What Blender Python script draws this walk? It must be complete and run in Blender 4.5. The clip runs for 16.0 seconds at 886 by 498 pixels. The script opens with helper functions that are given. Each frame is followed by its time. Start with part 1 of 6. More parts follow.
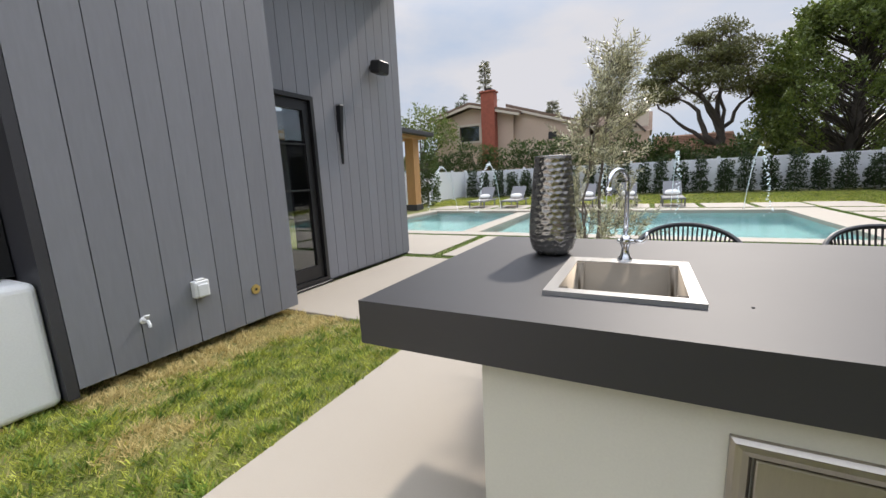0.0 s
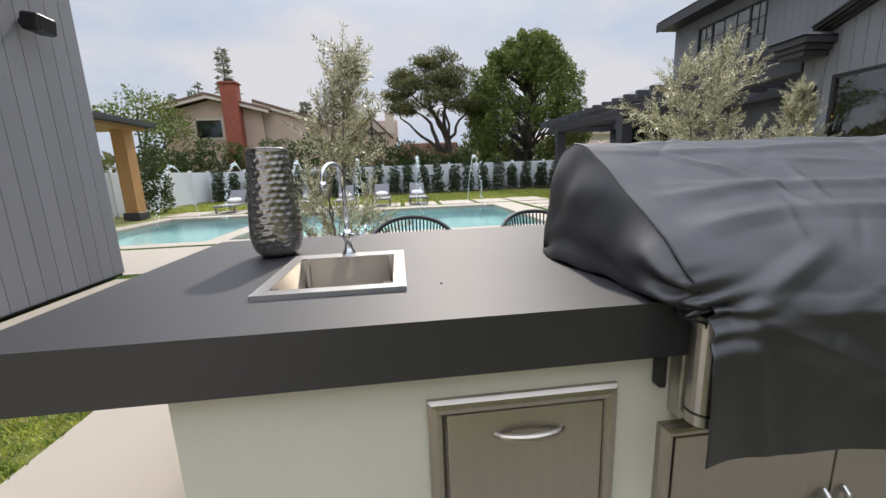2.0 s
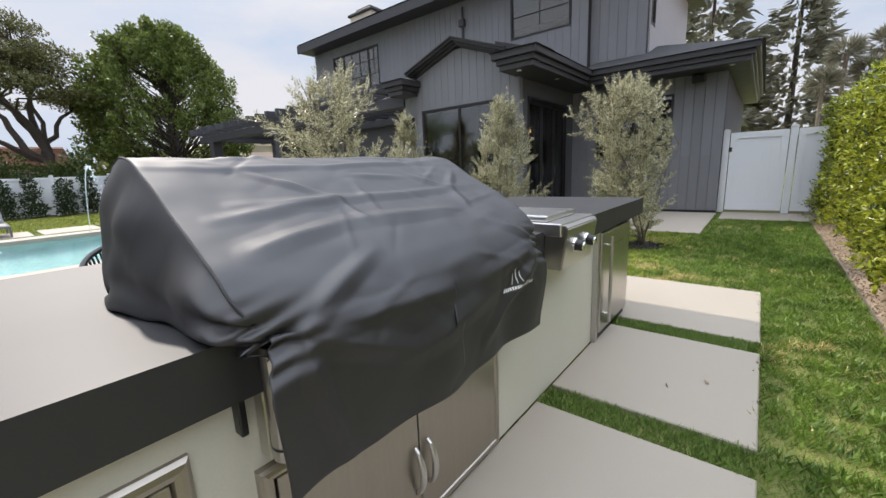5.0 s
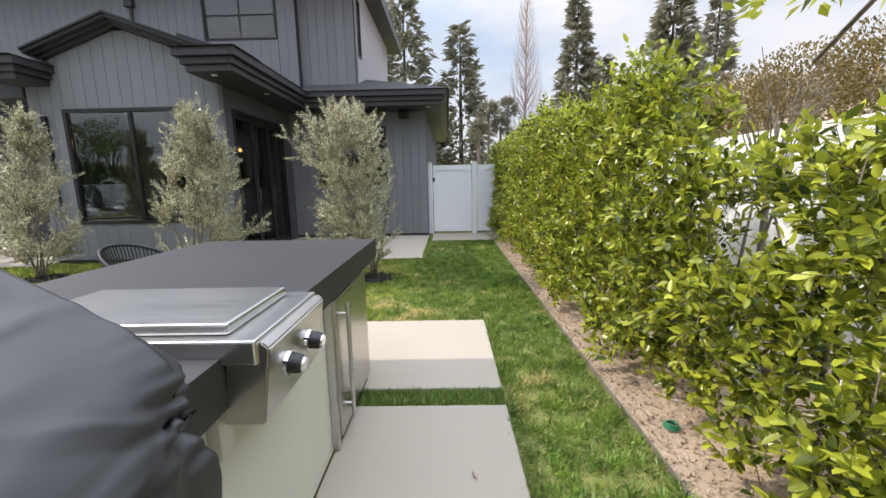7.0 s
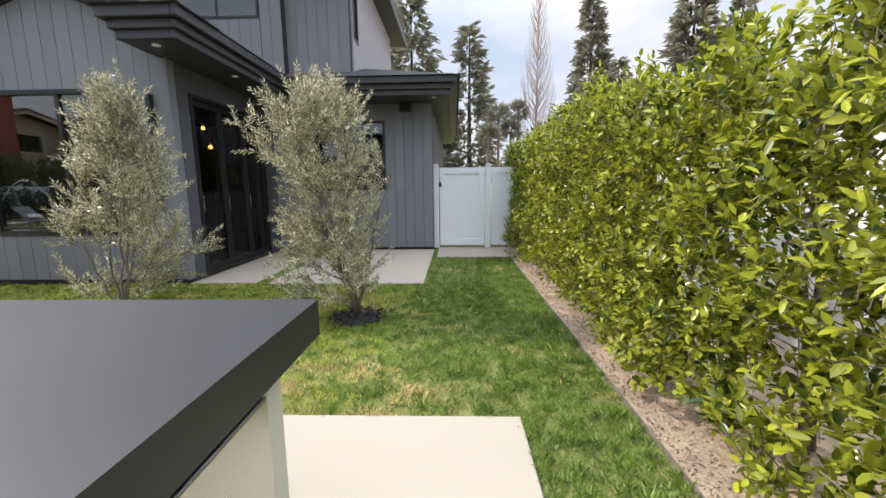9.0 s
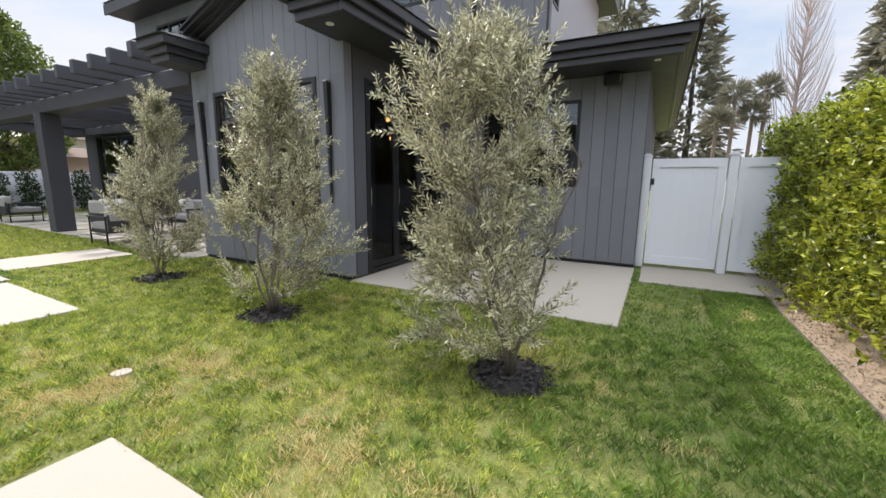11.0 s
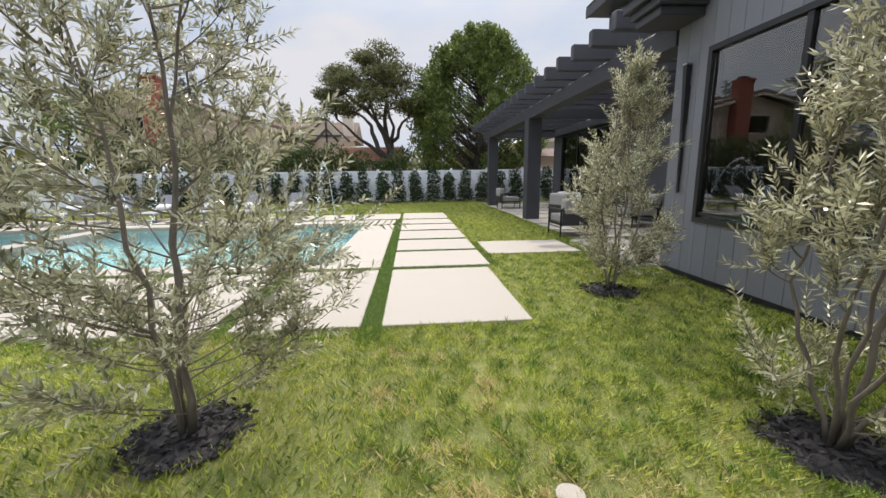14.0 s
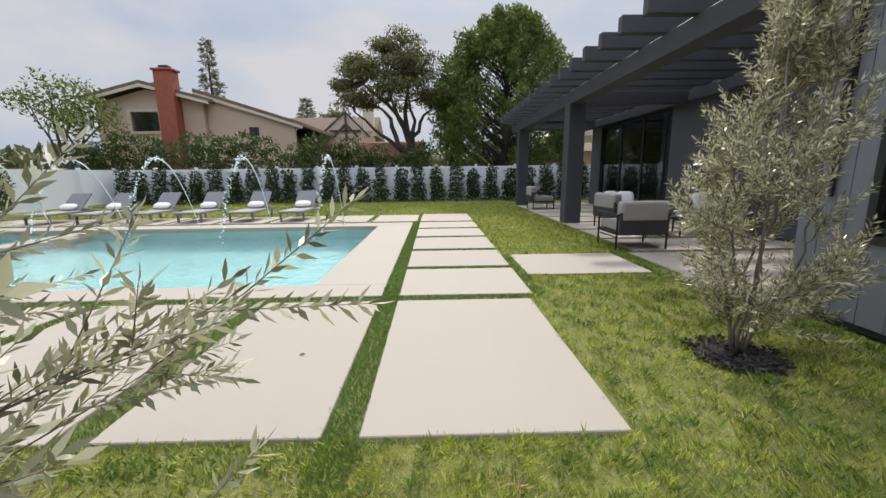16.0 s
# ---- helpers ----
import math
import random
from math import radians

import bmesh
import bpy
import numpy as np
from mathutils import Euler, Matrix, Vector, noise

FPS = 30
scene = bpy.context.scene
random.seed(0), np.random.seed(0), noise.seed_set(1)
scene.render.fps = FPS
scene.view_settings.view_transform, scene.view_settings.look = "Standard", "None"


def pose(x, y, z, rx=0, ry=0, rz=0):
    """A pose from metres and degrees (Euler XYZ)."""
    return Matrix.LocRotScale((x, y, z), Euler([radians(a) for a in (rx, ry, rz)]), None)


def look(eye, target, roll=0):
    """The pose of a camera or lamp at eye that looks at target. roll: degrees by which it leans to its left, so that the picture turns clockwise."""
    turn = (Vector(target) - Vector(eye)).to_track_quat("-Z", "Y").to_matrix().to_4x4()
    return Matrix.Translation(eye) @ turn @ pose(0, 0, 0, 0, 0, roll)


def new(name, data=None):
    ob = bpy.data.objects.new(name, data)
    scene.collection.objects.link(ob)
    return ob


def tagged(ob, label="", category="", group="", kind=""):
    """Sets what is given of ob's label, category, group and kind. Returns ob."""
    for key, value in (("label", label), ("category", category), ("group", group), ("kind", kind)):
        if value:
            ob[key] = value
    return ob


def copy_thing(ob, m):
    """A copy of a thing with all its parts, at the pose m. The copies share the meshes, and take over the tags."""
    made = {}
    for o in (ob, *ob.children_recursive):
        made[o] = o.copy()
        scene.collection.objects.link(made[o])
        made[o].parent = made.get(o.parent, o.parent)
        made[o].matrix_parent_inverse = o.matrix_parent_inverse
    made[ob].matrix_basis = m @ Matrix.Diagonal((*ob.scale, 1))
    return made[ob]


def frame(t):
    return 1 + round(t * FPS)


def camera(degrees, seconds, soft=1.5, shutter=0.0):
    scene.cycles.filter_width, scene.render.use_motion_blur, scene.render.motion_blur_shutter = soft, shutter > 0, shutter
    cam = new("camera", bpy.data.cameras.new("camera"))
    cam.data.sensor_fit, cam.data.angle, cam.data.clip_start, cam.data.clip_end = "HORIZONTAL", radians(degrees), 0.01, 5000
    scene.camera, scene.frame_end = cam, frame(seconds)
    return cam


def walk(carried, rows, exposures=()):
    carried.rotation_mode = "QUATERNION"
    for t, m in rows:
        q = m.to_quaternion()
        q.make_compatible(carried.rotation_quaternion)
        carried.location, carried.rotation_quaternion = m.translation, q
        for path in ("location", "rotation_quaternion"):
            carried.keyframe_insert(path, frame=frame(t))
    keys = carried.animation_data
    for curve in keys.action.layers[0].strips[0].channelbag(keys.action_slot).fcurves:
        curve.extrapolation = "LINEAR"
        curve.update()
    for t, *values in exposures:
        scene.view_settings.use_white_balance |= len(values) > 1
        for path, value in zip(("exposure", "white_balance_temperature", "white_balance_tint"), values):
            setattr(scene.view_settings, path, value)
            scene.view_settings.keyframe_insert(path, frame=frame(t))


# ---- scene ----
cam = camera(97.2, 16.0)
PATH = [
    (0, (0.159, 0.232, 1.274), (-0.746, 1.98, 0.919), -2.7),
    (0.5, (0.196, 0.269, 1.265), (-0.423, 2.134, 0.894), -2.5),
    (1, (0.227, 0.301, 1.256), (-0.102, 2.237, 0.877), -2.3),
    (1.5, (0.259, 0.324, 1.247), (0.206, 2.285, 0.859), -2.3),
    (2, (0.306, 0.333, 1.237), (0.514, 2.283, 0.844), -2.2),
    (2.5, (0.355, 0.334, 1.226), (0.805, 2.243, 0.834), -2.2),
    (3, (0.398, 0.325, 1.224), (1.076, 2.167, 0.836), -2.0),
    (3.5, (0.451, 0.312, 1.228), (1.335, 2.064, 0.842), -2.1),
    (4, (0.498, 0.297, 1.23), (1.588, 1.929, 0.844), -2.2),
    (4.5, (0.535, 0.284, 1.242), (1.834, 1.753, 0.849), -2.4),
    (5, (0.615, 0.322, 1.242), (2.133, 1.561, 0.843), -2.5),
    (5.2, (0.65, 0.368, 1.239), (2.26, 1.488, 0.846), -2.0),
    (7.5, (1.833, 0.57, 1.35), (3.804, 0.515, 1.014), -1.3),
    (8.2, (2.374, 0.589, 1.342), (4.347, 0.57, 1.018), -1.1),
    (10.3, (4.021, 0.667, 1.315), (5.934, 1.158, 1.0), 0.3),
    (10.5, (4.161, 0.688, 1.323), (6.038, 1.299, 1.003), 0.4),
    (11, (4.441, 0.834, 1.325), (6.175, 1.774, 0.996), 0.7),
    (11.5, (4.661, 1.036, 1.323), (6.16, 2.316, 0.985), 0.9),
    (12, (4.87, 1.274, 1.316), (6.024, 2.868, 0.964), 0.6),
    (12.5, (4.93, 1.567, 1.327), (5.703, 3.373, 0.952), -0.0),
    (13, (4.948, 1.907, 1.314), (5.398, 3.819, 0.938), -0.5),
    (13.5, (4.992, 2.273, 1.314), (5.236, 4.223, 0.943), -0.9),
    (14, (4.997, 2.669, 1.297), (5.15, 4.629, 0.931), -0.8),
    (14.5, (5.027, 3.071, 1.288), (5.148, 5.033, 0.922), -0.7),
    (15, (5.05, 3.48, 1.295), (5.17, 5.442, 0.926), -0.6),
    (15.5, (5.073, 3.875, 1.295), (5.175, 5.838, 0.924), -0.7),
    (16, (5.096, 4.261, 1.278), (5.135, 6.224, 0.899), -0.7),
]
EXPO = [(0.0, 0.18, 6800, 14), (1.5, 0.14, 6800, 14), (3.5, 0.3, 6800, 14), (5.0, 0.35, 6800, 14), (7.5, 0.56, 6800, 14), (10.5, 0.58, 6800, 14), (13.5, 0.33, 6800, 14), (15.0, 0.13, 6800, 14), (16.0, 0.03, 6800, 14)]
walk(cam, [(t, look(eye, target, roll)) for t, eye, target, roll in PATH], EXPO)

# ---- world, sun ----
SUN_DIR = Vector((0.14, 1.05, 1.0)).normalized()
world = bpy.data.worlds.new("sky")
scene.world = world
world.use_nodes = True
wn, wl = world.node_tree.nodes, world.node_tree.links
bg = wn["Background"]
sky = wn.new("ShaderNodeTexSky")
sky.sky_type = "NISHITA"
sky.sun_disc = False
sky.sun_elevation = math.asin(SUN_DIR.z)
sky.sun_rotation = math.atan2(SUN_DIR.x, SUN_DIR.y)
sky.air_density, sky.dust_density, sky.ozone_density = 1.0, 2.5, 1.0
tc = wn.new("ShaderNodeTexCoord")
mp = wn.new("ShaderNodeMapping")
mp.inputs["Scale"].default_value = (1.2, 1.2, 3.0)
cl = wn.new("ShaderNodeTexNoise")
cl.inputs["Scale"].default_value, cl.inputs["Detail"].default_value, cl.inputs["Roughness"].default_value = 1.6, 6, 0.55
cr = wn.new("ShaderNodeMapRange")
cr.inputs[1].default_value, cr.inputs[2].default_value, cr.inputs[3].default_value, cr.inputs[4].default_value = 0.36, 0.60, 0.0, 0.95
mixc = wn.new("ShaderNodeMix")
mixc.data_type = "RGBA"
mixc.inputs[7].default_value = (9.0, 9.4, 10.1, 1)
wl.new(tc.outputs["Generated"], mp.inputs["Vector"])
wl.new(mp.outputs[0], cl.inputs["Vector"])
wl.new(cl.outputs["Fac"], cr.inputs[0])
wl.new(cr.outputs[0], mixc.inputs[0])
haze = wn.new("ShaderNodeMix")
haze.data_type = "RGBA"
haze.inputs[0].default_value = 0.86
haze.inputs[7].default_value = (5.9, 7.7, 10.2, 1)
wl.new(sky.outputs[0], haze.inputs[6])
wl.new(haze.outputs[2], mixc.inputs[6])
# thin overcast: the sky brightens towards the zenith
sep = wn.new("ShaderNodeSeparateXYZ")
wl.new(tc.outputs["Generated"], sep.inputs[0])
grad = wn.new("ShaderNodeMapRange")
grad.inputs[1].default_value, grad.inputs[2].default_value, grad.inputs[3].default_value, grad.inputs[4].default_value = 0.30, 1.0, 0.92, 3.7
grad.interpolation_type = "SMOOTHSTEP"
wl.new(sep.outputs[2], grad.inputs[0])
vm = wn.new("ShaderNodeVectorMath")
vm.operation = "SCALE"
wl.new(mixc.outputs[2], vm.inputs[0])
wl.new(grad.outputs[0], vm.inputs["Scale"])
wl.new(vm.outputs[0], bg.inputs["Color"])
bg.inputs["Strength"].default_value = 0.075
sun = new("sun", bpy.data.lights.new("sun", "SUN"))
sun.data.energy, sun.data.angle, sun.data.color = 3.0, radians(2.2), (1.0, 0.95, 0.87)
sun.matrix_world = look((0, 0, 30), Vector((0, 0, 30)) - SUN_DIR)


# ---- building helpers ----
def link_mesh(name, me, parent=None):
    ob = new(name, me)
    if parent is not None:
        ob.parent = parent
    return ob


def part(name, bm, material, parent=None, label="", smooth=False):
    """Link a bmesh as one mesh object, under parent."""
    bmesh.ops.recalc_face_normals(bm, faces=bm.faces)
    me = bpy.data.meshes.new(name)
    bm.to_mesh(me)
    bm.free()
    if smooth:
        for p in me.polygons:
            p.use_smooth = True
    me.materials.append(material)
    ob = link_mesh(name, me, parent)
    if label:
        ob["label"] = label
    return ob


def thing(name, label, category, x=0, y=0, z=0, rz=0, group="", kind=""):
    ob = new(name)
    ob.empty_display_size = 0.1
    ob.matrix_basis = pose(x, y, z, 0, 0, rz)
    return tagged(ob, label, category, group, kind)


def struct(name, bm, material, label, category):
    return tagged(part(name, bm, material), label, category, "", "structure")


def bx(bm, x0, y0, z0, x1, y1, z1, bev=0.0, seg=2):
    m = Matrix.LocRotScale(((x0 + x1) / 2, (y0 + y1) / 2, (z0 + z1) / 2), None, (abs(x1 - x0), abs(y1 - y0), abs(z1 - z0)))
    vs = bmesh.ops.create_cube(bm, size=1, matrix=m)["verts"]
    if bev:
        es = list({e for v in vs for e in v.link_edges})
        bmesh.ops.bevel(bm, geom=es, offset=bev, segments=seg, affect="EDGES", profile=0.5)
    return bm


def box(x0, y0, z0, x1, y1, z1, bev=0.0, seg=2):
    return bx(bmesh.new(), x0, y0, z0, x1, y1, z1, bev, seg)


def prism(bm, pts, axis, a, b):
    """A polygon of (u, v) pairs pushed from a to b along axis: x takes (y, z), y takes (x, z), z takes (x, y)."""
    put = {"x": lambda u, v, w: (w, u, v), "y": lambda u, v, w: (u, w, v), "z": lambda u, v, w: (u, v, w)}[axis]
    lo = [bm.verts.new(put(u, v, a)) for u, v in pts]
    hi = [bm.verts.new(put(u, v, b)) for u, v in pts]
    n = len(pts)
    bm.faces.new(lo)
    bm.faces.new(hi[::-1])
    for i in range(n):
        bm.faces.new((lo[i], lo[(i + 1) % n], hi[(i + 1) % n], hi[i]))
    return bm


def tube(bm, pts, radii, n=8, cap=True):
    """A round tube along points, with a radius at each."""
    pts = [Vector(p) for p in pts]
    if not hasattr(radii, "__len__"):
        radii = [radii] * len(pts)
    radii = [float(r_) for r_ in radii]
    rings, side = [], None
    for i, p in enumerate(pts):
        d = (pts[min(i + 1, len(pts) - 1)] - pts[max(i - 1, 0)]).normalized()
        if side is None:
            side = d.orthogonal().normalized()
        side = (side - d * side.dot(d)).normalized()
        up = d.cross(side)
        rings.append([bm.verts.new(p + radii[i] * (math.cos(a) * side + math.sin(a) * up)) for a in (2 * math.pi * k / n for k in range(n))])
    for r0, r1 in zip(rings, rings[1:]):
        for k in range(n):
            bm.faces.new((r0[k], r0[(k + 1) % n], r1[(k + 1) % n], r1[k]))
    if cap:
        bm.faces.new(rings[0][::-1])
        bm.faces.new(rings[-1])
    return bm


def lathe(bm, prof, n=32, cx=0, cy=0):
    rings = [[bm.verts.new((cx + r * math.cos(2 * math.pi * k / n), cy + r * math.sin(2 * math.pi * k / n), z)) for k in range(n)] for r, z in prof]
    for r0, r1 in zip(rings, rings[1:]):
        for k in range(n):
            bm.faces.new((r0[k], r0[(k + 1) % n], r1[(k + 1) % n], r1[k]))
    bm.faces.new(rings[0][::-1])
    bm.faces.new(rings[-1])
    return bm


def grid_cells(u0, u1, v0, v1, holes):
    """The rectangles that are left of a rectangle once the holes (u0, v0, u1, v1) are cut from it."""
    us = sorted({u0, u1, *[min(max(h[i], u0), u1) for h in holes for i in (0, 2)]})
    vs = sorted({v0, v1, *[min(max(h[i], v0), v1) for h in holes for i in (1, 3)]})
    for a, b in zip(us, us[1:]):
        for c, d in zip(vs, vs[1:]):
            if not any(h[0] < (a + b) / 2 < h[2] and h[1] < (c + d) / 2 < h[3] for h in holes):
                yield a, c, b, d


def wall(axis, w0, w1, u0, u1, z0, z1, holes=()):
    """A wall of thickness w0..w1 along axis, with holes through it."""
    bm = bmesh.new()
    for a, c, b, d in grid_cells(u0, u1, z0, z1, holes):
        if axis == "x":
            bx(bm, w0, a, c, w1, b, d)
        else:
            bx(bm, a, w0, c, b, w1, d)
    bmesh.ops.remove_doubles(bm, verts=bm.verts, dist=1e-5)
    return bm


def boards(parent, axis, w0, w1, u0, u1, z0, top, width, material, holes=(), name="board"):
    """Upright boards with open joints on a wall; top is a height or a function of u."""
    f = top if callable(top) else (lambda u: top)
    n = max(1, round((u1 - u0) / width))
    step = (u1 - u0) / n
    for i in range(n):
        a, b = u0 + i * step + 0.0035, u0 + (i + 1) * step - 0.0035
        zt = max(f(a), f(b))
        for c, lo, d, hi in grid_cells(a, b, z0, zt, [(h[0] - 0.004, h[1], h[2] + 0.004, h[3]) for h in holes]):
            if d - c < 0.01:
                continue
            ta, tb = (f(c), f(d)) if hi == zt else (hi, hi)
            bm = prism(bmesh.new(), [(c, lo), (d, lo), (d, tb), (c, ta)], axis, w0, w1)
            part(name, bm, material, parent)


def quads(name, V, material, parent=None, uvs=None):
    """One mesh of separate quads, V of shape (n, 4, 3)."""
    V = np.asarray(V, dtype=np.float32)
    n = len(V)
    me = bpy.data.meshes.new(name)
    me.vertices.add(4 * n)
    me.vertices.foreach_set("co", V.reshape(-1))
    me.loops.add(4 * n)
    me.loops.foreach_set("vertex_index", np.arange(4 * n, dtype=np.int32))
    me.polygons.add(n)
    me.polygons.foreach_set("loop_start", np.arange(0, 4 * n, 4, dtype=np.int32))
    me.polygons.foreach_set("loop_total", np.full(n, 4, dtype=np.int32))
    me.update(calc_edges=True)
    me.materials.append(material)
    return link_mesh(name, me, parent)


def unit(a):
    return a / np.maximum(np.linalg.norm(a, axis=-1, keepdims=True), 1e-9)


def leaf_quads(P, D, length, width, rng, fold=0.25):
    """Leaves at P that point along D: kites with a slight fold."""
    n = len(P)
    L = length * rng.uniform(0.7, 1.25, (n, 1))
    W = width * rng.uniform(0.75, 1.2, (n, 1))
    D = unit(D)
    S = unit(np.cross(D, unit(rng.normal(size=(n, 3)))))
    N = np.cross(D, S)
    mid = P + D * L * 0.45 + N * W * fold
    return np.stack([P, mid + S * W * 0.5, P + D * L, mid - S * W * 0.5], axis=1)


# ---- materials ----
def mat(name, col, rough=0.6, metal=0.0, var=0.12, scale=3.0, fine=60.0, bump=0.15, dist=0.002, spec=0.5, stretch=(1, 1, 1), rvar=0.08, per_object=0.0, col2=None):
    m = bpy.data.materials.new(name)
    m.use_nodes = True
    n, l = m.node_tree.nodes, m.node_tree.links
    b = n["Principled BSDF"]
    g = n.new("ShaderNodeNewGeometry")
    mp_ = n.new("ShaderNodeMapping")
    mp_.inputs["Scale"].default_value = stretch
    l.new(g.outputs["Position"], mp_.inputs["Vector"])
    big, sm = n.new("ShaderNodeTexNoise"), n.new("ShaderNodeTexNoise")
    big.inputs["Scale"].default_value, big.inputs["Detail"].default_value = scale, 5
    sm.inputs["Scale"].default_value, sm.inputs["Detail"].default_value = fine, 3
    for t in (big, sm):
        l.new(mp_.outputs[0], t.inputs["Vector"])
    add = n.new("ShaderNodeMath")
    add.operation = "MULTIPLY_ADD"
    add.inputs[1].default_value = 0.5
    l.new(sm.outputs["Fac"], add.inputs[0])
    half = n.new("ShaderNodeMath")
    half.operation = "MULTIPLY"
    half.inputs[1].default_value = 0.5
    l.new(big.outputs["Fac"], half.inputs[0])
    l.new(half.outputs[0], add.inputs[2])
    src = add.outputs[0]
    mr = n.new("ShaderNodeMapRange")
    mr.inputs[1].default_value, mr.inputs[2].default_value = 0.3, 0.7
    l.new(src, mr.inputs[0])
    mx = n.new("ShaderNodeMix")
    mx.data_type = "RGBA"
    c2 = col2 or tuple(min(1, c * (1 + var)) for c in col)
    mx.inputs[6].default_value = (*[c * (1 - var) for c in col], 1)
    mx.inputs[7].default_value = (*c2, 1)
    l.new(mr.outputs[0], mx.inputs[0])
    out = mx.outputs[2]
    if per_object:
        oi = n.new("ShaderNodeObjectInfo")
        r2 = n.new("ShaderNodeMapRange")
        r2.inputs[3].default_value, r2.inputs[4].default_value = 1 - per_object, 1 + per_object
        l.new(oi.outputs["Random"], r2.inputs[0])
        hv = n.new("ShaderNodeHueSaturation")
        l.new(r2.outputs[0], hv.inputs["Value"])
        l.new(out, hv.inputs["Color"])
        out = hv.outputs[0]
    l.new(out, b.inputs["Base Color"])
    rr = n.new("ShaderNodeMapRange")
    rr.inputs[3].default_value, rr.inputs[4].default_value = max(0, rough - rvar), min(1, rough + rvar)
    l.new(big.outputs["Fac"], rr.inputs[0])
    l.new(rr.outputs[0], b.inputs["Roughness"])
    b.inputs["Metallic"].default_value = metal
    b.inputs["Specular IOR Level"].default_value = spec
    if bump:
        bp = n.new("ShaderNodeBump")
        bp.inputs["Strength"].default_value, bp.inputs["Distance"].default_value = bump, dist
        l.new(src, bp.inputs["Height"])
        l.new(bp.outputs[0], b.inputs["Normal"])
    return m


def leaf_mat(name, dark, light, back=0.35, rough=0.45, spec=0.4, patch=0.45, size=2.2, own=0.6, base=0.0):
    m = bpy.data.materials.new(name)
    m.use_nodes = True
    n, l = m.node_tree.nodes, m.node_tree.links
    b, o = n["Principled BSDF"], n["Material Output"]
    g = n.new("ShaderNodeNewGeometry")
    mx = n.new("ShaderNodeMix")
    mx.data_type = "RGBA"
    mx.inputs[6].default_value, mx.inputs[7].default_value = (*dark, 1), (*light, 1)
    nz = n.new("ShaderNodeTexNoise")
    nz.inputs["Scale"].default_value, nz.inputs["Detail"].default_value = size, 4
    l.new(g.outputs["Position"], nz.inputs["Vector"])
    av = n.new("ShaderNodeMath")
    av.operation = "MULTIPLY_ADD"
    av.inputs[1].default_value, av.inputs[2].default_value = own, base
    l.new(g.outputs["Random Per Island"], av.inputs[0])
    av2 = n.new("ShaderNodeMath")
    av2.operation = "MULTIPLY_ADD"
    av2.inputs[1].default_value = patch
    l.new(nz.outputs["Fac"], av2.inputs[0])
    l.new(av.outputs[0], av2.inputs[2])
    l.new(av2.outputs[0], mx.inputs[0])
    l.new(mx.outputs[2], b.inputs["Base Color"])
    b.inputs["Roughness"].default_value = rough
    b.inputs["Specular IOR Level"].default_value = spec
    tr = n.new("ShaderNodeBsdfTranslucent")
    l.new(mx.outputs[2], tr.inputs["Color"])
    ms = n.new("ShaderNodeMixShader")
    ms.inputs[0].default_value = back
    l.new(b.outputs[0], ms.inputs[1])
    l.new(tr.outputs[0], ms.inputs[2])
    l.new(ms.outputs[0], o.inputs["Surface"])
    return m


def glass_mat(name, tint=(1, 1, 1), ior=1.5, rough=0.0, bump=0.0, scale=3.0):
    m = bpy.data.materials.new(name)
    m.use_nodes = True
    n, l = m.node_tree.nodes, m.node_tree.links
    b = n["Principled BSDF"]
    b.inputs["Base Color"].default_value = (*tint, 1)
    b.inputs["Transmission Weight"].default_value = 1.0
    b.inputs["Roughness"].default_value = rough
    b.inputs["IOR"].default_value = ior
    if bump:
        g = n.new("ShaderNodeNewGeometry")
        t, t2 = n.new("ShaderNodeTexNoise"), n.new("ShaderNodeTexNoise")
        t.inputs["Scale"].default_value, t.inputs["Detail"].default_value = scale, 3
        t2.inputs["Scale"].default_value, t2.inputs["Detail"].default_value = scale * 4, 2
        a = n.new("ShaderNodeMath")
        a.operation = "MULTIPLY_ADD"
        a.inputs[1].default_value = 0.35
        l.new(g.outputs["Position"], t.inputs["Vector"])
        l.new(g.outputs["Position"], t2.inputs["Vector"])
        l.new(t2.outputs["Fac"], a.inputs[0])
        l.new(t.outputs["Fac"], a.inputs[2])
        bp = n.new("ShaderNodeBump")
        bp.inputs["Strength"].default_value, bp.inputs["Distance"].default_value = bump, 0.05
        l.new(a.outputs[0], bp.inputs["Height"])
        l.new(bp.outputs[0], b.inputs["Normal"])
    return m


def glow_mat(name, col, strength):
    m = bpy.data.materials.new(name)
    m.use_nodes = True
    b = m.node_tree.nodes["Principled BSDF"]
    b.inputs["Base Color"].default_value = (*col, 1)
    b.inputs["Emission Color"].default_value = (*col, 1)
    b.inputs["Emission Strength"].default_value = strength
    return m


GRASS_SOIL = mat("lawn_soil", (0.11, 0.155, 0.03), 0.95, var=0.35, scale=1.3, fine=90, bump=0.9, dist=0.02, col2=(0.25, 0.24, 0.075))
BLADE = leaf_mat("grass_blade", (0.06, 0.125, 0.016), (0.56, 0.58, 0.105), 0.3, 0.5, 0.4, 1.9, 6.5, 0.8, -0.85)
DRY = leaf_mat("dry_grass_blade", (0.42, 0.34, 0.14), (0.70, 0.57, 0.27), 0.25, 0.7)
TURF = leaf_mat("turf_blade", (0.08, 0.15, 0.03), (0.21, 0.32, 0.075), 0.15, 0.5)
TURF_BASE = mat("turf_base", (0.035, 0.06, 0.015), 0.95, var=0.3, scale=9, fine=120, bump=0.5, dist=0.01)
CONCRETE = mat("paver_concrete", (0.35, 0.311, 0.258), 0.8, var=0.05, scale=1.2, fine=160, bump=0.12, dist=0.001, per_object=0.03)
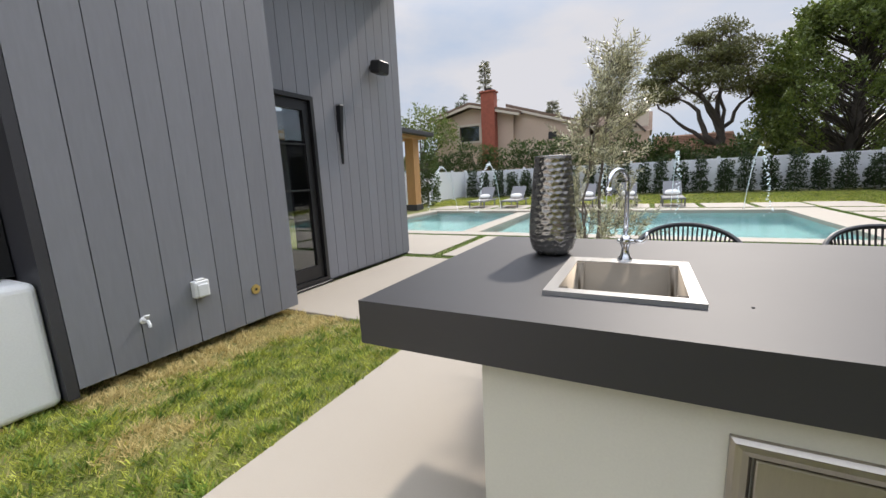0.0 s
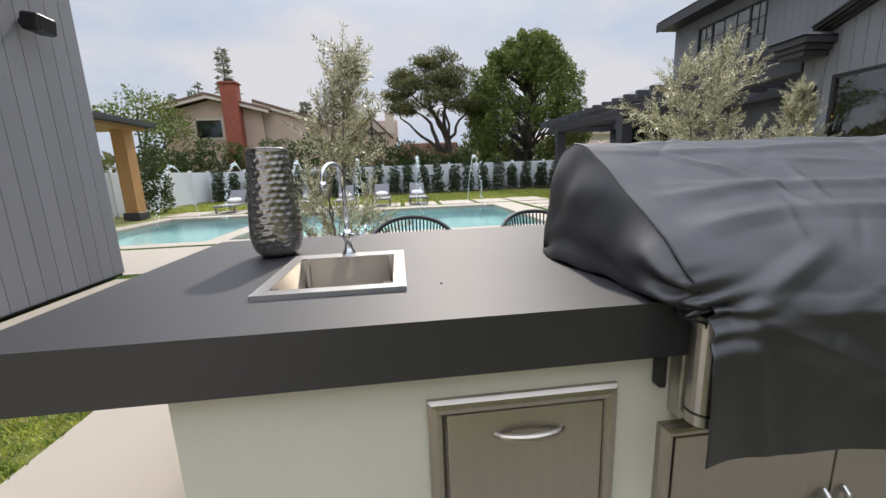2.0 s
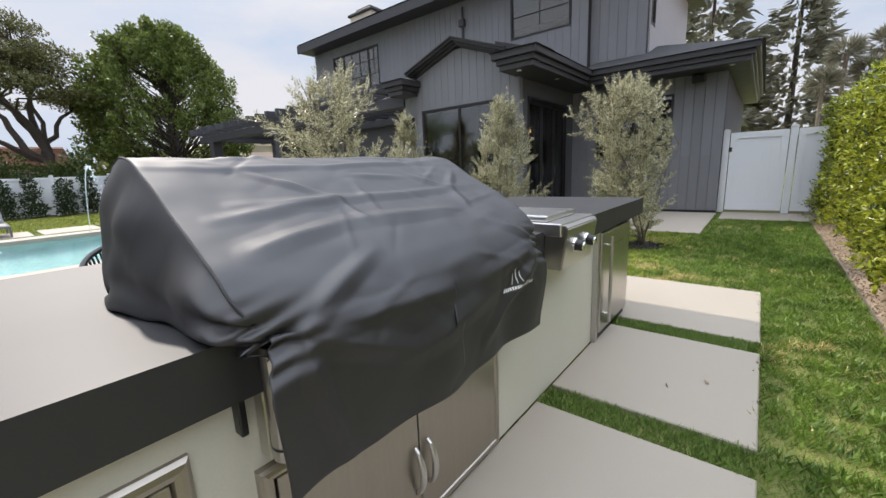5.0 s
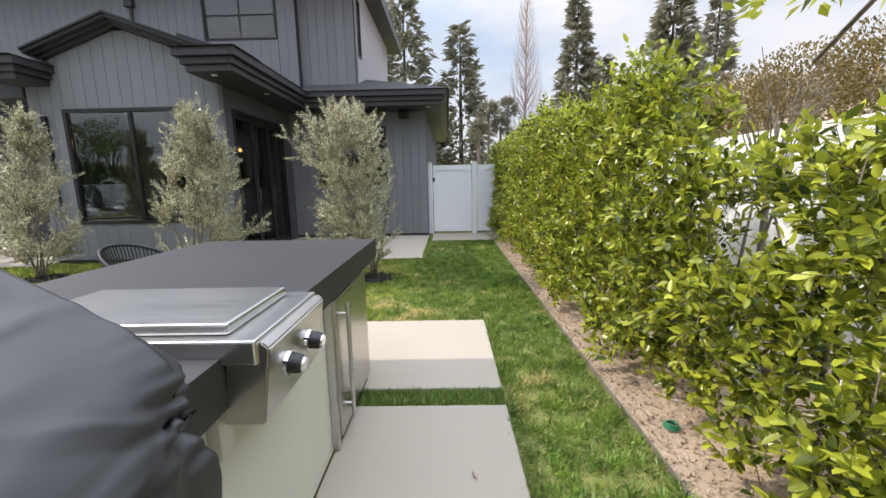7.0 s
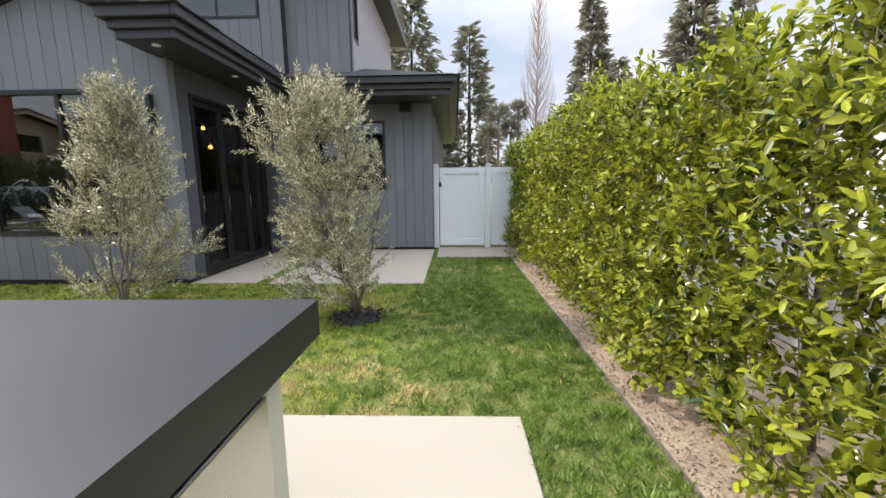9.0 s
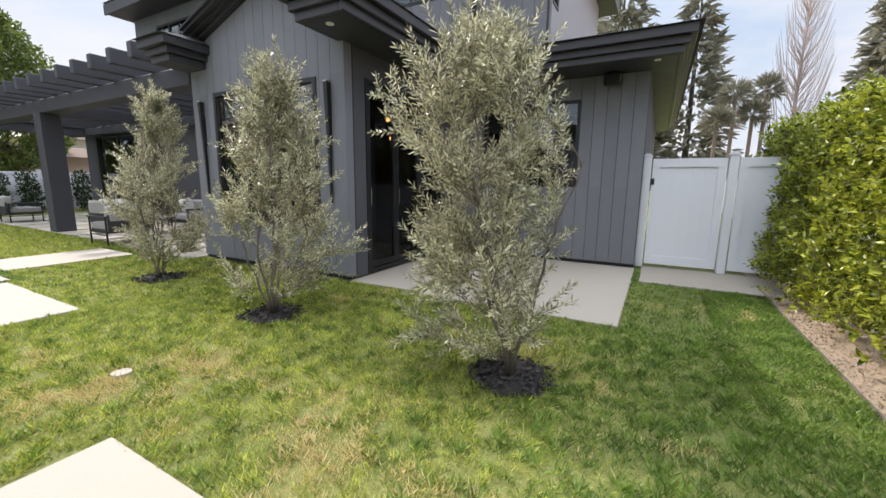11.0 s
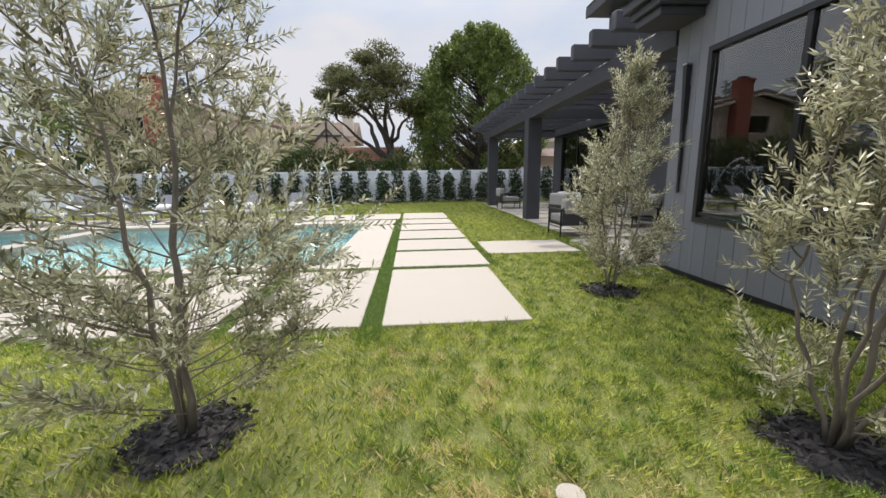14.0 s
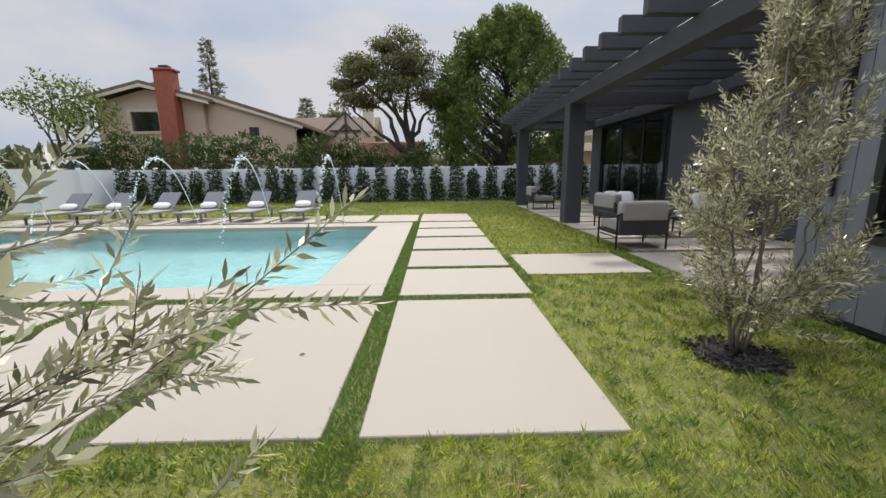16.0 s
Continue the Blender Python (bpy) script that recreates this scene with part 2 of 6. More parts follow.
COUNTER = mat("dark_honed_counter", (0.014, 0.014, 0.016), 0.52, var=0.1, scale=2, fine=240, bump=0.05, dist=0.0004, spec=0.75, rvar=0.04)
STUCCO = mat("pale_stucco", (0.57, 0.55, 0.465), 0.85, var=0.04, scale=2.5, fine=140, bump=0.3, dist=0.0015)
STEEL = mat("brushed_steel", (0.52, 0.50, 0.47), 0.3, 1.0, var=0.06, scale=2, fine=40, bump=0.05, dist=0.0005, stretch=(1, 1, 30), rvar=0.06)
STEEL_WARM = mat("warm_brushed_steel", (0.42, 0.385, 0.335), 0.36, 1.0, var=0.07, scale=2, fine=40, bump=0.05, dist=0.0005, stretch=(30, 1, 1), rvar=0.06)
# matte steel; the basin's inner shade and brown self-reflection are in its colour
STEEL_BASIN = mat("shaded_basin_steel", (0.25, 0.215, 0.17), 0.62, 1.0, var=0.06, scale=2, fine=40, bump=0.04, dist=0.0005, stretch=(1, 1, 20))
STEEL_H = mat("brushed_steel_flat", (0.62, 0.61, 0.60), 0.32, 1.0, var=0.05, scale=2, fine=40, bump=0.04, dist=0.0005, stretch=(25, 1, 1), rvar=0.06)
CHROME = mat("chrome", (0.75, 0.75, 0.76), 0.07, 1.0, var=0.03, bump=0, rvar=0.02)
HAMMERED = mat("dark_nickel", (0.36, 0.34, 0.31), 0.24, 1.0, var=0.25, scale=14, fine=70, bump=0.05, dist=0.001)
VINYL = mat("black_vinyl_cover", (0.0115, 0.0112, 0.0135), 0.53, var=0.12, scale=5, fine=300, bump=0.2, dist=0.0006, spec=0.85)
PIPING = mat("cover_piping", (0.03, 0.03, 0.03), 0.6, bump=0)
WHITE_PRINT = mat("white_print", (0.75, 0.75, 0.75), 0.6, bump=0)
SIDING = mat("charcoal_siding", (0.178, 0.182, 0.2), 0.62, var=0.07, scale=1.5, fine=45, bump=0.12, dist=0.0012, stretch=(1, 1, 0.15), per_object=0.05)
SIDING_CORE = mat("charcoal_joint", (0.03, 0.031, 0.035), 0.8, var=0.1)
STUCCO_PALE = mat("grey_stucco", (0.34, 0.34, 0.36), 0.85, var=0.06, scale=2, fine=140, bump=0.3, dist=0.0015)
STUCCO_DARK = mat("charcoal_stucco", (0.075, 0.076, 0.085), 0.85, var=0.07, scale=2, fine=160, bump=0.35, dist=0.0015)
TRIM = mat("black_trim", (0.036, 0.036, 0.041), 0.5, var=0.12, scale=3, fine=70, bump=0.08, dist=0.0008)
BLACK = mat("black_metal", (0.012, 0.012, 0.013), 0.4, var=0.1, bump=0.03)
PERGOLA = mat("pergola_paint", (0.052, 0.052, 0.062), 0.6, var=0.12, scale=2, fine=60, bump=0.15, dist=0.001)
SHINGLE = mat("dark_roof_shingle", (0.035, 0.035, 0.038), 0.9, var=0.25, scale=7, fine=90, bump=0.5, dist=0.006)
GLASS = glass_mat("window_glass", (0.66, 0.72, 0.72), 1.8)
# dark tint and low IOR keep the patio door panes black
DOOR_GLASS = glass_mat("dark_door_glass", (0.45, 0.46, 0.46), 1.35)
CLEAR = glass_mat("clear_glass", (0.9, 0.97, 0.95), 1.45)
# indoor shade is put into the near-black colour of rooms and curtains
ROOM = mat("unlit_room_shade", (0.02, 0.018, 0.016), 0.9, var=0.1)
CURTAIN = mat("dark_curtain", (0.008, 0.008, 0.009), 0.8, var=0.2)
GLOBE = glow_mat("warm_lamp_glass", (1.0, 0.50, 0.13), 3.0)
VINYL_WHITE = mat("white_vinyl_fence", (0.74, 0.76, 0.80), 0.5, var=0.02, scale=1.5, fine=60, bump=0.04, dist=0.0006)
WHITE_WALL = mat("white_garden_wall", (0.76, 0.76, 0.74), 0.85, var=0.05, scale=2, fine=90, bump=0.2, dist=0.002)
MULCH = mat("dark_mulch", (0.02, 0.018, 0.018), 0.9, var=0.5, scale=25, fine=120, bump=0.8, dist=0.02)
CHIP = mat("bark_chip", (0.035, 0.031, 0.03), 0.85, var=0.5, scale=25, fine=120, bump=0.3, per_object=0.3)
SOIL = mat("bare_soil", (0.36, 0.275, 0.20), 0.95, var=0.3, scale=6, fine=70, bump=0.9, dist=0.02)
BARK = mat("grey_bark", (0.16, 0.135, 0.11), 0.9, var=0.35, scale=10, fine=60, bump=0.7, dist=0.006, stretch=(1, 1, 0.3))
BARK_DARK = mat("dark_bark", (0.07, 0.058, 0.048), 0.9, var=0.35, scale=4, fine=30, bump=0.7, dist=0.02, stretch=(1, 1, 0.3))
OLIVE = leaf_mat("olive_leaf", (0.085, 0.09, 0.042), (0.76, 0.73, 0.49), 0.22, 0.34, 0.5, 0.35, 3.0, 0.85, -0.1)
HEDGE = leaf_mat("hedge_leaf", (0.032, 0.062, 0.009), (0.58, 0.62, 0.065), 0.38, 0.27, 0.6, 0.5, 3.0, 0.9, -0.26)
SHRUB = leaf_mat("dark_shrub_leaf", (0.015, 0.03, 0.012), (0.05, 0.085, 0.025), 0.2)
OAK = leaf_mat("oak_leaf", (0.05, 0.058, 0.022), (0.20, 0.20, 0.07), 0.3)
GREEN_TREE = leaf_mat("green_tree_leaf", (0.03, 0.052, 0.014), (0.21, 0.27, 0.055), 0.35)
# distance haze is mixed into this pale grey-green of conifers and palms
HAZY_FOLIAGE = leaf_mat("hazy_far_foliage", (0.12, 0.125, 0.09), (0.34, 0.33, 0.25), 0.3)
DEEP = leaf_mat("deep_green_blade", (0.05, 0.105, 0.018), (0.24, 0.36, 0.06), 0.3, 0.45, 0.4, 1.6, 6.0, 0.6, -0.6)
POPLAR = mat("pale_poplar_bark", (0.42, 0.35, 0.32), 0.9, var=0.2, scale=4, fine=30)
CYPRESS = leaf_mat("backdrop_hedge_leaf", (0.02, 0.04, 0.01), (0.09, 0.14, 0.03), 0.25)
RUSTY = leaf_mat("rusty_hedge_leaf", (0.10, 0.085, 0.028), (0.30, 0.22, 0.075), 0.25)
POOL_TILE = mat("pool_plaster", (0.29, 0.54, 0.545), 0.7, var=0.12, scale=1.4, fine=25, bump=0.1)
WATER = glass_mat("pool_water", (0.9, 0.985, 0.98), 1.33, 0.0, 0.35, 4.0)
JET = mat("falling_water", (0.86, 0.89, 0.92), 0.12, var=0.03, bump=0)
CEDAR = mat("cedar_wood", (0.46, 0.25, 0.10), 0.55, var=0.2, scale=3, fine=40, bump=0.15, stretch=(1, 1, 0.1))
PINK_STUCCO = mat("tan_stucco", (0.50, 0.38, 0.30), 0.9, var=0.06, scale=1, fine=25, bump=0.2)
BRICK_RED = mat("chimney_brick", (0.30, 0.085, 0.055), 0.9, var=0.25, scale=4, fine=25, bump=0.4, dist=0.01)
ROOF_BROWN = mat("brown_roof", (0.17, 0.115, 0.085), 0.9, var=0.25, scale=3, fine=20, bump=0.5, dist=0.02)
TILE_ROOF = mat("clay_tile_roof", (0.27, 0.14, 0.09), 0.9, var=0.25, scale=4, fine=20, bump=0.5, dist=0.02)
FASCIA = mat("cream_fascia", (0.55, 0.48, 0.40), 0.7, var=0.06)
GREY_FABRIC = mat("grey_cushion", (0.30, 0.285, 0.27), 0.95, var=0.08, scale=8, fine=250, bump=0.25, dist=0.001)
SLING = mat("grey_sling", (0.17, 0.17, 0.18), 0.85, var=0.08, scale=8, fine=250, bump=0.2)
PALE_FABRIC = mat("pale_pillow", (0.66, 0.65, 0.63), 0.95, var=0.05, scale=8, fine=250, bump=0.25)
ROPE = mat("black_rope", (0.014, 0.014, 0.015), 0.7, var=0.15, scale=30, fine=200, bump=0.3)
BRASS = mat("brass_cap", (0.55, 0.42, 0.16), 0.35, 1.0, var=0.1, bump=0)
GREY_BOX = mat("outlet_grey", (0.62, 0.63, 0.63), 0.45, var=0.04)
GREEN_PLASTIC = mat("green_plastic", (0.02, 0.16, 0.08), 0.4, var=0.1)

# ---- ground, lawn, pavers ----
POOL = (-7.2, 8.75, 3.66, 14.1)
g = bmesh.new()
for a, c, b, d in grid_cells(-300, 300, -300, 300, [(POOL[0] - 0.02, POOL[1] - 0.02, POOL[2] + 0.02, POOL[3] + 0.02)]):
    vs = [g.verts.new(p) for p in ((a, c, -0.03), (b, c, -0.03), (b, d, -0.03), (a, d, -0.03))]
    g.faces.new(vs)
ground = struct("ground", g, GRASS_SOIL, "green lawn ground with dry yellow patches", "lawn")

SLABS = []


def slab(x0, y0, x1, y1, top=0.0, name="paver"):
    SLABS.append((x0, y0, x1, y1))
    return part(name, box(x0, y0, -0.10, x1, y1, top, 0.006, 1), CONCRETE, paving)


paving = thing("pavement", "cream concrete pavers with turf joints", "paving", kind="structure")
slab(-1.455, -4.0, -0.2, 5.75)
slab(-3.46, 2.98, -1.46 - 0.0, 5.75)
# cooking side
slab(-0.2, 0.228, 2.38, 1.16)
slab(2.58, 0.228, 3.66, 1.16)
slab(3.86, 0.228, 5.14, 1.9)
# bar side
for x0, x1 in ((0.0, 1.55), (1.75, 3.3), (3.5, 5.25)):
    slab(x0, 2.0, x1, 3.23)
# near the pool
for x0, x1 in ((-5.2, -3.05), (-2.85, -0.45), (-0.25, 1.55), (1.70, 3.17), (3.37, 4.51), (4.70, 6.075)):
    slab(x0, 5.995, x1, 8.12)
for y0, y1 in ((8.30, 9.46), (9.62, 10.75), (10.93, 12.15), (12.33, 13.44), (13.62, 14.75), (14.93, 16.85)):
    slab(4.70, y0, 6.14, y1)
slab(6.28, 9.09, 7.90, 10.33)
slab(8.2, 7.9, 11.4, 10.33)
for i in range(8):
    slab(8.36, 10.5 + 1.3 * i, 11.4, 11.63 + 1.3 * i)
# far side of the pool
for i in range(9):
    slab(-8.0 + 1.42 * i, 15.0, -6.75 + 1.42 * i, 16.7)
# pool coping
for x0, y0, x1, y1 in ((POOL[0] - 0.5, 8.30, 4.51, POOL[1]), (POOL[0] - 0.5, POOL[3], 4.51, 14.75), (POOL[2], POOL[1], 4.51, POOL[3]), (POOL[0] - 0.5, POOL[1], POOL[0], POOL[3])):
    slab(x0, y0, x1, y1, 0.0, "coping")
# at the house door and the gate
slab(8.44, 3.49, 11.46, 4.44)
slab(8.38, 1.06, 11.46, 3.29)
slab(10.5, -0.75, 11.75, 0.96)

# ---- pool ----
pool = thing("swimming_pool", "turquoise plastered swimming pool with a spa divider", "pool", kind="structure")
bm = bmesh.new()
x0, y0, x1, y1 = POOL
bx(bm, x0 - 0.2, y0 - 0.2, -1.5, x1 + 0.2, y1 + 0.2, -1.35)
bx(bm, x0 - 0.2, y0 - 0.2, -1.35, x0, y1 + 0.2, -0.11)
bx(bm, x1, y0 - 0.2, -1.35, x1 + 0.2, y1 + 0.2, -0.11)
bx(bm, x0, y0 - 0.2, -1.35, x1, y0, -0.11)
bx(bm, x0, y1, -1.35, x1, y1 + 0.2, -0.11)
part("pool_basin", bm, POOL_TILE, pool)
part("spa_wall", box(-3.9, POOL[1] + 0.002, -1.34, -3.45, POOL[3] - 0.002, -0.06, 0.01, 1), CONCRETE, pool)
bm = bmesh.new()
vs = [bm.verts.new(p) for p in ((x0, y0, -0.1), (x1, y0, -0.1), (x1, y1, -0.1), (x0, y1, -0.1))]
bm.faces.new(vs)
wat = part("water", bm, WATER, pool, "clear rippled turquoise water")
wat.visible_shadow = False

# ---- cooking island ----
TOP, CX0, CX1, CY0, CY1 = 0.925, -0.595, 4.40, 1.117, 2.40
island = thing("bar_island", "pale stucco outdoor kitchen island", "kitchen island")
part("front_wall", box(-0.22, 1.165, 0.0, 4.16, 1.30, 0.79), STUCCO, island)
part("end_wall", box(-0.22, 1.30, 0.0, -0.09, 1.82, 0.79), STUCCO, island)
part("end_wall", box(4.03, 1.30, 0.0, 4.16, 1.82, 0.79), STUCCO, island)
part("bar_wall", box(-0.22, 1.82, 0.0, 4.16, 1.95, 0.79), STUCCO, island)
ctop = thing("countertop", "thick dark honed stone countertop on the island", "countertop")
bm = bmesh.new()
SINK = (-0.075, 1.36, 0.295, 1.815)
for a, c, b, d in grid_cells(CX0, CX1, CY0, CY1, [SINK]):
    bx(bm, a, c, 0.79, b, d, TOP)
bmesh.ops.remove_doubles(bm, verts=bm.verts, dist=1e-5)
part("slab", bm, COUNTER, ctop)

# ---- near building ----
nb = thing("wall_west", "charcoal board-clad pool house wall", "wall", kind="structure")
part("wall_core", wall("x", -3.25, -2.99, 1.2, 2.95, 0.06, 4.3), SIDING_CORE, nb)
part("wall_core", box(-6.0, 2.55, 0.06, -3.25, 2.95, 4.3), SIDING_CORE, nb)
DOOR_W = (3.30, 0.03, 4.02, 2.33)
part("wall_core", wall("x", -3.75, -3.54, 2.95, 6.02, 0.0, 4.3, [DOOR_W]), SIDING_CORE, nb)
part("wall_core", box(-6.0, 6.02 - 0.25, 0.0, -3.75, 6.02, 4.3), SIDING_CORE, nb)
boards(nb, "x", -2.99, -2.965, 1.19, 2.965, 0.07, 4.3, 0.195, SIDING)
boards(nb, "y", 2.951, 2.976, -3.5, -2.965, 0.07, 4.3, 0.25, SIDING)
boards(nb, "x", -3.54, -3.515, 2.98, 6.03, 0.03, 4.3, 0.2, SIDING, [DOOR_W])
part("end_trim", box(-3.6, 1.13, 0.02, -2.962, 1.188, 4.3), TRIM, nb)
part("wall_core", box(-6.0, 1.3, 0.85, -3.27, 1.45, 4.3), TRIM, nb)

# ---- house ----
house = thing("house", "two-storey charcoal board-and-batten house", "house", kind="structure")
WX, BX = 11.5, 8.42
def gable(y):
    return 3.96 - 0.36 * abs(y - 6.0)
BIGWIN = (4.93, 0.71, 7.18, 2.70)
part("gable_core", wall("x", BX + 0.03, BX + 0.2, 4.47, 7.75, 0, 3.25, [BIGWIN]), SIDING_CORE, house)
part("gable_core", prism(bmesh.new(), [(4.47, 3.25), (7.75, 3.25), (6.0, 3.90)], "x", BX + 0.03, BX + 0.2), SIDING_CORE, house)
boards(house, "x", BX, BX + 0.03, 4.47, 7.75, 0.06, gable, 0.2, SIDING, [BIGWIN])
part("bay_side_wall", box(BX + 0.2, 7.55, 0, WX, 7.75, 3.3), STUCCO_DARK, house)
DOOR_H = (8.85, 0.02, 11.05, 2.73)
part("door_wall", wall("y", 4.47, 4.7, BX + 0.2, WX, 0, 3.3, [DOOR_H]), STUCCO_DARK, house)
part("corner_board", box(BX - 0.004, 4.44, 0.05, BX + 0.14, 4.468, 3.2), SIDING, house)
WINW = (2.08, 1.30, 3.8, 2.73)
part("wing_core", wall("x", WX + 0.02, WX + 0.25, 1.08, 4.47, 0, 3.3, [WINW]), SIDING_CORE, house)
boards(house, "x", WX - 0.005, WX + 0.02, 1.08, 4.47, 0.05, 3.07, 0.2, SIDING, [WINW])
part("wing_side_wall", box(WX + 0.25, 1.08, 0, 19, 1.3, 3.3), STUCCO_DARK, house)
# low eaves: soffit, stepped fascia, roof
part("wing_eave", box(10.83, 0.75, 3.07, 19, 3.82, 3.12), TRIM, house)
for x_, z0_, z1_ in ((10.76, 3.07, 3.17), (10.71, 3.17, 3.27), (10.64, 3.27, 3.39)):
    o_ = 10.76 - x_
    part("wing_fascia", box(x_, 0.68 - o_, z0_, x_ + 0.07, 3.82, z1_, 0.008, 1), TRIM, house)
    part("wing_fascia", box(x_ + 0.07, 0.68 - o_, z0_, 19, 0.75 - o_, z1_, 0.008, 1), TRIM, house)
    part("door_fascia", box(7.75 - o_, 3.82 - o_, z0_, x_, 3.89 - o_, z1_, 0.008, 1), TRIM, house)
    part("return_fascia", box(7.75 - o_, 3.89 - o_, z0_, 7.82 - o_, 4.53 + o_, z1_, 0.008, 1), TRIM, house)
    part("return_fascia", box(7.82 - o_, 4.46 + o_, z0_, BX, 4.53 + o_, z1_, 0.008, 1), TRIM, house)
    part("return_fascia", box(7.87 - o_, 7.30 - o_, z0_, BX, 7.80 + o_, z1_, 0.008, 1), TRIM, house)
part("door_eave", box(7.82, 3.89, 3.07, 12, 4.46, 3.12), TRIM, house)
bm = bmesh.new()
c_ = [bm.verts.new(p) for p in ((10.6, 0.5, 3.395), (10.6, 4.0, 3.395), (12.86, 4.0, 4.165), (12.86, 2.76, 4.165), (19, 2.76, 4.165), (19, 0.5, 3.395), (12.86, 4.0, 3.392), (19, 4.0, 3.392))]
for f in ((0, 1, 2, 3), (0, 3, 4, 5), (0, 5, 7, 6, 1)):
    bm.faces.new([c_[i] for i in f])
part("wing_roof", bm, SHINGLE, house)
part("door_roof", prism(bmesh.new(), [(3.68, 3.393), (4.9, 3.393), (4.9, 3.80)], "x", BX - 0.2, 10.62), SHINGLE, house)
for x0_, ya_, yb_, yc_, yd_ in ((7.58, 3.66, 4.67, 3.9, 4.5), (7.70, 7.16, 7.94, 7.4, 7.75)):
    bm = bmesh.new()
    c_ = [bm.verts.new(p) for p in ((x0_, ya_, 3.394), (BX, ya_, 3.394), (BX, yb_, 3.394), (x0_, yb_, 3.394), (BX, yc_, 3.54), (BX, yd_, 3.54))]
    for f in ((0, 1, 4), (0, 4, 5, 3), (3, 5, 2), (1, 2, 5, 4), (0, 3, 2, 1)):
        bm.faces.new([c_[i] for i in f])
    part("return_roof", bm, SHINGLE, house)
# gable rakes
for sgn, run in ((-1, 1.36), (1, 1.45)):
    for x_, o_, h_ in ((8.34, 0.0, 0.06), (8.26, 0.045, 0.05), (8.17, 0.085, 0.045)):
        ye, zl, zp = 6.0 + sgn * run, gable(6.0 + run) + 0.01 + o_, gable(6.0) + 0.01 + o_
        part("rake", prism(bmesh.new(), [(6.0, zp), (ye, zl), (ye, zl + h_), (6.0, zp + h_)], "x", x_, BX + 0.06), TRIM, house)
    zp, zl = gable(6.0) + 0.142, gable(6.0 + run) + 0.142
    part("gable_roof", prism(bmesh.new(), [(6.0, zp), (6.0 + sgn * run, zl), (6.0 + sgn * run, zl + 0.03), (6.0, zp + 0.03)], "x", 8.13, WX), SHINGLE, house)
# upper floor
W1, W2 = (11.9, 4.45, 14.65, 5.92), (4.58, 4.79, 6.34, 6.2)
part("upper_core", wall("x", WX + 0.03, WX + 0.25, 4.13, 15.9, 3.3, 6.5, [W1, W2]), SIDING_CORE, house)
boards(house, "x", WX, WX + 0.03, 4.13, 15.9, 3.4, 6.3, 0.22, SIDING, [W1, W2])
part("upper_core", wall("x", WX + 0.25, WX + 0.4, 2.8, 4.13, 3.3, 6.5), SIDING_CORE, house)
boards(house, "x", WX + 0.22, WX + 0.25, 2.8, 4.13, 3.4, 6.3, 0.22, SIDING)
SIDEWIN = (11.95, 4.5, 12.35, 5.9)
part("upper_side_wall", wall("y", 2.76, 2.96, WX + 0.4, 17.05, 3.3, 6.5, [SIDEWIN]), STUCCO_PALE, house)
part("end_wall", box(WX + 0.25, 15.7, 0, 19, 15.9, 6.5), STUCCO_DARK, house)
part("upper_eave", box(10.85, 2.36, 6.28, 17.75, 16.05, 6.34), TRIM, house)
part("upper_fascia", box(10.8, 2.36, 6.26, 10.849, 16.1, 6.55), TRIM, house)
part("upper_fascia", box(10.8, 2.30, 6.26, 17.8, 2.359, 6.58), TRIM, house)
part("upper_roof", prism(bmesh.new(), [(10.78, 6.585), (17.8, 6.585), (17.8, 7.2), (15, 8.2)], "y", 6.0, 16.1), SHINGLE, house)
bm = bmesh.new()
c_ = [bm.verts.new(p) for p in ((10.78, 2.29, 6.583), (17.8, 2.29, 6.583), (15.0, 6.02, 8.18), (10.78, 6.02, 6.583), (17.8, 6.02, 7.2))]
for f in ((0, 1, 4, 2), (0, 2, 3), (0, 3, 4, 1)):
    bm.faces.new([c_[i] for i in f])
part("hip_roof", bm, SHINGLE, house)
part("ground_wall", wall("x", WX + 0.02, WX + 0.25, 7.75, 20.5, 0, 3.3, [(15.1, 0.02, 19.6, 2.95)]), STUCCO_DARK, house)

# pergola
perg = thing("pergola", "charcoal timber pergola beside the house", "pergola")
for yy in (14.3, 20.05):
    part("post", box(8.4, yy - 0.2, 0, 8.8, yy + 0.2, 2.9, 0.01, 1), PERGOLA, perg)
part("beam", box(8.42, 7.8, 2.9, 8.78, 21.3, 3.2, 0.01, 1), PERGOLA, perg)
for i in range(19):
    yy = 8.15 + 0.69 * i
    part("rafter", box(7.78, yy, 3.203, WX, yy + 0.13, 3.45, 0.012, 1), PERGOLA, perg)
part("wall_plate", box(WX - 0.16, 8.35, 2.95, WX - 0.002, 21.3, 3.2, 0.01, 1), PERGOLA, perg)
part("cross_beam", box(8.78, 14.2, 2.9, WX - 0.16, 14.4, 3.2, 0.01, 1), PERGOLA, perg)
part("cross_beam", box(8.78, 19.95, 2.9, WX - 0.16, 20.15, 3.2, 0.01, 1), PERGOLA, perg)


# ---- things on and in the cooking island ----
def rounded_frame(bm, x0, z0, x1, z1, w, y_out, y_in):
    """A picture-frame moulding with a rounded face, in the plane of y."""
    prof = [(0, y_in), (0.0, y_out + 0.012), (w * 0.2, y_out + 0.003), (w * 0.5, y_out), (w * 0.8, y_out + 0.003), (w, y_out + 0.014), (w, y_in)]
    cs = [(x0, z0, 1, 1), (x1, z0, -1, 1), (x1, z1, -1, -1), (x0, z1, 1, -1)]
    rings = [[bm.verts.new((cx + sx * u, yy, cz + sz * u)) for u, yy in prof] for cx, cz, sx, sz in cs]
    for i in range(4):
        r0, r1 = rings[i], rings[(i + 1) % 4]
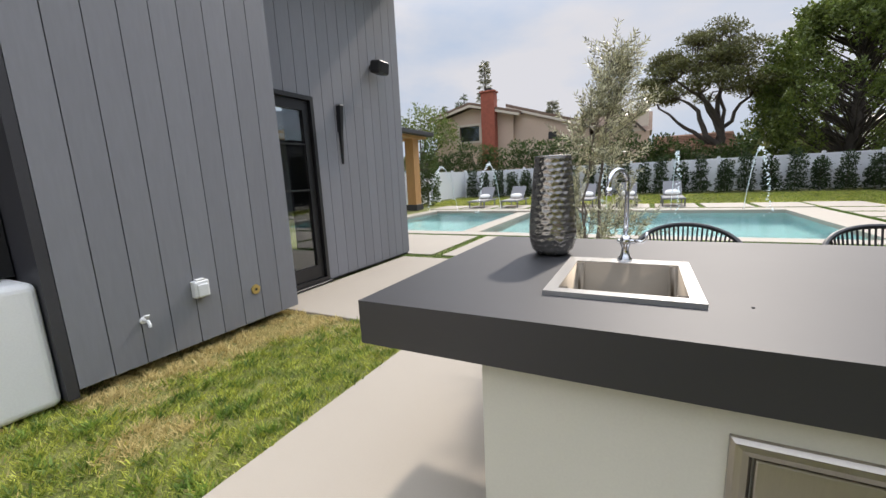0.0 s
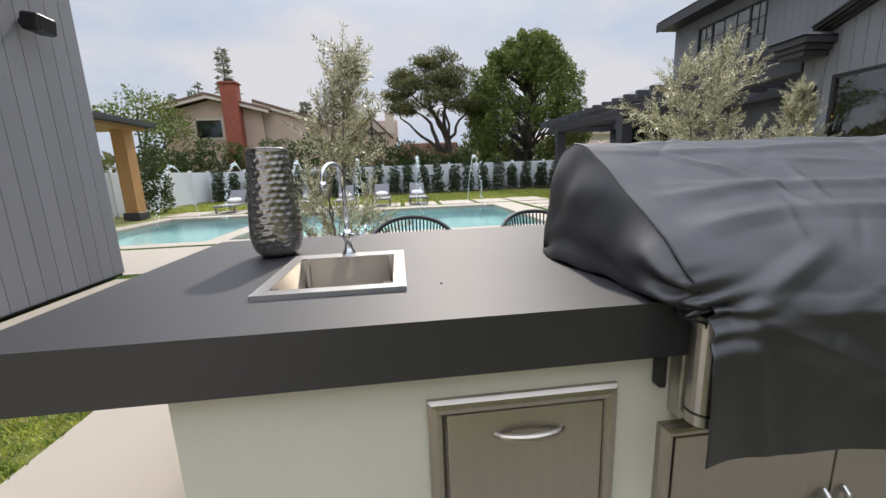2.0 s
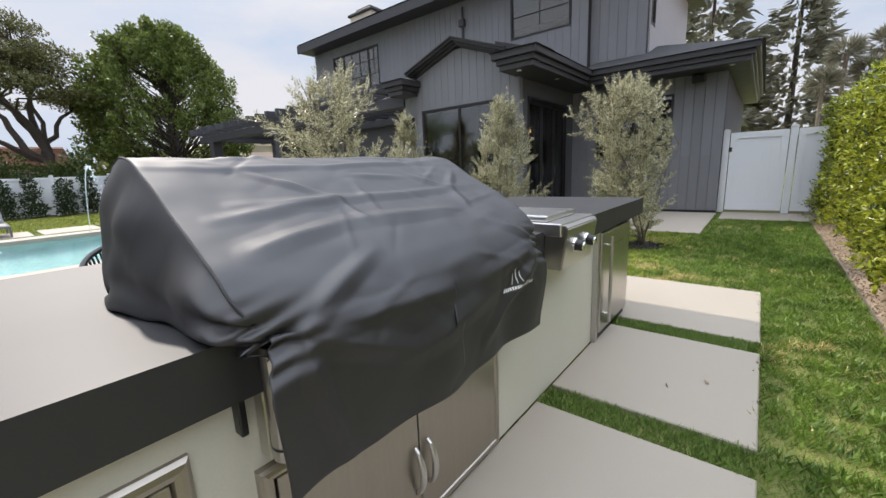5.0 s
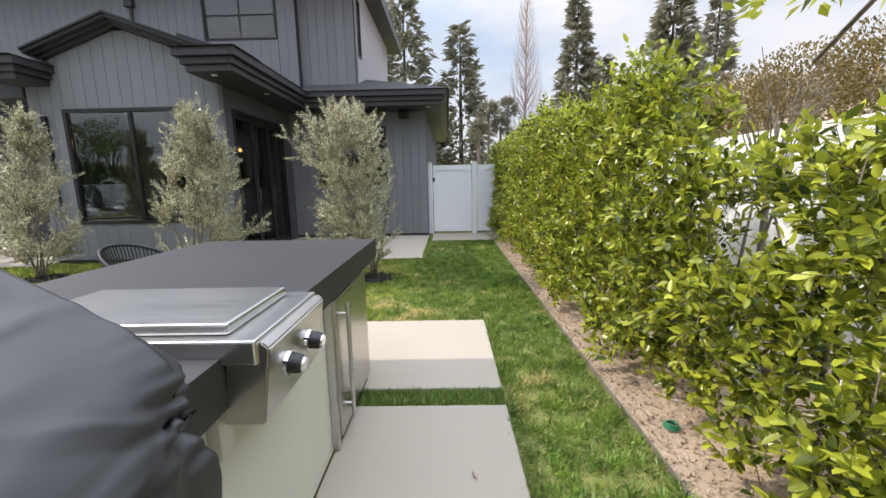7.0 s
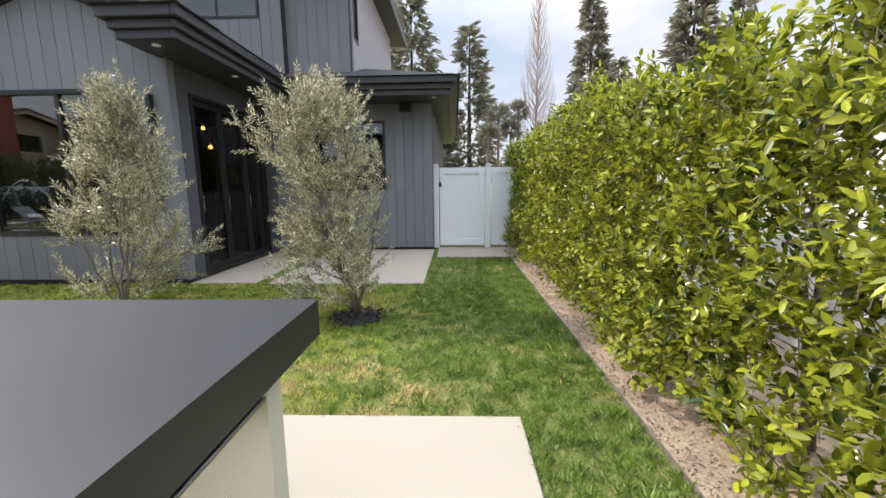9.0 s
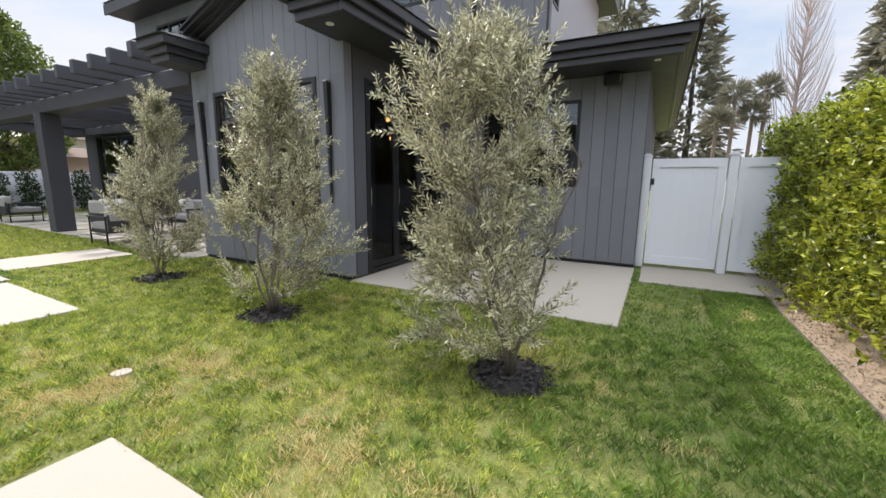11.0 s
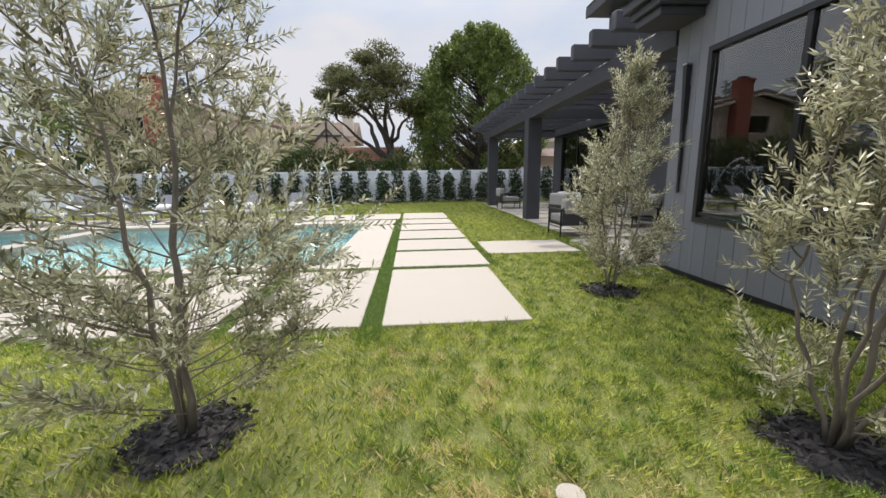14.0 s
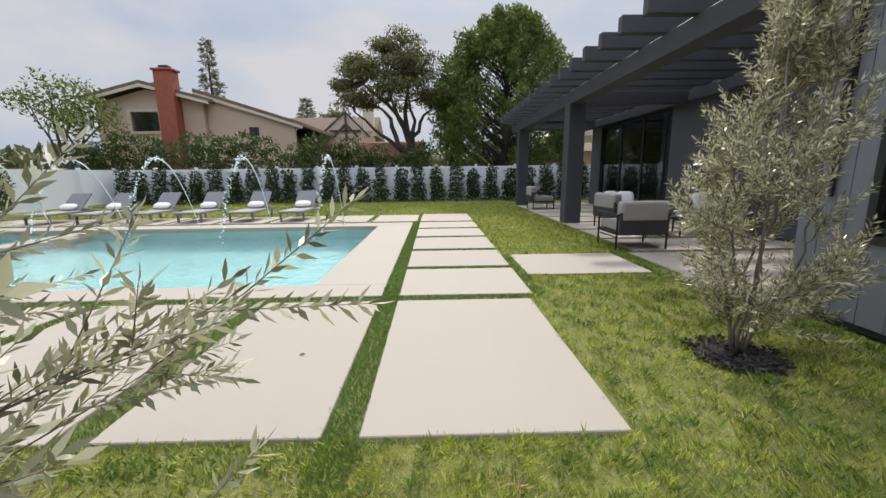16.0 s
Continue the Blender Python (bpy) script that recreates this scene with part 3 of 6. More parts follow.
        for k in range(len(prof)):
            j = (k + 1) % len(prof)
            bm.faces.new((r0[k], r0[j], r1[j], r1[k]))
    return bm


def bow_handle(bm, a, b, out, r):
    """A bowed bar handle from a to b, standing out along -y."""
    a, b = Vector(a), Vector(b)
    pts = []
    for i in range(13):
        t = i / 12
        p = a.lerp(b, t)
        p.y -= out * math.sin(math.pi * t) ** 0.6
        pts.append(p)
    return tube(bm, pts, [r * (0.8 + 0.5 * math.sin(math.pi * i / 12)) for i in range(13)], 10)


drawer = thing("trash_drawer", "brushed steel pull-out drawer built into the island", "drawer")
part("frame", rounded_frame(bmesh.new(), 0.342, 0.10, 0.812, 0.712, 0.04, 1.142, 1.17), STEEL_WARM, drawer, "rounded steel frame")
part("front", box(0.386, 1.146, 0.14, 0.772, 1.166, 0.674, 0.004), STEEL_WARM, drawer)
part("handle", bow_handle(bmesh.new(), (0.50, 1.148, 0.612), (0.672, 1.148, 0.612), 0.026, 0.008), STEEL_WARM, drawer, "bowed steel handle")

gdoor = thing("grill_cabinet", "steel double-door cabinet under the grill", "cabinet")
part("frame", rounded_frame(bmesh.new(), 0.93, 0.02, 1.965, 0.585, 0.035, 1.135, 1.17), STEEL_WARM, gdoor)
for a, b, hx in ((0.968, 1.443, 1.425), (1.449, 1.928, 1.487)):
    d = part("door", box(a, 1.14, 0.055, b, 1.166, 0.55, 0.003), STEEL_WARM, gdoor)
    part("handle", bow_handle(bmesh.new(), (hx, 1.142, 0.16), (hx, 1.142, 0.335), 0.035, 0.009), STEEL_H, d, "bowed steel handle")

tube_h = thing("grill_bracket", "steel grill side bracket under the cover", "bracket")
part("cylinder", tube(bmesh.new(), [(0.985, 1.09, 0.635), (0.985, 1.09, 0.90)], 0.036, 20), STEEL, tube_h)
part("band", tube(bmesh.new(), [(0.985, 1.09, 0.662), (0.985, 1.09, 0.668)], 0.037, 20), BLACK, tube_h)
part("backplate", box(0.952, 1.12, 0.62, 1.05, 1.164, 0.79, 0.004), STEEL, tube_h)
# black block added as the shade between bracket and cover skirt
part("shadow_plate", box(1.02, 1.06, 0.60, 1.30, 1.13, 0.80, 0.006), BLACK, tube_h, "black plate standing in for shade under the cover")
part("hook", box(0.905, 1.13, 0.70, 0.922, 1.164, 0.79, 0.004), BLACK, tube_h)

# sink with rim, basin and tap
sink = thing("bar_sink", "square brushed steel drop-in bar sink", "sink")
bm = bmesh.new()
for a, c, b, d in grid_cells(-0.095, 0.312, 1.343, 1.845, [(-0.058, 1.383, 0.276, 1.775)]):
    bx(bm, a, c, TOP - 0.001, b, d, TOP + 0.014)
bmesh.ops.remove_doubles(bm, verts=bm.verts, dist=1e-5)
part("rim", bm, STEEL_H, sink)
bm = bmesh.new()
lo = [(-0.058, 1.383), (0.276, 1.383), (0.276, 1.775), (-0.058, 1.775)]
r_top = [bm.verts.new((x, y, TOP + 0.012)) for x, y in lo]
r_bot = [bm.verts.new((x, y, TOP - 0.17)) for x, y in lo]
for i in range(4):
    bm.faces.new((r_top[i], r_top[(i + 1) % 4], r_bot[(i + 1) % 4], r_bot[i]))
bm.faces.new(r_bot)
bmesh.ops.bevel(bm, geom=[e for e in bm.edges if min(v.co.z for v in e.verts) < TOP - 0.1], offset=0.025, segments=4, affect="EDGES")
basin = part("basin", bm, STEEL_BASIN, sink, smooth=True)
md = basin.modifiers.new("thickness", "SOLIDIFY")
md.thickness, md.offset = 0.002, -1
part("drain", lathe(bmesh.new(), [(0.045, TOP - 0.169), (0.045, TOP - 0.166), (0.03, TOP - 0.166)], 24, 0.11, 1.58), CHROME, sink)

tap = thing("bar_tap", "chrome gooseneck tap behind the sink", "tap")
tx, ty = 0.105, 1.82
part("base", lathe(bmesh.new(), [(0.026, TOP + 0.0145), (0.026, TOP + 0.022), (0.016, TOP + 0.035), (0.012, TOP + 0.06), (0.017, TOP + 0.075), (0.022, TOP + 0.085), (0.018, TOP + 0.10), (0.011, TOP + 0.11)], 20, tx, ty), CHROME, tap, smooth=True)
pts = [(tx, ty, TOP + 0.10), (tx, ty, TOP + 0.30)] + [(tx - 0.028 * (1 - math.cos(a)), ty - 0.045 * (1 - math.cos(a)), TOP + 0.30 + 0.05 * math.sin(a)) for a in (math.pi * k / 10 for k in range(1, 11))] + [(tx - 0.056, ty - 0.09, TOP + 0.265)]
part("spout", tube(bmesh.new(), pts, 0.0085, 14), CHROME, tap, smooth=True)
part("nozzle", tube(bmesh.new(), [(tx - 0.056, ty - 0.09, TOP + 0.29), (tx - 0.056, ty - 0.09, TOP + 0.262)], [0.012, 0.0125], 14), CHROME, tap, smooth=True)
part("lever", tube(bmesh.new(), [(tx + 0.01, ty, TOP + 0.088), (tx + 0.055, ty - 0.01, TOP + 0.088), (tx + 0.068, ty - 0.012, TOP + 0.10), (tx + 0.07, ty - 0.012, TOP + 0.125)], [0.009, 0.007, 0.006, 0.005], 10), CHROME, tap, smooth=True)
part("lever", tube(bmesh.new(), [(tx - 0.01, ty, TOP + 0.088), (tx - 0.03, ty, TOP + 0.088)], [0.009, 0.008], 10), CHROME, tap, smooth=True)

# hammered vase
vase = thing("vase", "hammered dark nickel vase on the countertop", "vase")
bm = bmesh.new()
prof = [(0.0, 0.0), (0.055, 0.0), (0.068, 0.006), (0.088, 0.03), (0.098, 0.065), (0.101, 0.10), (0.098, 0.16), (0.091, 0.24), (0.083, 0.33), (0.077, 0.405), (0.075, 0.418)]
N, rows = 96, 90
pr = np.array(prof)
zs = np.concatenate([[0, 0], np.linspace(0.004, 0.418, rows)])
rings = []
for i, z in enumerate(zs):
    r = 0.05 if i == 0 else float(np.interp(z, pr[1:, 1], pr[1:, 0]))
    ring = []
    for k in range(N):
        a = 2 * math.pi * k / N
        row = z / 0.024 + 0.3 * noise.noise((math.cos(a) * 2, math.sin(a) * 2, z * 6))
        col = a / (2 * math.pi) * 17 + 0.5 * (math.floor(row) % 2) + 0.25 * noise.noise((math.floor(row) * 3.1, a, 0.5))
        du, dv = (col % 1) - 0.5, (row % 1) - 0.5
        dent = 0.0032 * max(0.0, 1 - 3.6 * (du * du + dv * dv)) ** 1.5 * (1 if 0.03 < z < 0.40 else 0)
        ring.append(bm.verts.new(((r - dent) * math.cos(a), (r - dent) * math.sin(a), z)))
    rings.append(ring)
inner = [[bm.verts.new(((0.071 - 0.0 * j) * math.cos(2 * math.pi * k / N), 0.071 * math.sin(2 * math.pi * k / N), z)) for k in range(N)] for j, z in enumerate((0.418, 0.30))]
for r0, r1 in zip(rings + inner, (rings + inner)[1:]):
    for k in range(N):
        bm.faces.new((r0[k], r0[(k + 1) % N], r1[(k + 1) % N], r1[k]))
bm.faces.new(rings[0][::-1])
bm.faces.new(inner[-1])
v = part("body", bm, HAMMERED, vase, smooth=True)
rim_bm = bmesh.new()
tube(rim_bm, [(0.074 * math.cos(a), 0.074 * math.sin(a), 0.418) for a in np.linspace(0, 2 * math.pi, 65)], 0.0035, 8, False)
part("rim", rim_bm, HAMMERED, vase, smooth=True)
vase.matrix_basis = pose(-0.19, 1.955, TOP)
part("speck", lathe(bmesh.new(), [(0.004, TOP), (0.003, TOP + 0.003)], 8, 0.41, 1.39), BLACK, ctop)

# the covered grill
cover = thing("grill_cover", "creased black vinyl cover over a built-in grill", "grill cover")
XL, XR = 0.905, 2.165
PROF = [(1.74, 0.932), (1.775, 1.05), (1.79, 1.18), (1.775, 1.255), (1.72, 1.295), (1.63, 1.308), (1.545, 1.29), (1.44, 1.232), (1.34, 1.172), (1.24, 1.118), (1.15, 1.065), (1.08, 1.01), (1.03, 0.955), (1.005, 0.90), (0.998, 0.84), (1.0, 0.76), (1.005, 0.67), (1.01, 0.578)]


def resample(pts, n):
    p = np.array(pts, dtype=float)
    d = np.concatenate([[0], np.cumsum(np.linalg.norm(np.diff(p, axis=0), axis=1))])
    t = np.linspace(0, d[-1], n)
    return np.stack([np.interp(t, d, p[:, i]) for i in range(p.shape[1])], axis=1)


NV, NU = 210, 200
pv = resample(PROF, NV)
for _ in range(6):
    pv[1:-1] = (pv[:-2] + 2 * pv[1:-1] + pv[2:]) / 4


def crease(X, S, x0, s0, x1, s1, w, h):
    """A sharp fold along a line of the cloth, dying out at its ends."""
    dx, ds = x1 - x0, s1 - s0
    t = np.clip(((X - x0) * dx + (S - s0) * ds) / (dx * dx + ds * ds), 0, 1)
    d = np.hypot(X - x0 - t * dx, S - s0 - t * ds)
    return 1.05 * h * np.clip(1 - d / (0.55 * w), 0, 1) ** 1.1 * (1 - 0.7 * np.abs(2 * t - 1) ** 2)


# (x, s) runs of folds, s being the length along the profile
sv = np.concatenate([[0], np.cumsum(np.linalg.norm(np.diff(pv, axis=0), axis=1))])
S_TIE = float(np.interp(-0.93, -pv[NV // 3:, 1], sv[NV // 3:]))
FOLDS = [(0.92, 0.60, 2.12, 0.585, 0.045, 0.007), (1.05, 0.80, 2.1, 0.815, 0.06, 0.011), (1.15, 0.62, 1.36, 0.80, 0.05, 0.009), (1.36, 0.80, 1.38, 0.94, 0.05, 0.009),
         (0.98, 0.86, 1.36, 0.80, 0.06, 0.010), (1.80, 0.70, 1.92, 0.81, 0.05, 0.011), (1.92, 0.81, 2.06, 0.70, 0.05, 0.010), (1.88, 0.95, 1.92, 0.81, 0.06, 0.009),
         (1.0, 1.0, 1.3, 0.93, 0.08, 0.016), (1.3, 0.93, 1.8, 0.96, 0.09, 0.017), (0.98, S_TIE, 1.30, S_TIE - 0.15, 0.07, 0.016), (0.98, S_TIE, 1.5, S_TIE + 0.03, 0.07, 0.014), (0.98, S_TIE, 1.3, S_TIE + 0.16, 0.08, 0.016),
         (0.98, S_TIE, 1.06, S_TIE + 0.34, 0.07, 0.018), (2.1, S_TIE, 1.65, S_TIE + 0.05, 0.08, 0.015), (2.1, S_TIE, 1.75, S_TIE + 0.26, 0.09, 0.018), (2.1, S_TIE, 1.9, S_TIE - 0.14, 0.07, 0.014),
         (1.1, 0.53, 1.34, 0.47, 0.04, 0.006), (1.5, 0.49, 1.95, 0.54, 0.04, 0.006), (1.25, S_TIE + 0.17, 1.8, S_TIE + 0.10, 0.10, 0.016), (1.5, 0.66, 1.75, 0.70, 0.04, 0.006), (1.5, 0.70, 1.46, 0.9, 0.05, 0.006)]
rngc = np.random.default_rng(14)
for _ in range(46):
    x_, s_ = rngc.uniform(0.95, 2.12), rngc.uniform(0.3, 1.3)
    a_, L_ = rngc.normal(0.0, 0.6), rngc.uniform(0.10, 0.34)
    FOLDS.append((x_, s_, x_ + L_ * math.cos(a_), s_ + L_ * math.sin(a_), rngc.uniform(0.03, 0.07), rngc.choice([-0.7, 1]) * rngc.uniform(0.002, 0.0055)))
GX, GS = np.meshgrid(np.linspace(XL, XR, NU + 1), sv)
FOLD_H = sum(crease(GX, GS, *f_) for f_ in FOLDS)


def cloth(u, i):
    """The cloth's place at column u and row i of the grid."""
    x, s = XL + (XR - XL) * u / NU, float(sv[i])
    y, z = pv[i]
    j0, j1 = max(0, i - 2), min(NV - 1, i + 2)
    ty_, tz_ = pv[j1] - pv[j0]
    L = math.hypot(ty_, tz_)
    ny, nz = tz_ / L, -ty_ / L
    if nz < 0 and abs(nz) > abs(ny):
        ny, nz = -ny, -nz
    if s > S_TIE:
        ny, nz = -abs(ny), 0.0
    h = float(FOLD_H[i, u]) + 0.006 * noise.noise((x * 5, s * 7, 1.3)) + 0.002 * noise.noise((x * 14, s * 12, 4.1))
    h -= 0.018 * math.sin(math.pi * (x - XL) / (XR - XL)) * math.exp(-((s - 0.75) / 0.25) ** 2)
    tie = math.exp(-((s - S_TIE) / 0.07) ** 2)
    for xt, sg in ((XL, 1), (XR, -1)):
        k = math.exp(-((x - xt) / 0.10) ** 2) * tie
        h -= 0.045 * k
        h += 0.014 * k * math.sin((s - S_TIE) * 150 + 20 * abs(x - xt))
        x += sg * 0.05 * k
    if s > S_TIE:
        q = min(1, (s - S_TIE) / 0.3)
        x += 0.03 * q if x < 1.5 else -0.085 * q
        h += 0.016 * q * math.sin(x * 9 + 1.0) + 0.006 * q * math.sin(x * 23)
    return x, y + ny * h, z + nz * h


bm = bmesh.new()
gridv = [[bm.verts.new(cloth(u, i)) for u in range(NU + 1)] for i in range(NV)]
for i in range(NV - 1):
    for u in range(NU):
        bm.faces.new((gridv[i][u], gridv[i][u + 1], gridv[i + 1][u + 1], gridv[i + 1][u]))
# end panels: from the profile's edge down to a hem that flares on the countertop
i_tie = int(np.searchsorted(sv, S_TIE))
NW = 44
for edge, out in ((0, -1), (NU, 1)):
    prev = [gridv[i][edge] for i in range(i_tie + 1)]
    top = [Vector(v_.co) for v_ in prev]
    hems = []
    for i, p in enumerate(top):
        t = i / i_tie
        yh = 1.74 + (1.06 - 1.74) * t
        hems.append(Vector((p.x + out * (0.07 + 0.025 * math.sin(7 * t)) * (1 - t ** 6), yh if t < 0.97 else p.y, 0.932 + 0.004 * math.sin(23 * t) - (0.05 * max(0, t - 0.9) / 0.1))))
    for w in range(1, NW + 1):
        q = w / NW
        row = []
        for i, p in enumerate(top):
            t = i / i_tie
            c = p.lerp(hems[i], q)
            bulge = 0.02 * math.sin(math.pi * q) + 0.022 * noise.noise((c.y * 7, c.z * 7, 3.0 + out)) * math.sin(math.pi * q)
            tie = math.exp(-((c.y - 1.06) / 0.12) ** 2 - ((c.z - 0.95) / 0.12) ** 2)
            bulge += 0.02 * tie * math.sin(math.atan2(c.z - 0.93, c.y - 1.0) * 14)
            bulge += 0.012 * (1 - abs(2 * ((3.2 * c.y + 1.7 * c.z) % 1) - 1)) * math.sin(math.pi * q) * 0.7
            c.x += out * bulge - out * 0.02 * math.exp(-((q - 0.82) / 0.1) ** 2) * (1 - t)
            row.append(bm.verts.new(c))
        for i in range(i_tie):
            bm.faces.new((prev[i], prev[i + 1], row[i + 1], row[i]))
        prev = row
body = part("cloth", bm, VINYL, cover, smooth=True)
md = body.modifiers.new("thickness", "SOLIDIFY")
md.thickness, md.offset = 0.003, 0
part("seam", tube(bmesh.new(), [Vector(cloth(0, i)) + Vector((0.0, -0.001, 0.002)) for i in range(28, i_tie - 8, 4)], 0.0035, 6), PIPING, cover, "raised piping along the seam")
# printed flame mark and a name as plain bars
for k, (x_, w_, hh) in enumerate(((1.845, 0.018, 0.045), (1.87, 0.022, 0.062), (1.898, 0.02, 0.048))):
    b2 = bmesh.new()
    prev = None
    for a in range(9):
        t = a / 8
        wd = w_ * 0.5 * math.sin(math.pi * min(1, 0.12 + t * 0.88)) ** 0.8
        cx = x_ + 0.006 * math.sin(3 * t + k)
        pr_ = [b2.verts.new((cx - wd, 0.0, 0.0)), b2.verts.new((cx - wd * 0.55, 0.0, 0.0))]
        for q_ in pr_:
            q_.co = (q_.co.x, 0.955, 0.815 + hh * t)
        if prev:
            b2.faces.new((prev[0], prev[1], pr_[1], pr_[0]))
        prev = pr_
    fl = part("flame_print", b2, WHITE_PRINT, cover)
    sw = fl.modifiers.new("lay", "SHRINKWRAP")
    sw.target, sw.wrap_method, sw.offset, sw.use_project_y, sw.use_positive_direction = body, "PROJECT", 0.003, True, True
xx = 1.785
for k, w_ in enumerate((0.016, 0.012, 0.011, 0.014, 0.012, 0.014, 0.014, 0.012, 0.012, 0.014, 0.008, 0.016, 0.006, 0.006, 0.014, 0.012)):
    z_ = 0.795
    b2 = bmesh.new()
    hh = 0.018 if k in (0, 11, 12) else 0.012
    vs = [b2.verts.new(p) for p in ((xx, 0.955, z_), (xx + w_ * 0.72, 0.955, z_), (xx + w_ * 0.72, 0.955, z_ + hh), (xx, 0.955, z_ + hh))]
    b2.faces.new(vs)
    fl = part("name_bar", b2, WHITE_PRINT, cover)
    sw = fl.modifiers.new("lay", "SHRINKWRAP")
    sw.target, sw.wrap_method, sw.offset, sw.use_project_y, sw.use_positive_direction = body, "PROJECT", 0.003, True, True
    xx += w_ + (0.004 if k == 9 else 0)

# side burner
burn = thing("side_burner", "steel side burner with two black knobs", "side burner")
part("tray", box(2.36, 1.03, TOP - 0.02, 2.80, 1.80, 0.968, 0.006), STEEL_H, burn)
part("lid", box(2.40, 1.115, 0.968, 2.76, 1.75, 0.998, 0.008), STEEL_H, burn, "flat steel lid")
bm = prism(bmesh.new(), [(1.163, 0.74), (1.163, 0.788), (1.115, 0.79), (1.115, 0.905), (1.02, 0.962), (1.0, 0.945), (1.03, 0.74)], "x", 2.37, 2.79)
bmesh.ops.bevel(bm, geom=list(bm.edges), offset=0.005, segments=2, affect="EDGES")
panel = part("control_panel", bm, STEEL, burn)
part("heat_shield", box(2.34, 1.13, 0.66, 2.40, 1.164, 0.786, 0.003), STEEL, burn)
for kx in (2.485, 2.645):
    c = Vector((kx, 1.012, 0.855))
    ax = Vector((0, -1, -0.14)).normalized()
    part("bezel", tube(bmesh.new(), [c, c + ax * 0.012], [0.036, 0.034], 28), CHROME, burn, smooth=False)
    kn = part("knob", tube(bmesh.new(), [c + ax * 0.012, c + ax * 0.035, c + ax * 0.046], [0.029, 0.027, 0.023], 28), BLACK, burn, "black knob")
    part("knob_face", tube(bmesh.new(), [c + ax * 0.046, c + ax * 0.052], [0.022, 0.019], 28), CHROME, kn)

# fridge in the island's end
fr = thing("outdoor_fridge", "tall steel outdoor fridge built into the island", "fridge")
part("door", box(3.29, 1.118, 0.06, 3.985, 1.163, 0.775, 0.006), STEEL, fr)
part("kick_plate", box(3.29, 1.14, 0.0, 3.985, 1.163, 0.055, 0.003), BLACK, fr)
part("side_trim", box(3.25, 1.13, 0.0, 3.288, 1.163, 0.785, 0.003), STEEL_H, fr)
part("handle", tube(bmesh.new(), [(3.40, 1.085, 0.12), (3.40, 1.085, 0.74)], 0.012, 14), STEEL_H, fr, "long steel bar handle")
for z_ in (0.18, 0.68):
    part("handle_post", tube(bmesh.new(), [(3.40, 1.085, z_), (3.40, 1.12, z_)], 0.008, 10), STEEL_H, fr)
part("end_trim", box(3.988, 1.14, 0.0, 4.02, 1.163, 0.785, 0.003), STEEL_H, fr)

# rope-backed bar stools
def bar_stool(x, y):
    st = thing("bar_stool", "black rope-backed metal bar stool at the counter", "bar stool", 0, 0, 0, group="bar stools at the counter")
    part("seat", box(-0.21, -0.2, 0.66, 0.21, 0.2, 0.70, 0.015, 3), ROPE, st)
    for sx in (-1, 1):
        for sy in (-1, 1):
            part("leg", tube(bmesh.new(), [(sx * 0.18, sy * 0.17, 0.665), (sx * 0.22, sy * 0.22, 0.0)], 0.012, 8), BLACK, st)
    arc = [(0.235 * math.cos(a), 0.215 * math.sin(a)) for a in (math.pi * k / 24 for k in range(25))]
    top = [(px * 1.05, py * 1.15, 0.80 + 0.165 * math.sin(math.pi * k / 24) ** 0.7) for k, (px, py) in enumerate(arc)]
    part("top_rail", tube(bmesh.new(), top, 0.012, 8), BLACK, st)
    part("foot_rest", tube(bmesh.new(), [(-0.2, -0.2, 0.28), (0.2, -0.2, 0.28)], 0.009, 8), BLACK, st)
    n = 34
    for k in range(n):
        a = math.pi * (k + 0.5) / n
        zt = 0.80 + 0.165 * math.sin(a) ** 0.7
        part("rope", tube(bmesh.new(), [(0.2 * math.cos(a), 0.19 * math.sin(a), 0.70), (0.247 * math.cos(a), 0.247 * math.sin(a), zt)], 0.0045, 5), ROPE, st)
    st.matrix_basis = pose(x, y, 0)
    return st


stool = bar_stool(0.37, 2.48)
for x_ in (1.13, 4.0):
    copy_thing(stool, pose(x_, 2.48 if x_ < 2 else 2.55, 0))

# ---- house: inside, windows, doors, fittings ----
# room surfaces: unlit look comes from their near-black colour
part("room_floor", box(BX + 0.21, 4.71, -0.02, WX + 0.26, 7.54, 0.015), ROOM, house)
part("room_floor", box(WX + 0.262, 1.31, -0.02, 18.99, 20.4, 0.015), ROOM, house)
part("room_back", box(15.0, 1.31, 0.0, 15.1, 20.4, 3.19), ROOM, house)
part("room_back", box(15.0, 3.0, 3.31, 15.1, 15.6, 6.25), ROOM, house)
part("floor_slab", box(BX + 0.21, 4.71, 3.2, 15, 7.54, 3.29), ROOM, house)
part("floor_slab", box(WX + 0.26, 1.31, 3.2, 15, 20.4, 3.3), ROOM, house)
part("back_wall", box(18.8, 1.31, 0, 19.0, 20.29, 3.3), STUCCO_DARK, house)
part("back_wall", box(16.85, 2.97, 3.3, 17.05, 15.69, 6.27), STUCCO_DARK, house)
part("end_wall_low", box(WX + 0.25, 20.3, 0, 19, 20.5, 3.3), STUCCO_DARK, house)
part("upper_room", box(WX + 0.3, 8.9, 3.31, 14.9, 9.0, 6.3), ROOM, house)


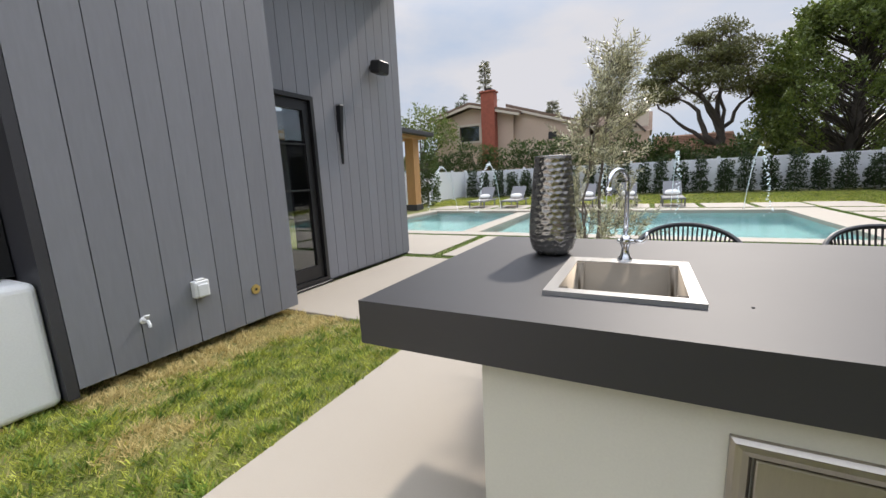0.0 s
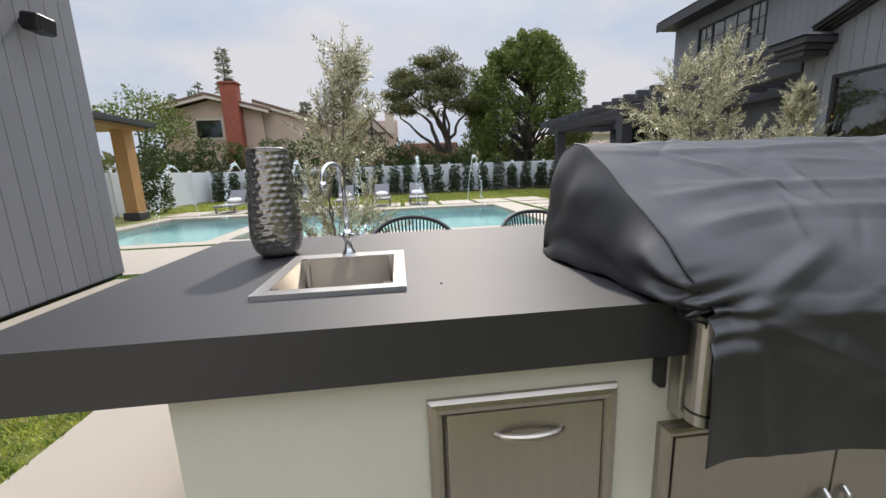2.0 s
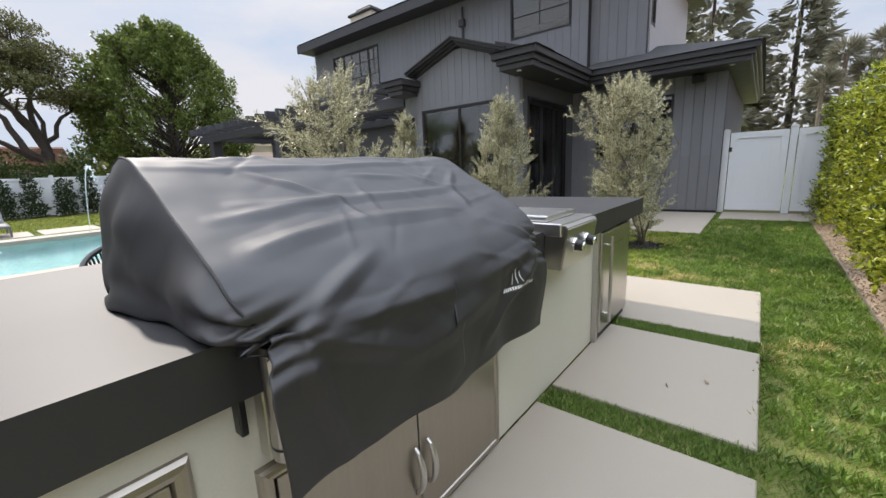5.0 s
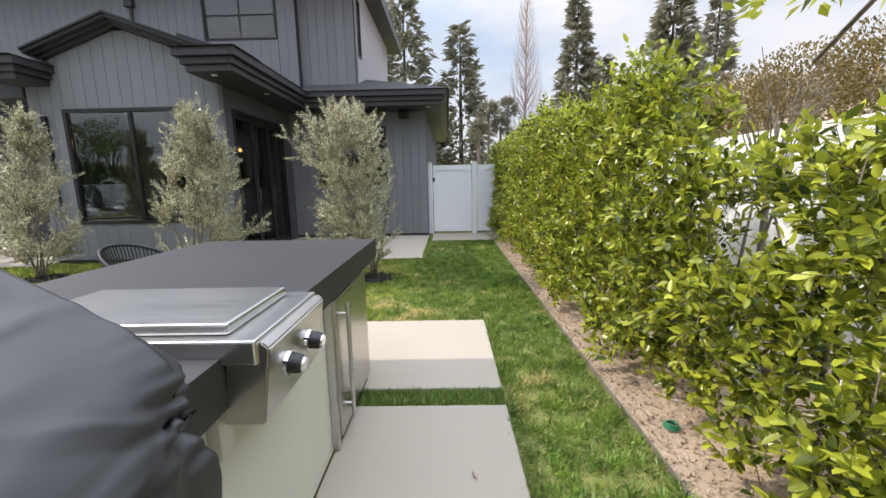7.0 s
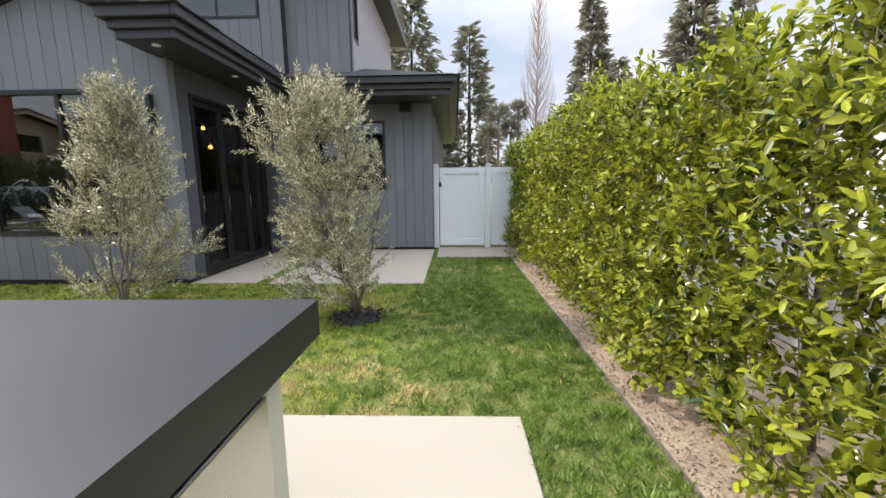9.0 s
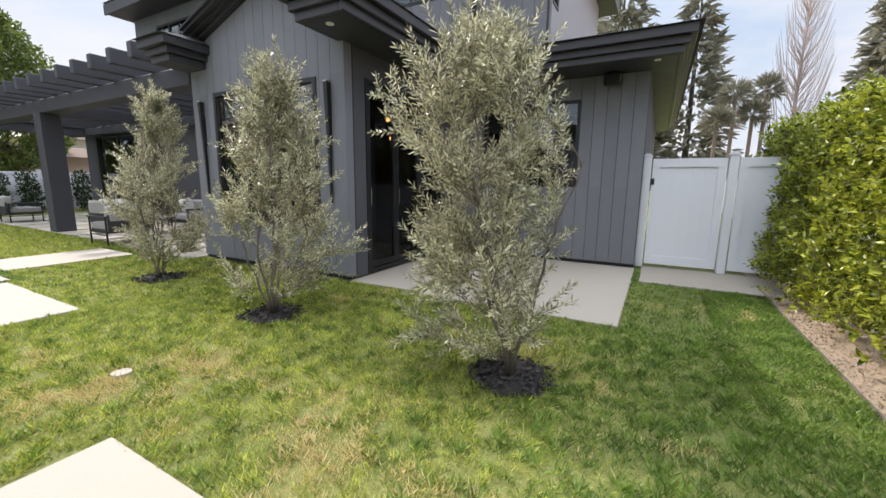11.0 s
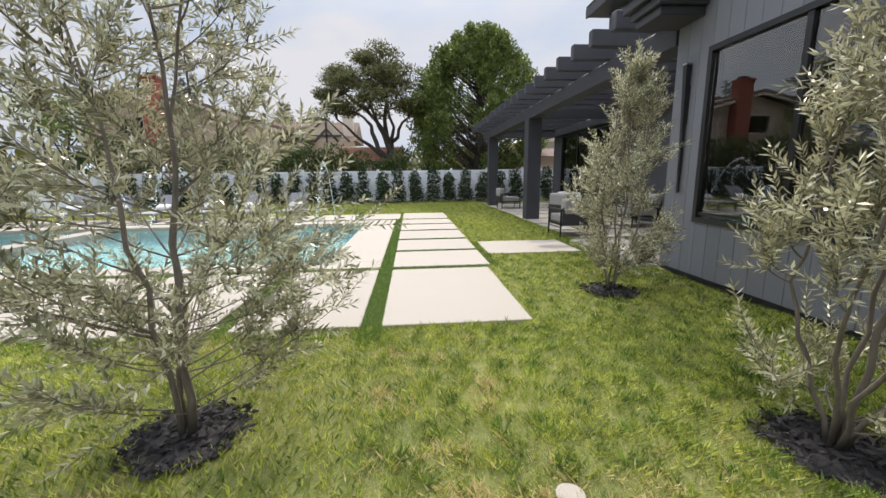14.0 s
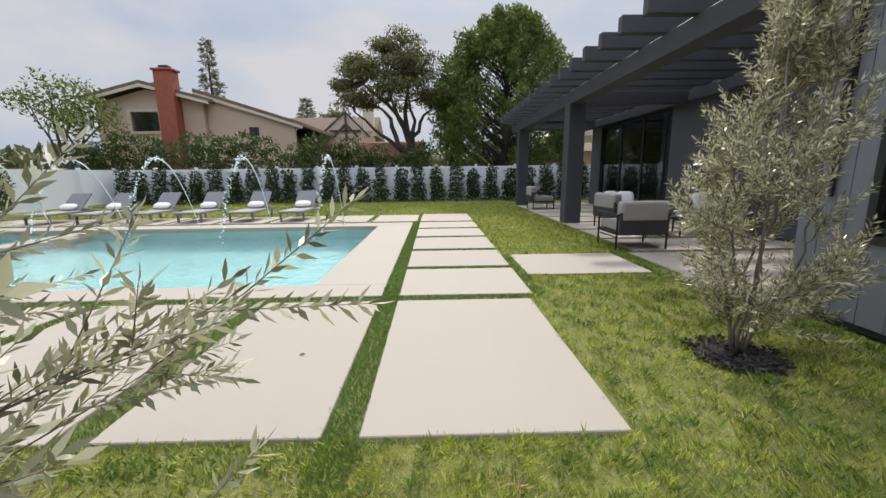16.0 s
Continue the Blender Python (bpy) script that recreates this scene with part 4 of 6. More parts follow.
def window_x(name, x, y0, z0, y1, z1, mulls=(), bars=(), w=0.055, depth=0.1, label="black-framed window with dark glass"):
    """A window in a wall that faces -x: frame, uprights, bars and panes."""
    wd = thing(name, label, "window", kind="structure")
    bm = bmesh.new()
    for a, c, b, d in grid_cells(y0, y1, z0, z1, [(y0 + w, z0 + w, y1 - w, z1 - w)]):
        bx(bm, x - 0.015, a, c, x + depth, b, d)
    part("window_frame", bm, BLACK, wd)
    for m_ in mulls:
        part("mullion", box(x, m_ - w / 2, z0 + w, x + depth * 0.8, m_ + w / 2, z1 - w, 0.004, 1), BLACK, wd)
    for b0, b1, bz in bars:
        part("glazing_bar", box(x + 0.01, b0, bz - 0.011, x + 0.05, b1, bz + 0.011, 0.002, 1), BLACK, wd)
    edges = [y0 + w, *[m_ for m_ in mulls], y1 - w]
    for a, b in zip(edges, edges[1:]):
        p = part("pane", box(x + 0.03, a + 0.001, z0 + w, x + 0.038, b - 0.001, z1 - w), GLASS, wd)
        p.visible_shadow = False
    return wd


w1 = window_x("window_1", BX, *BIGWIN, (6.03,), (), 0.06, 0.12, "large black-framed window reflecting the garden")
part("rail", box(BX + 0.01, 4.99, 0.80, BX + 0.07, 7.12, 0.83), BLACK, w1)
window_x("window_2", WX, *W1, (12.5, 14.0), ((11.95, 14.6, 4.95), (11.95, 14.6, 5.45)), 0.06)
for yv in (12.2, 13.0, 13.5, 14.3):
    part("glazing_bar", box(WX + 0.012, yv - 0.011, 4.95, WX + 0.05, yv + 0.011, 5.86), BLACK, house)
window_x("window_3", WX, *W2, (), ((4.63, 6.29, 5.35),), 0.05)
part("glazing_bar", box(WX + 0.012, 5.45, 4.85, WX + 0.05, 5.475, 6.15), BLACK, house)
window_x("window_4", WX, *WINW, (2.94,), (), 0.05)
sw5 = thing("window_7", "narrow black-framed window in the grey stucco side", "window", kind="structure")
bm = bmesh.new()
for a, c, b, d in grid_cells(SIDEWIN[0], SIDEWIN[2], SIDEWIN[1], SIDEWIN[3], [(SIDEWIN[0] + 0.05, SIDEWIN[1] + 0.05, SIDEWIN[2] - 0.05, SIDEWIN[3] - 0.05)]):
    bx(bm, a, 2.745, c, b, 2.85, d)
part("window_frame", bm, BLACK, sw5)
part("pane", box(SIDEWIN[0] + 0.049, 2.78, SIDEWIN[1] + 0.049, SIDEWIN[2] - 0.049, 2.788, SIDEWIN[3] - 0.049), GLASS, sw5).visible_shadow = False
# folding glass doors in the recess
dh = thing("door_1", "tall black-framed glass patio doors with dark curtains", "door", kind="structure")
bm = bmesh.new()
for a, c, b, d in grid_cells(DOOR_H[0], DOOR_H[2], DOOR_H[1], DOOR_H[3], [(DOOR_H[0] + 0.06, DOOR_H[1] + 0.05, DOOR_H[2] - 0.06, DOOR_H[3] - 0.06)]):
    bx(bm, a, 4.455, c, b, 4.58, d)
part("door_frame", bm, BLACK, dh)
for k in range(3):
    a, b = 8.91 + k * 0.694, 8.91 + (k + 1) * 0.694
    lf = bmesh.new()
    for c0, c1, d0, d1 in grid_cells(a + 0.004, b - 0.004, 0.075, 2.665, [(a + 0.07, 0.16, b - 0.07, 2.59)]):
        bx(lf, c0, 4.49, c1, d0, 4.545, d1)
    leaf = part("door_leaf", lf, BLACK, dh)
    p = part("pane", box(a + 0.068, 4.51, 0.158, b - 0.068, 4.518, 2.592), DOOR_GLASS, leaf)
    p.visible_shadow = False
    part("handle", box(a + 0.025, 4.455, 1.0, a + 0.045, 4.488, 1.25, 0.004), CHROME, leaf, "slim chrome handle")
for cx0, cx1 in ((9.0, 9.5), (10.0, 10.5)):
    cu = bmesh.new()
    n = 40
    fr_, bk_ = [], []
    for i in range(n + 1):
        x_ = cx0 + (cx1 - cx0) * i / n
        y_ = 4.85 + 0.035 * math.sin(i * 1.25)
        fr_.append((cu.verts.new((x_, y_, 0.03)), cu.verts.new((x_, y_, 2.8))))
    for (a0, a1), (b0, b1) in zip(fr_, fr_[1:]):
        cu.faces.new((a0, b0, b1, a1))
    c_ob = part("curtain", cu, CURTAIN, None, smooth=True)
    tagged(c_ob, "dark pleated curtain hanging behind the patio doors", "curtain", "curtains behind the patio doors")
    c_ob.modifiers.new("thickness", "SOLIDIFY").thickness = 0.004
# open glazed front under the pergola
dp = thing("door_2", "wide black sliding glass door under the pergola", "door", kind="structure")
bm = bmesh.new()
for a, c, b, d in grid_cells(15.1, 19.6, 0.02, 2.95, [(15.18, 0.06, 19.52, 2.87)]):
    bx(bm, WX + 0.0, a, c, WX + 0.18, b, d)
part("door_frame", bm, BLACK, dp)
for yy in (16.6, 18.05):
    part("mullion", box(WX + 0.05, yy - 0.04, 0.06, WX + 0.12, yy + 0.04, 2.87), BLACK, dp)
for a, b in ((15.18, 16.56), (16.64, 18.01), (18.09, 19.52)):
    part("pane", box(WX + 0.08, a, 0.06, WX + 0.088, b, 2.87), GLASS, dp).visible_shadow = False

# pendant lamps seen through the big window
def pendant(x, y, z):
    p = thing("pendant_lamp", "glowing amber glass pendant lamp inside the room", "lamp", 0, 0, 0, group="pendant lamps in the living room")
    bm = bmesh.new()
    bmesh.ops.create_uvsphere(bm, u_segments=14, v_segments=10, radius=0.04)
    part("globe", bm, GLOBE, p, smooth=True)
    part("cord", tube(bmesh.new(), [(0, 0, 0.07), (0, 0, 3.19 - z)], 0.006, 6), BLACK, p)
    part("cap", tube(bmesh.new(), [(0, 0, 0.062), (0, 0, 0.10)], [0.03, 0.02], 12), BRASS, p)
    p.matrix_basis = pose(x, y, z)


for x_, y_, z_ in ((10.2, 5.5, 2.35), (10.5, 5.75, 2.0), (10.1, 5.95, 2.2), (10.9, 5.6, 2.55), (10.6, 5.3, 2.15), (10.3, 6.1, 2.5)):
    pendant(x_, y_, z_)


# wall lights: tapered black wedges
def sconce_x(x, y, z0, z1, face):
    s_ = thing("wall_light", "tall tapered black wall light", "wall light", 0, 0, 0, group="outdoor wall lights")
    h = z1 - z0
    bm = bmesh.new()
    prof = ((0.012, 0.014, 0.0), (0.022, 0.03, h * 0.5), (0.032, 0.06, h))
    rings = [[bm.verts.new((face * (0.02 + d_), sy * w_, z_)) if f else bm.verts.new((face * 0.012, sy * w_, z_)) for f, sy in ((1, -1), (1, 1), (0, 1), (0, -1))] for w_, d_, z_ in prof]
    for r0, r1 in zip(rings, rings[1:]):
        for k in range(4):
            bm.faces.new((r0[k], r0[(k + 1) % 4], r1[(k + 1) % 4], r1[k]))
    bm.faces.new(rings[0])
    bm.faces.new(rings[-1])
    part("wedge", bm, BLACK, s_)
    part("mount", box(0.0, -0.028, h * 0.55, face * 0.014, 0.028, h * 0.85), BLACK, s_)
    part("top_rim", box(face * 0.012, -0.034, h, face * 0.085, 0.034, h + 0.018, 0.003, 1), STEEL, s_, "brushed metal top rim")
    s_.matrix_basis = pose(x, y, z0)
    return s_


sconce_x(BX, 7.47, 1.05, 2.58, -1)
sconce_x(BX, 4.70, 1.05, 2.60, -1)
sconce_x(-3.515, 4.46, 1.53, 2.28, 1)


def speaker(x, y, z, face, tilt):
    sp = thing("outdoor_speaker", "black outdoor speaker on a wall bracket", "speaker")
    bm = bx(bmesh.new(), 0.07, -0.13, -0.09, 0.25, 0.13, 0.09, 0.035, 3)
    part("case", bm, BLACK, sp)
    part("grille", box(0.245, -0.10, -0.07, 0.254, 0.10, 0.07, 0.004, 1), CURTAIN, sp)
    part("bracket", tube(bmesh.new(), [(0.0, 0, 0), (0.09, 0, 0)], 0.02, 10), BLACK, sp)
    part("wall_plate", tube(bmesh.new(), [(0.001, 0, 0), (0.012, 0, 0)], 0.045, 14), BLACK, sp)
    sp.matrix_basis = pose(x, y, z, 0, 0, face) @ pose(0, 0, 0, 0, tilt, 0)
    return sp


speaker(-3.514, 5.28, 2.93, 0, 8)
speaker(WX - 0.006, 1.6, 2.98, 180, 8)
for x_, y_ in ((7.95, 4.2), (9.3, 4.0), (10.95, 1.0), (11.0, 2.6)):
    dl = thing("downlight", "small round soffit downlight", "downlight", group="soffit downlights")
    part("ring", lathe(bmesh.new(), [(0.045, 3.069), (0.045, 3.058), (0.03, 3.058)], 18, x_, y_), WHITE_PRINT, dl)
# rain pipe and hose reel details on the upper wall
dpipe = thing("downpipe", "charcoal rain downpipe on the upper wall", "downpipe")
part("pipe", tube(bmesh.new(), [(WX - 0.05, 8.0, 4.15), (WX - 0.05, 8.0, 6.1)], 0.035, 10), TRIM, dpipe)
part("rain_head", box(WX - 0.13, 7.9, 5.55, WX - 0.004, 8.1, 5.75, 0.01), TRIM, dpipe)
chm = thing("house_chimney", "pale brick chimney with a dark metal cap", "chimney")
part("stack", box(13.0, 13.75, 6.4, 13.9, 15.15, 7.95, 0.02, 1), FASCIA, chm)
part("cap", box(12.92, 13.67, 7.95, 13.98, 15.23, 8.07, 0.03), TRIM, chm)
part("flue", box(13.15, 14.0, 8.07, 13.75, 14.9, 8.25, 0.02), TRIM, chm)
part("upper_roof_b", prism(bmesh.new(), [(2.3, 6.588), (16.1, 6.588), (12.6, 8.15), (6.0, 8.15)], "x", 14.9, 17.75), SHINGLE, house)
# balcony with glass guard at the house's far end
balc = thing("balcony", "roof terrace with a clear glass guard", "balcony")
part("deck", box(WX + 0.02, 15.92, 3.5, 18.9, 20.4, 3.62), TRIM, balc)
part("glass_guard", box(WX + 0.05, 15.95, 3.62, WX + 0.062, 20.3, 4.55), CLEAR, balc).visible_shadow = False

# ---- near building fittings ----
dw = thing("door_3", "black-framed glass garden door standing closed", "door", kind="structure")
bm = bmesh.new()
y0, z0, y1, z1 = DOOR_W
for a, c, b, d in grid_cells(y0, y1, z0, z1, [(y0 + 0.05, z0 + 0.05, y1 - 0.05, z1 - 0.05)]):
    bx(bm, -3.66, a, c, -3.50, b, d)
part("door_frame", bm, BLACK, dw)
bm = bmesh.new()
for a, c, b, d in grid_cells(y0 + 0.055, y1 - 0.055, z0 + 0.055, z1 - 0.055, [(y0 + 0.15, z0 + 0.22, y1 - 0.15, z1 - 0.17)]):
    bx(bm, -3.60, a, c, -3.545, b, d)
lf = part("door_leaf", bm, BLACK, dw)
part("pane", box(-3.58, y0 + 0.148, z0 + 0.218, -3.572, y1 - 0.148, z1 - 0.168), GLASS, lf).visible_shadow = False
for z_ in (1.20, 1.75):
    part("glazing_bar", box(-3.568, y0 + 0.15, z_, -3.555, y1 - 0.15, z_ + 0.02), BLACK, lf)
part("handle", box(-3.545, y0 + 0.075, 1.0, -3.50, y0 + 0.095, 1.12, 0.004), CHROME, lf)
part("threshold", box(-3.66, y0, 0.001, -3.46, y1, 0.03, 0.004, 1), BLACK, dw)
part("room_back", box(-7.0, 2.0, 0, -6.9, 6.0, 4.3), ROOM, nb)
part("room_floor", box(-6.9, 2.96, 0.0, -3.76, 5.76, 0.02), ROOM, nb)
part("room_ceiling", box(-7.0, 1.2, 4.3, -2.9, 6.05, 4.42), TRIM, nb)
tapw = thing("garden_tap", "white garden tap on the charcoal wall", "tap")
part("pipe", tube(bmesh.new(), [(-2.965, 1.60, 0.385), (-2.90, 1.60, 0.385), (-2.885, 1.60, 0.36), (-2.885, 1.60, 0.345)], 0.011, 10), GREY_BOX, tapw)
part("wheel", tube(bmesh.new(), [(-2.905, 1.60, 0.40), (-2.905, 1.60, 0.428)], [0.008, 0.02], 12), GREY_BOX, tapw)
part("flange", tube(bmesh.new(), [(-2.964, 1.60, 0.385), (-2.957, 1.60, 0.385)], 0.025, 14), GREY_BOX, tapw)
outl = thing("outdoor_outlet", "grey weatherproof outlet box on the wall", "outlet")
part("box", box(-2.964, 1.95, 0.44, -2.90, 2.065, 0.575, 0.012, 3), GREY_BOX, outl)
part("cover", box(-2.902, 1.962, 0.45, -2.885, 2.052, 0.552, 0.01, 2), GREY_BOX, outl)
part("hinge", box(-2.94, 1.97, 0.575, -2.91, 2.04, 0.59, 0.004, 1), GREY_BOX, outl)
capb = thing("gas_cap", "round brass gas key plate on the wall", "gas valve")
part("plate", tube(bmesh.new(), [(-2.964, 2.51, 0.36), (-2.955, 2.51, 0.36)], [0.045, 0.042], 24), BRASS, capb)
part("centre", tube(bmesh.new(), [(-2.955, 2.51, 0.36), (-2.951, 2.51, 0.36)], 0.012, 14), BLACK, capb)
# white low wall and the black awning window above it
lw = struct("wall_low", box(-7.0, -2.0, 0.0, -3.0, 1.125, 0.79, 0.05, 4), WHITE_WALL, "white rendered low wall with a rounded top", "wall")
aw = thing("window_5", "black steel awning window propped open", "window", kind="structure")
part("window_frame", box(-3.9, -1.5, 0.8, -3.3, 1.12, 4.2), BLACK, aw)
part("strut", tube(bmesh.new(), [(-3.29, 1.05, 0.95), (-3.05, 0.55, 0.80)], 0.025, 8), BLACK, aw)
part("sash", box(-3.28, -1.2, 0.93, -3.24, 1.0, 1.0), BLACK, aw)

# ---- fences and gate ----
fence = thing("fence", "white vinyl privacy fence round the garden", "fence", kind="structure")
for i in range(21):
    x_ = -10.0 + 1.9 * i
    part("fence_post", box(x_ - 0.065, 23.36, 0, x_ + 0.065, 23.49, 1.66, 0.01, 1), VINYL_WHITE, fence)
    part("fence_cap", prism(bmesh.new(), [(x_ - 0.08, 1.66), (x_ + 0.08, 1.66), (x_ + 0.03, 1.71), (x_ - 0.03, 1.71)], "y", 23.345, 23.505), VINYL_WHITE, fence)
    part("fence_rail", box(x_ + 0.065, 23.385, 1.50, x_ + 1.835, 23.465, 1.61, 0.006, 1), VINYL_WHITE, fence)
    part("fence_rail", box(x_ + 0.065, 23.385, 0.06, x_ + 1.835, 23.465, 0.2, 0.006, 1), VINYL_WHITE, fence)
    for k in range(6):
        a = x_ + 0.065 + k * 0.295
        part("fence_board", box(a + 0.003, 23.41, 0.2, a + 0.292, 23.44, 1.5), VINYL_WHITE, fence)
for i in range(6):
    y_ = 12.2 + 1.86 * i
    part("fence_post", box(-10.06, y_ - 0.065, 0, -9.93, y_ + 0.065, 1.70, 0.01, 1), VINYL_WHITE, fence)
    part("fence_panel", box(-10.02, y_ + 0.065, 0.08, -9.97, y_ + 1.795, 1.62), VINYL_WHITE, fence)
gate = thing("gate", "closed white vinyl gate between posts", "gate", kind="structure")
for y_ in (1.02, -0.12):
    part("gate_post", box(11.66, y_ - 0.06, 0, 11.78, y_ + 0.06, 1.80, 0.01, 1), VINYL_WHITE, gate)
    part("post_cap", prism(bmesh.new(), [(y_ - 0.075, 1.80), (y_ + 0.075, 1.80), (y_ + 0.03, 1.845), (y_ - 0.03, 1.845)], "x", 11.645, 11.795), VINYL_WHITE, gate)
for a, b in ((-0.055, 0.95), (-1.3, -0.185)):
    bm = bmesh.new()
    for c0, c1, d0, d1 in grid_cells(a + 0.01, b - 0.01, 0.06, 1.76, [(a + 0.12, 0.2, b - 0.12, 1.63)]):
        bx(bm, 11.69, c0, c1, 11.75, d0, d1)
    lf = part("gate_leaf", bm, VINYL_WHITE, gate)
    for k in range(5):
        w_ = (b - a - 0.24) / 5
        part("board", box(11.712, a + 0.12 + k * w_ + 0.0004, 0.2, 11.735, a + 0.12 + (k + 1) * w_ - 0.0004, 1.63), VINYL_WHITE, lf)
part("gate_hinge", box(11.675, 0.9, 1.35, 11.69, 0.96, 1.45), BLACK, gate)
gw = struct("wall_south", box(-12, -2.4, 0, 40, -2.2, 1.72), WHITE_WALL, "white rendered garden wall behind the hedge", "wall")

# ---- plants ----
def rand_unit(rng, n):
    return unit(rng.normal(size=(n, 3)))


def olive(x, y, prof, seed, leaders=5, branches=95, twigs=13, tops=((0.0, 0.0),), stem=0.014, low=0.3):
    """A young olive: stems, feathered branches that fill the outline prof of (z, dx, dy, radius), fine silver leaves in pairs."""
    rng = np.random.default_rng(seed)
    tree = thing("olive_tree", "young silver-green olive tree in a mulch ring", "tree", group="olive trees on the lawn")
    pr_ = np.array(prof, dtype=float)
    h = pr_[-1, 0]

    def env(z):
        return [float(np.interp(z, pr_[:, 0], pr_[:, c])) for c in (1, 2, 3)]

    wood, fine_w = bmesh.new(), bmesh.new()
    stems = []
    for k in range(leaders):
        a = 2 * math.pi * (k + rng.uniform(-0.2, 0.2)) / leaders
        tx_o, ty_o = tops[k % len(tops)]
        f_ = 0.1 if k < len(tops) else rng.uniform(0.25, 0.55)
        hk = h * (rng.uniform(0.95, 1.0) if k < len(tops) else rng.uniform(0.62, 0.9))
        pts = []
        for i in range(13):
            t = i / 12
            z = hk * t
            cx, cy, r = env(z)
            w = min(1.0, z / (0.7 if leaders > 3 else 1.7))
            wob = np.array([rng.normal(0, 0.014), rng.normal(0, 0.014), 0]) * (0 < i < 12)
            pts.append(np.array([0.03 * math.cos(a) + w * (cx * 0.4 + f_ * r * math.cos(a)) + tx_o * t ** 2, 0.03 * math.sin(a) + w * (cy * 0.4 + f_ * r * math.sin(a)) + ty_o * t ** 2, z]) + wob)
        stems.append(np.array(pts))
        tube(wood, [Vector(p) for p in pts], [stem * (1.25 if k == 0 else 0.9) * (1 - 0.85 * i / 12) + 0.002 for i in range(13)], 7)
    P, D = [], []
    for k in range(branches):
        z1 = low + (h - low) * ((k + rng.uniform(0, 1)) / branches) ** 0.95
        cx, cy, r = env(z1)
        if k % 4 == 0 and z1 > 0.55 * h:
            ox, oy = tops[(k // 4) % len(tops)]
            cx, cy, r = cx + ox * (z1 / h) ** 2, cy + oy * (z1 / h) ** 2, r * 0.6
        a = 2.4 * k + rng.uniform(-0.5, 0.5)
        rho = math.sqrt(rng.uniform(0.12, 1.0)) * rng.choice([0.75, 0.95, 1.0, 1.3], p=[0.25, 0.3, 0.3, 0.15])
        if noise.noise((math.cos(a) * 1.3 + seed, math.sin(a) * 1.3, z1 * 2.6)) > 0.18:
            continue
        end = np.array([cx + r * rho * math.cos(a), cy + r * rho * math.sin(a), z1])
        st = stems[int(np.argmin([np.linalg.norm(q[:, :2][min(12, int(12 * z1 / q[-1, 2] * 0.8))] - end[:2]) + rng.uniform(0, 0.15) for q in stems]))]
        z0 = max(0.12, z1 - rng.uniform(0.1, 0.75) * np.linalg.norm(end[:2] - st[6, :2]) - 0.1)
        z0 = min(z0, st[-1, 2] * 0.97)
        p0 = np.array([np.interp(z0, st[:, 2], st[:, c]) for c in range(3)])
        mid = (p0 + end) / 2 + np.array([0.06 * math.cos(a), 0.06 * math.sin(a), -0.03]) + rng.normal(0, 0.015, 3)
        tt = np.linspace(0, 1, 7)[:, None]
        bp_ = (1 - tt) ** 2 * p0 + 2 * tt * (1 - tt) * mid + tt ** 2 * end
        Lb = float(np.linalg.norm(end - p0))
        tube(fine_w, [Vector(q) for q in bp_], [0.0055 * (1 - 0.75 * q) for q in np.linspace(0, 1, 7)], 4, False)
        for q_ in range(4 + int(twigs * (0.35 + Lb))):
            s0 = 1.0 if q_ == 0 else rng.uniform(0.35, 1.0)
            j = min(5, int(s0 * 6))
            b0 = bp_[j] + (bp_[j + 1] - bp_[j]) * (s0 * 6 - j)
            ax0 = unit(bp_[j + 1] - bp_[j])
            td = unit(ax0 * 0.75 + rand_unit(rng, 1)[0] * (0.15 if q_ == 0 else 0.75) + np.array([0, 0, 0.25]))
            Lt = rng.uniform(0.13, 0.36)
            e0 = b0 + td * Lt + np.array([0, 0, -0.015])
            tube(fine_w, [Vector(b0), Vector(e0)], [0.002, 0.0009], 3, False)
            m = max(3, int(Lt / 0.019))
            s_ = (np.arange(m) + rng.uniform(0.3, 0.7)) / m
            side = unit(np.cross(td, rand_unit(rng, 1)[0]))
            other = np.cross(td, side)
            for sg in (-1, 1):
                sd = np.where((np.arange(m) % 2 == 0)[:, None], side, other) * sg
                P.append(b0 + (e0 - b0) * s_[:, None])
                D.append(td * 0.75 + sd * 0.75 + 0.25 * rand_unit(rng, m))
            P.append(e0[None])
            D.append(td[None])
    P, D = np.concatenate(P), np.concatenate(D)
    keep = P[:, 2] > 0.12
    V = leaf_quads(P[keep], D[keep], 0.052, 0.0125, rng)
    part("trunk", wood, BARK, tree, smooth=True)
    part("twig", fine_w, BARK, tree)["kind"] = "stuff"
    quads("crown", V, OLIVE, tree)["kind"] = "stuff"
    tree.matrix_basis = pose(x, y, 0)
    # mulch ring
    mr_ = thing("mulch_ring", "ring of dark bark mulch round an olive tree", "mulch", group="mulch rings")
    bm = bmesh.new()
    n = 28
    c0 = bm.verts.new((0, 0, 0.012))
    ring = [bm.verts.new((0.28 * rng.uniform(0.8, 1.15) * math.cos(2 * math.pi * k / n), 0.28 * rng.uniform(0.8, 1.15) * math.sin(2 * math.pi * k / n), -0.012)) for k in range(n)]
    for k in range(n):
        bm.faces.new((c0, ring[k], ring[(k + 1) % n]))
    part("bed", bm, MULCH, mr_)
    m = 420
    rr, aa = 0.31 * np.sqrt(rng.uniform(0, 1, m)), rng.uniform(0, 2 * math.pi, m)
    P = np.stack([rr * np.cos(aa), rr * np.sin(aa), 0.0 + 0.014 * (1 - rr / 0.31) + rng.uniform(0, 0.012, m)], 1)
    D = rand_unit(rng, m) * np.array([1, 1, 0.35])
    quads("bark_litter", leaf_quads(P, D, 0.05, 0.022, rng), CHIP, mr_)["kind"] = "stuff"
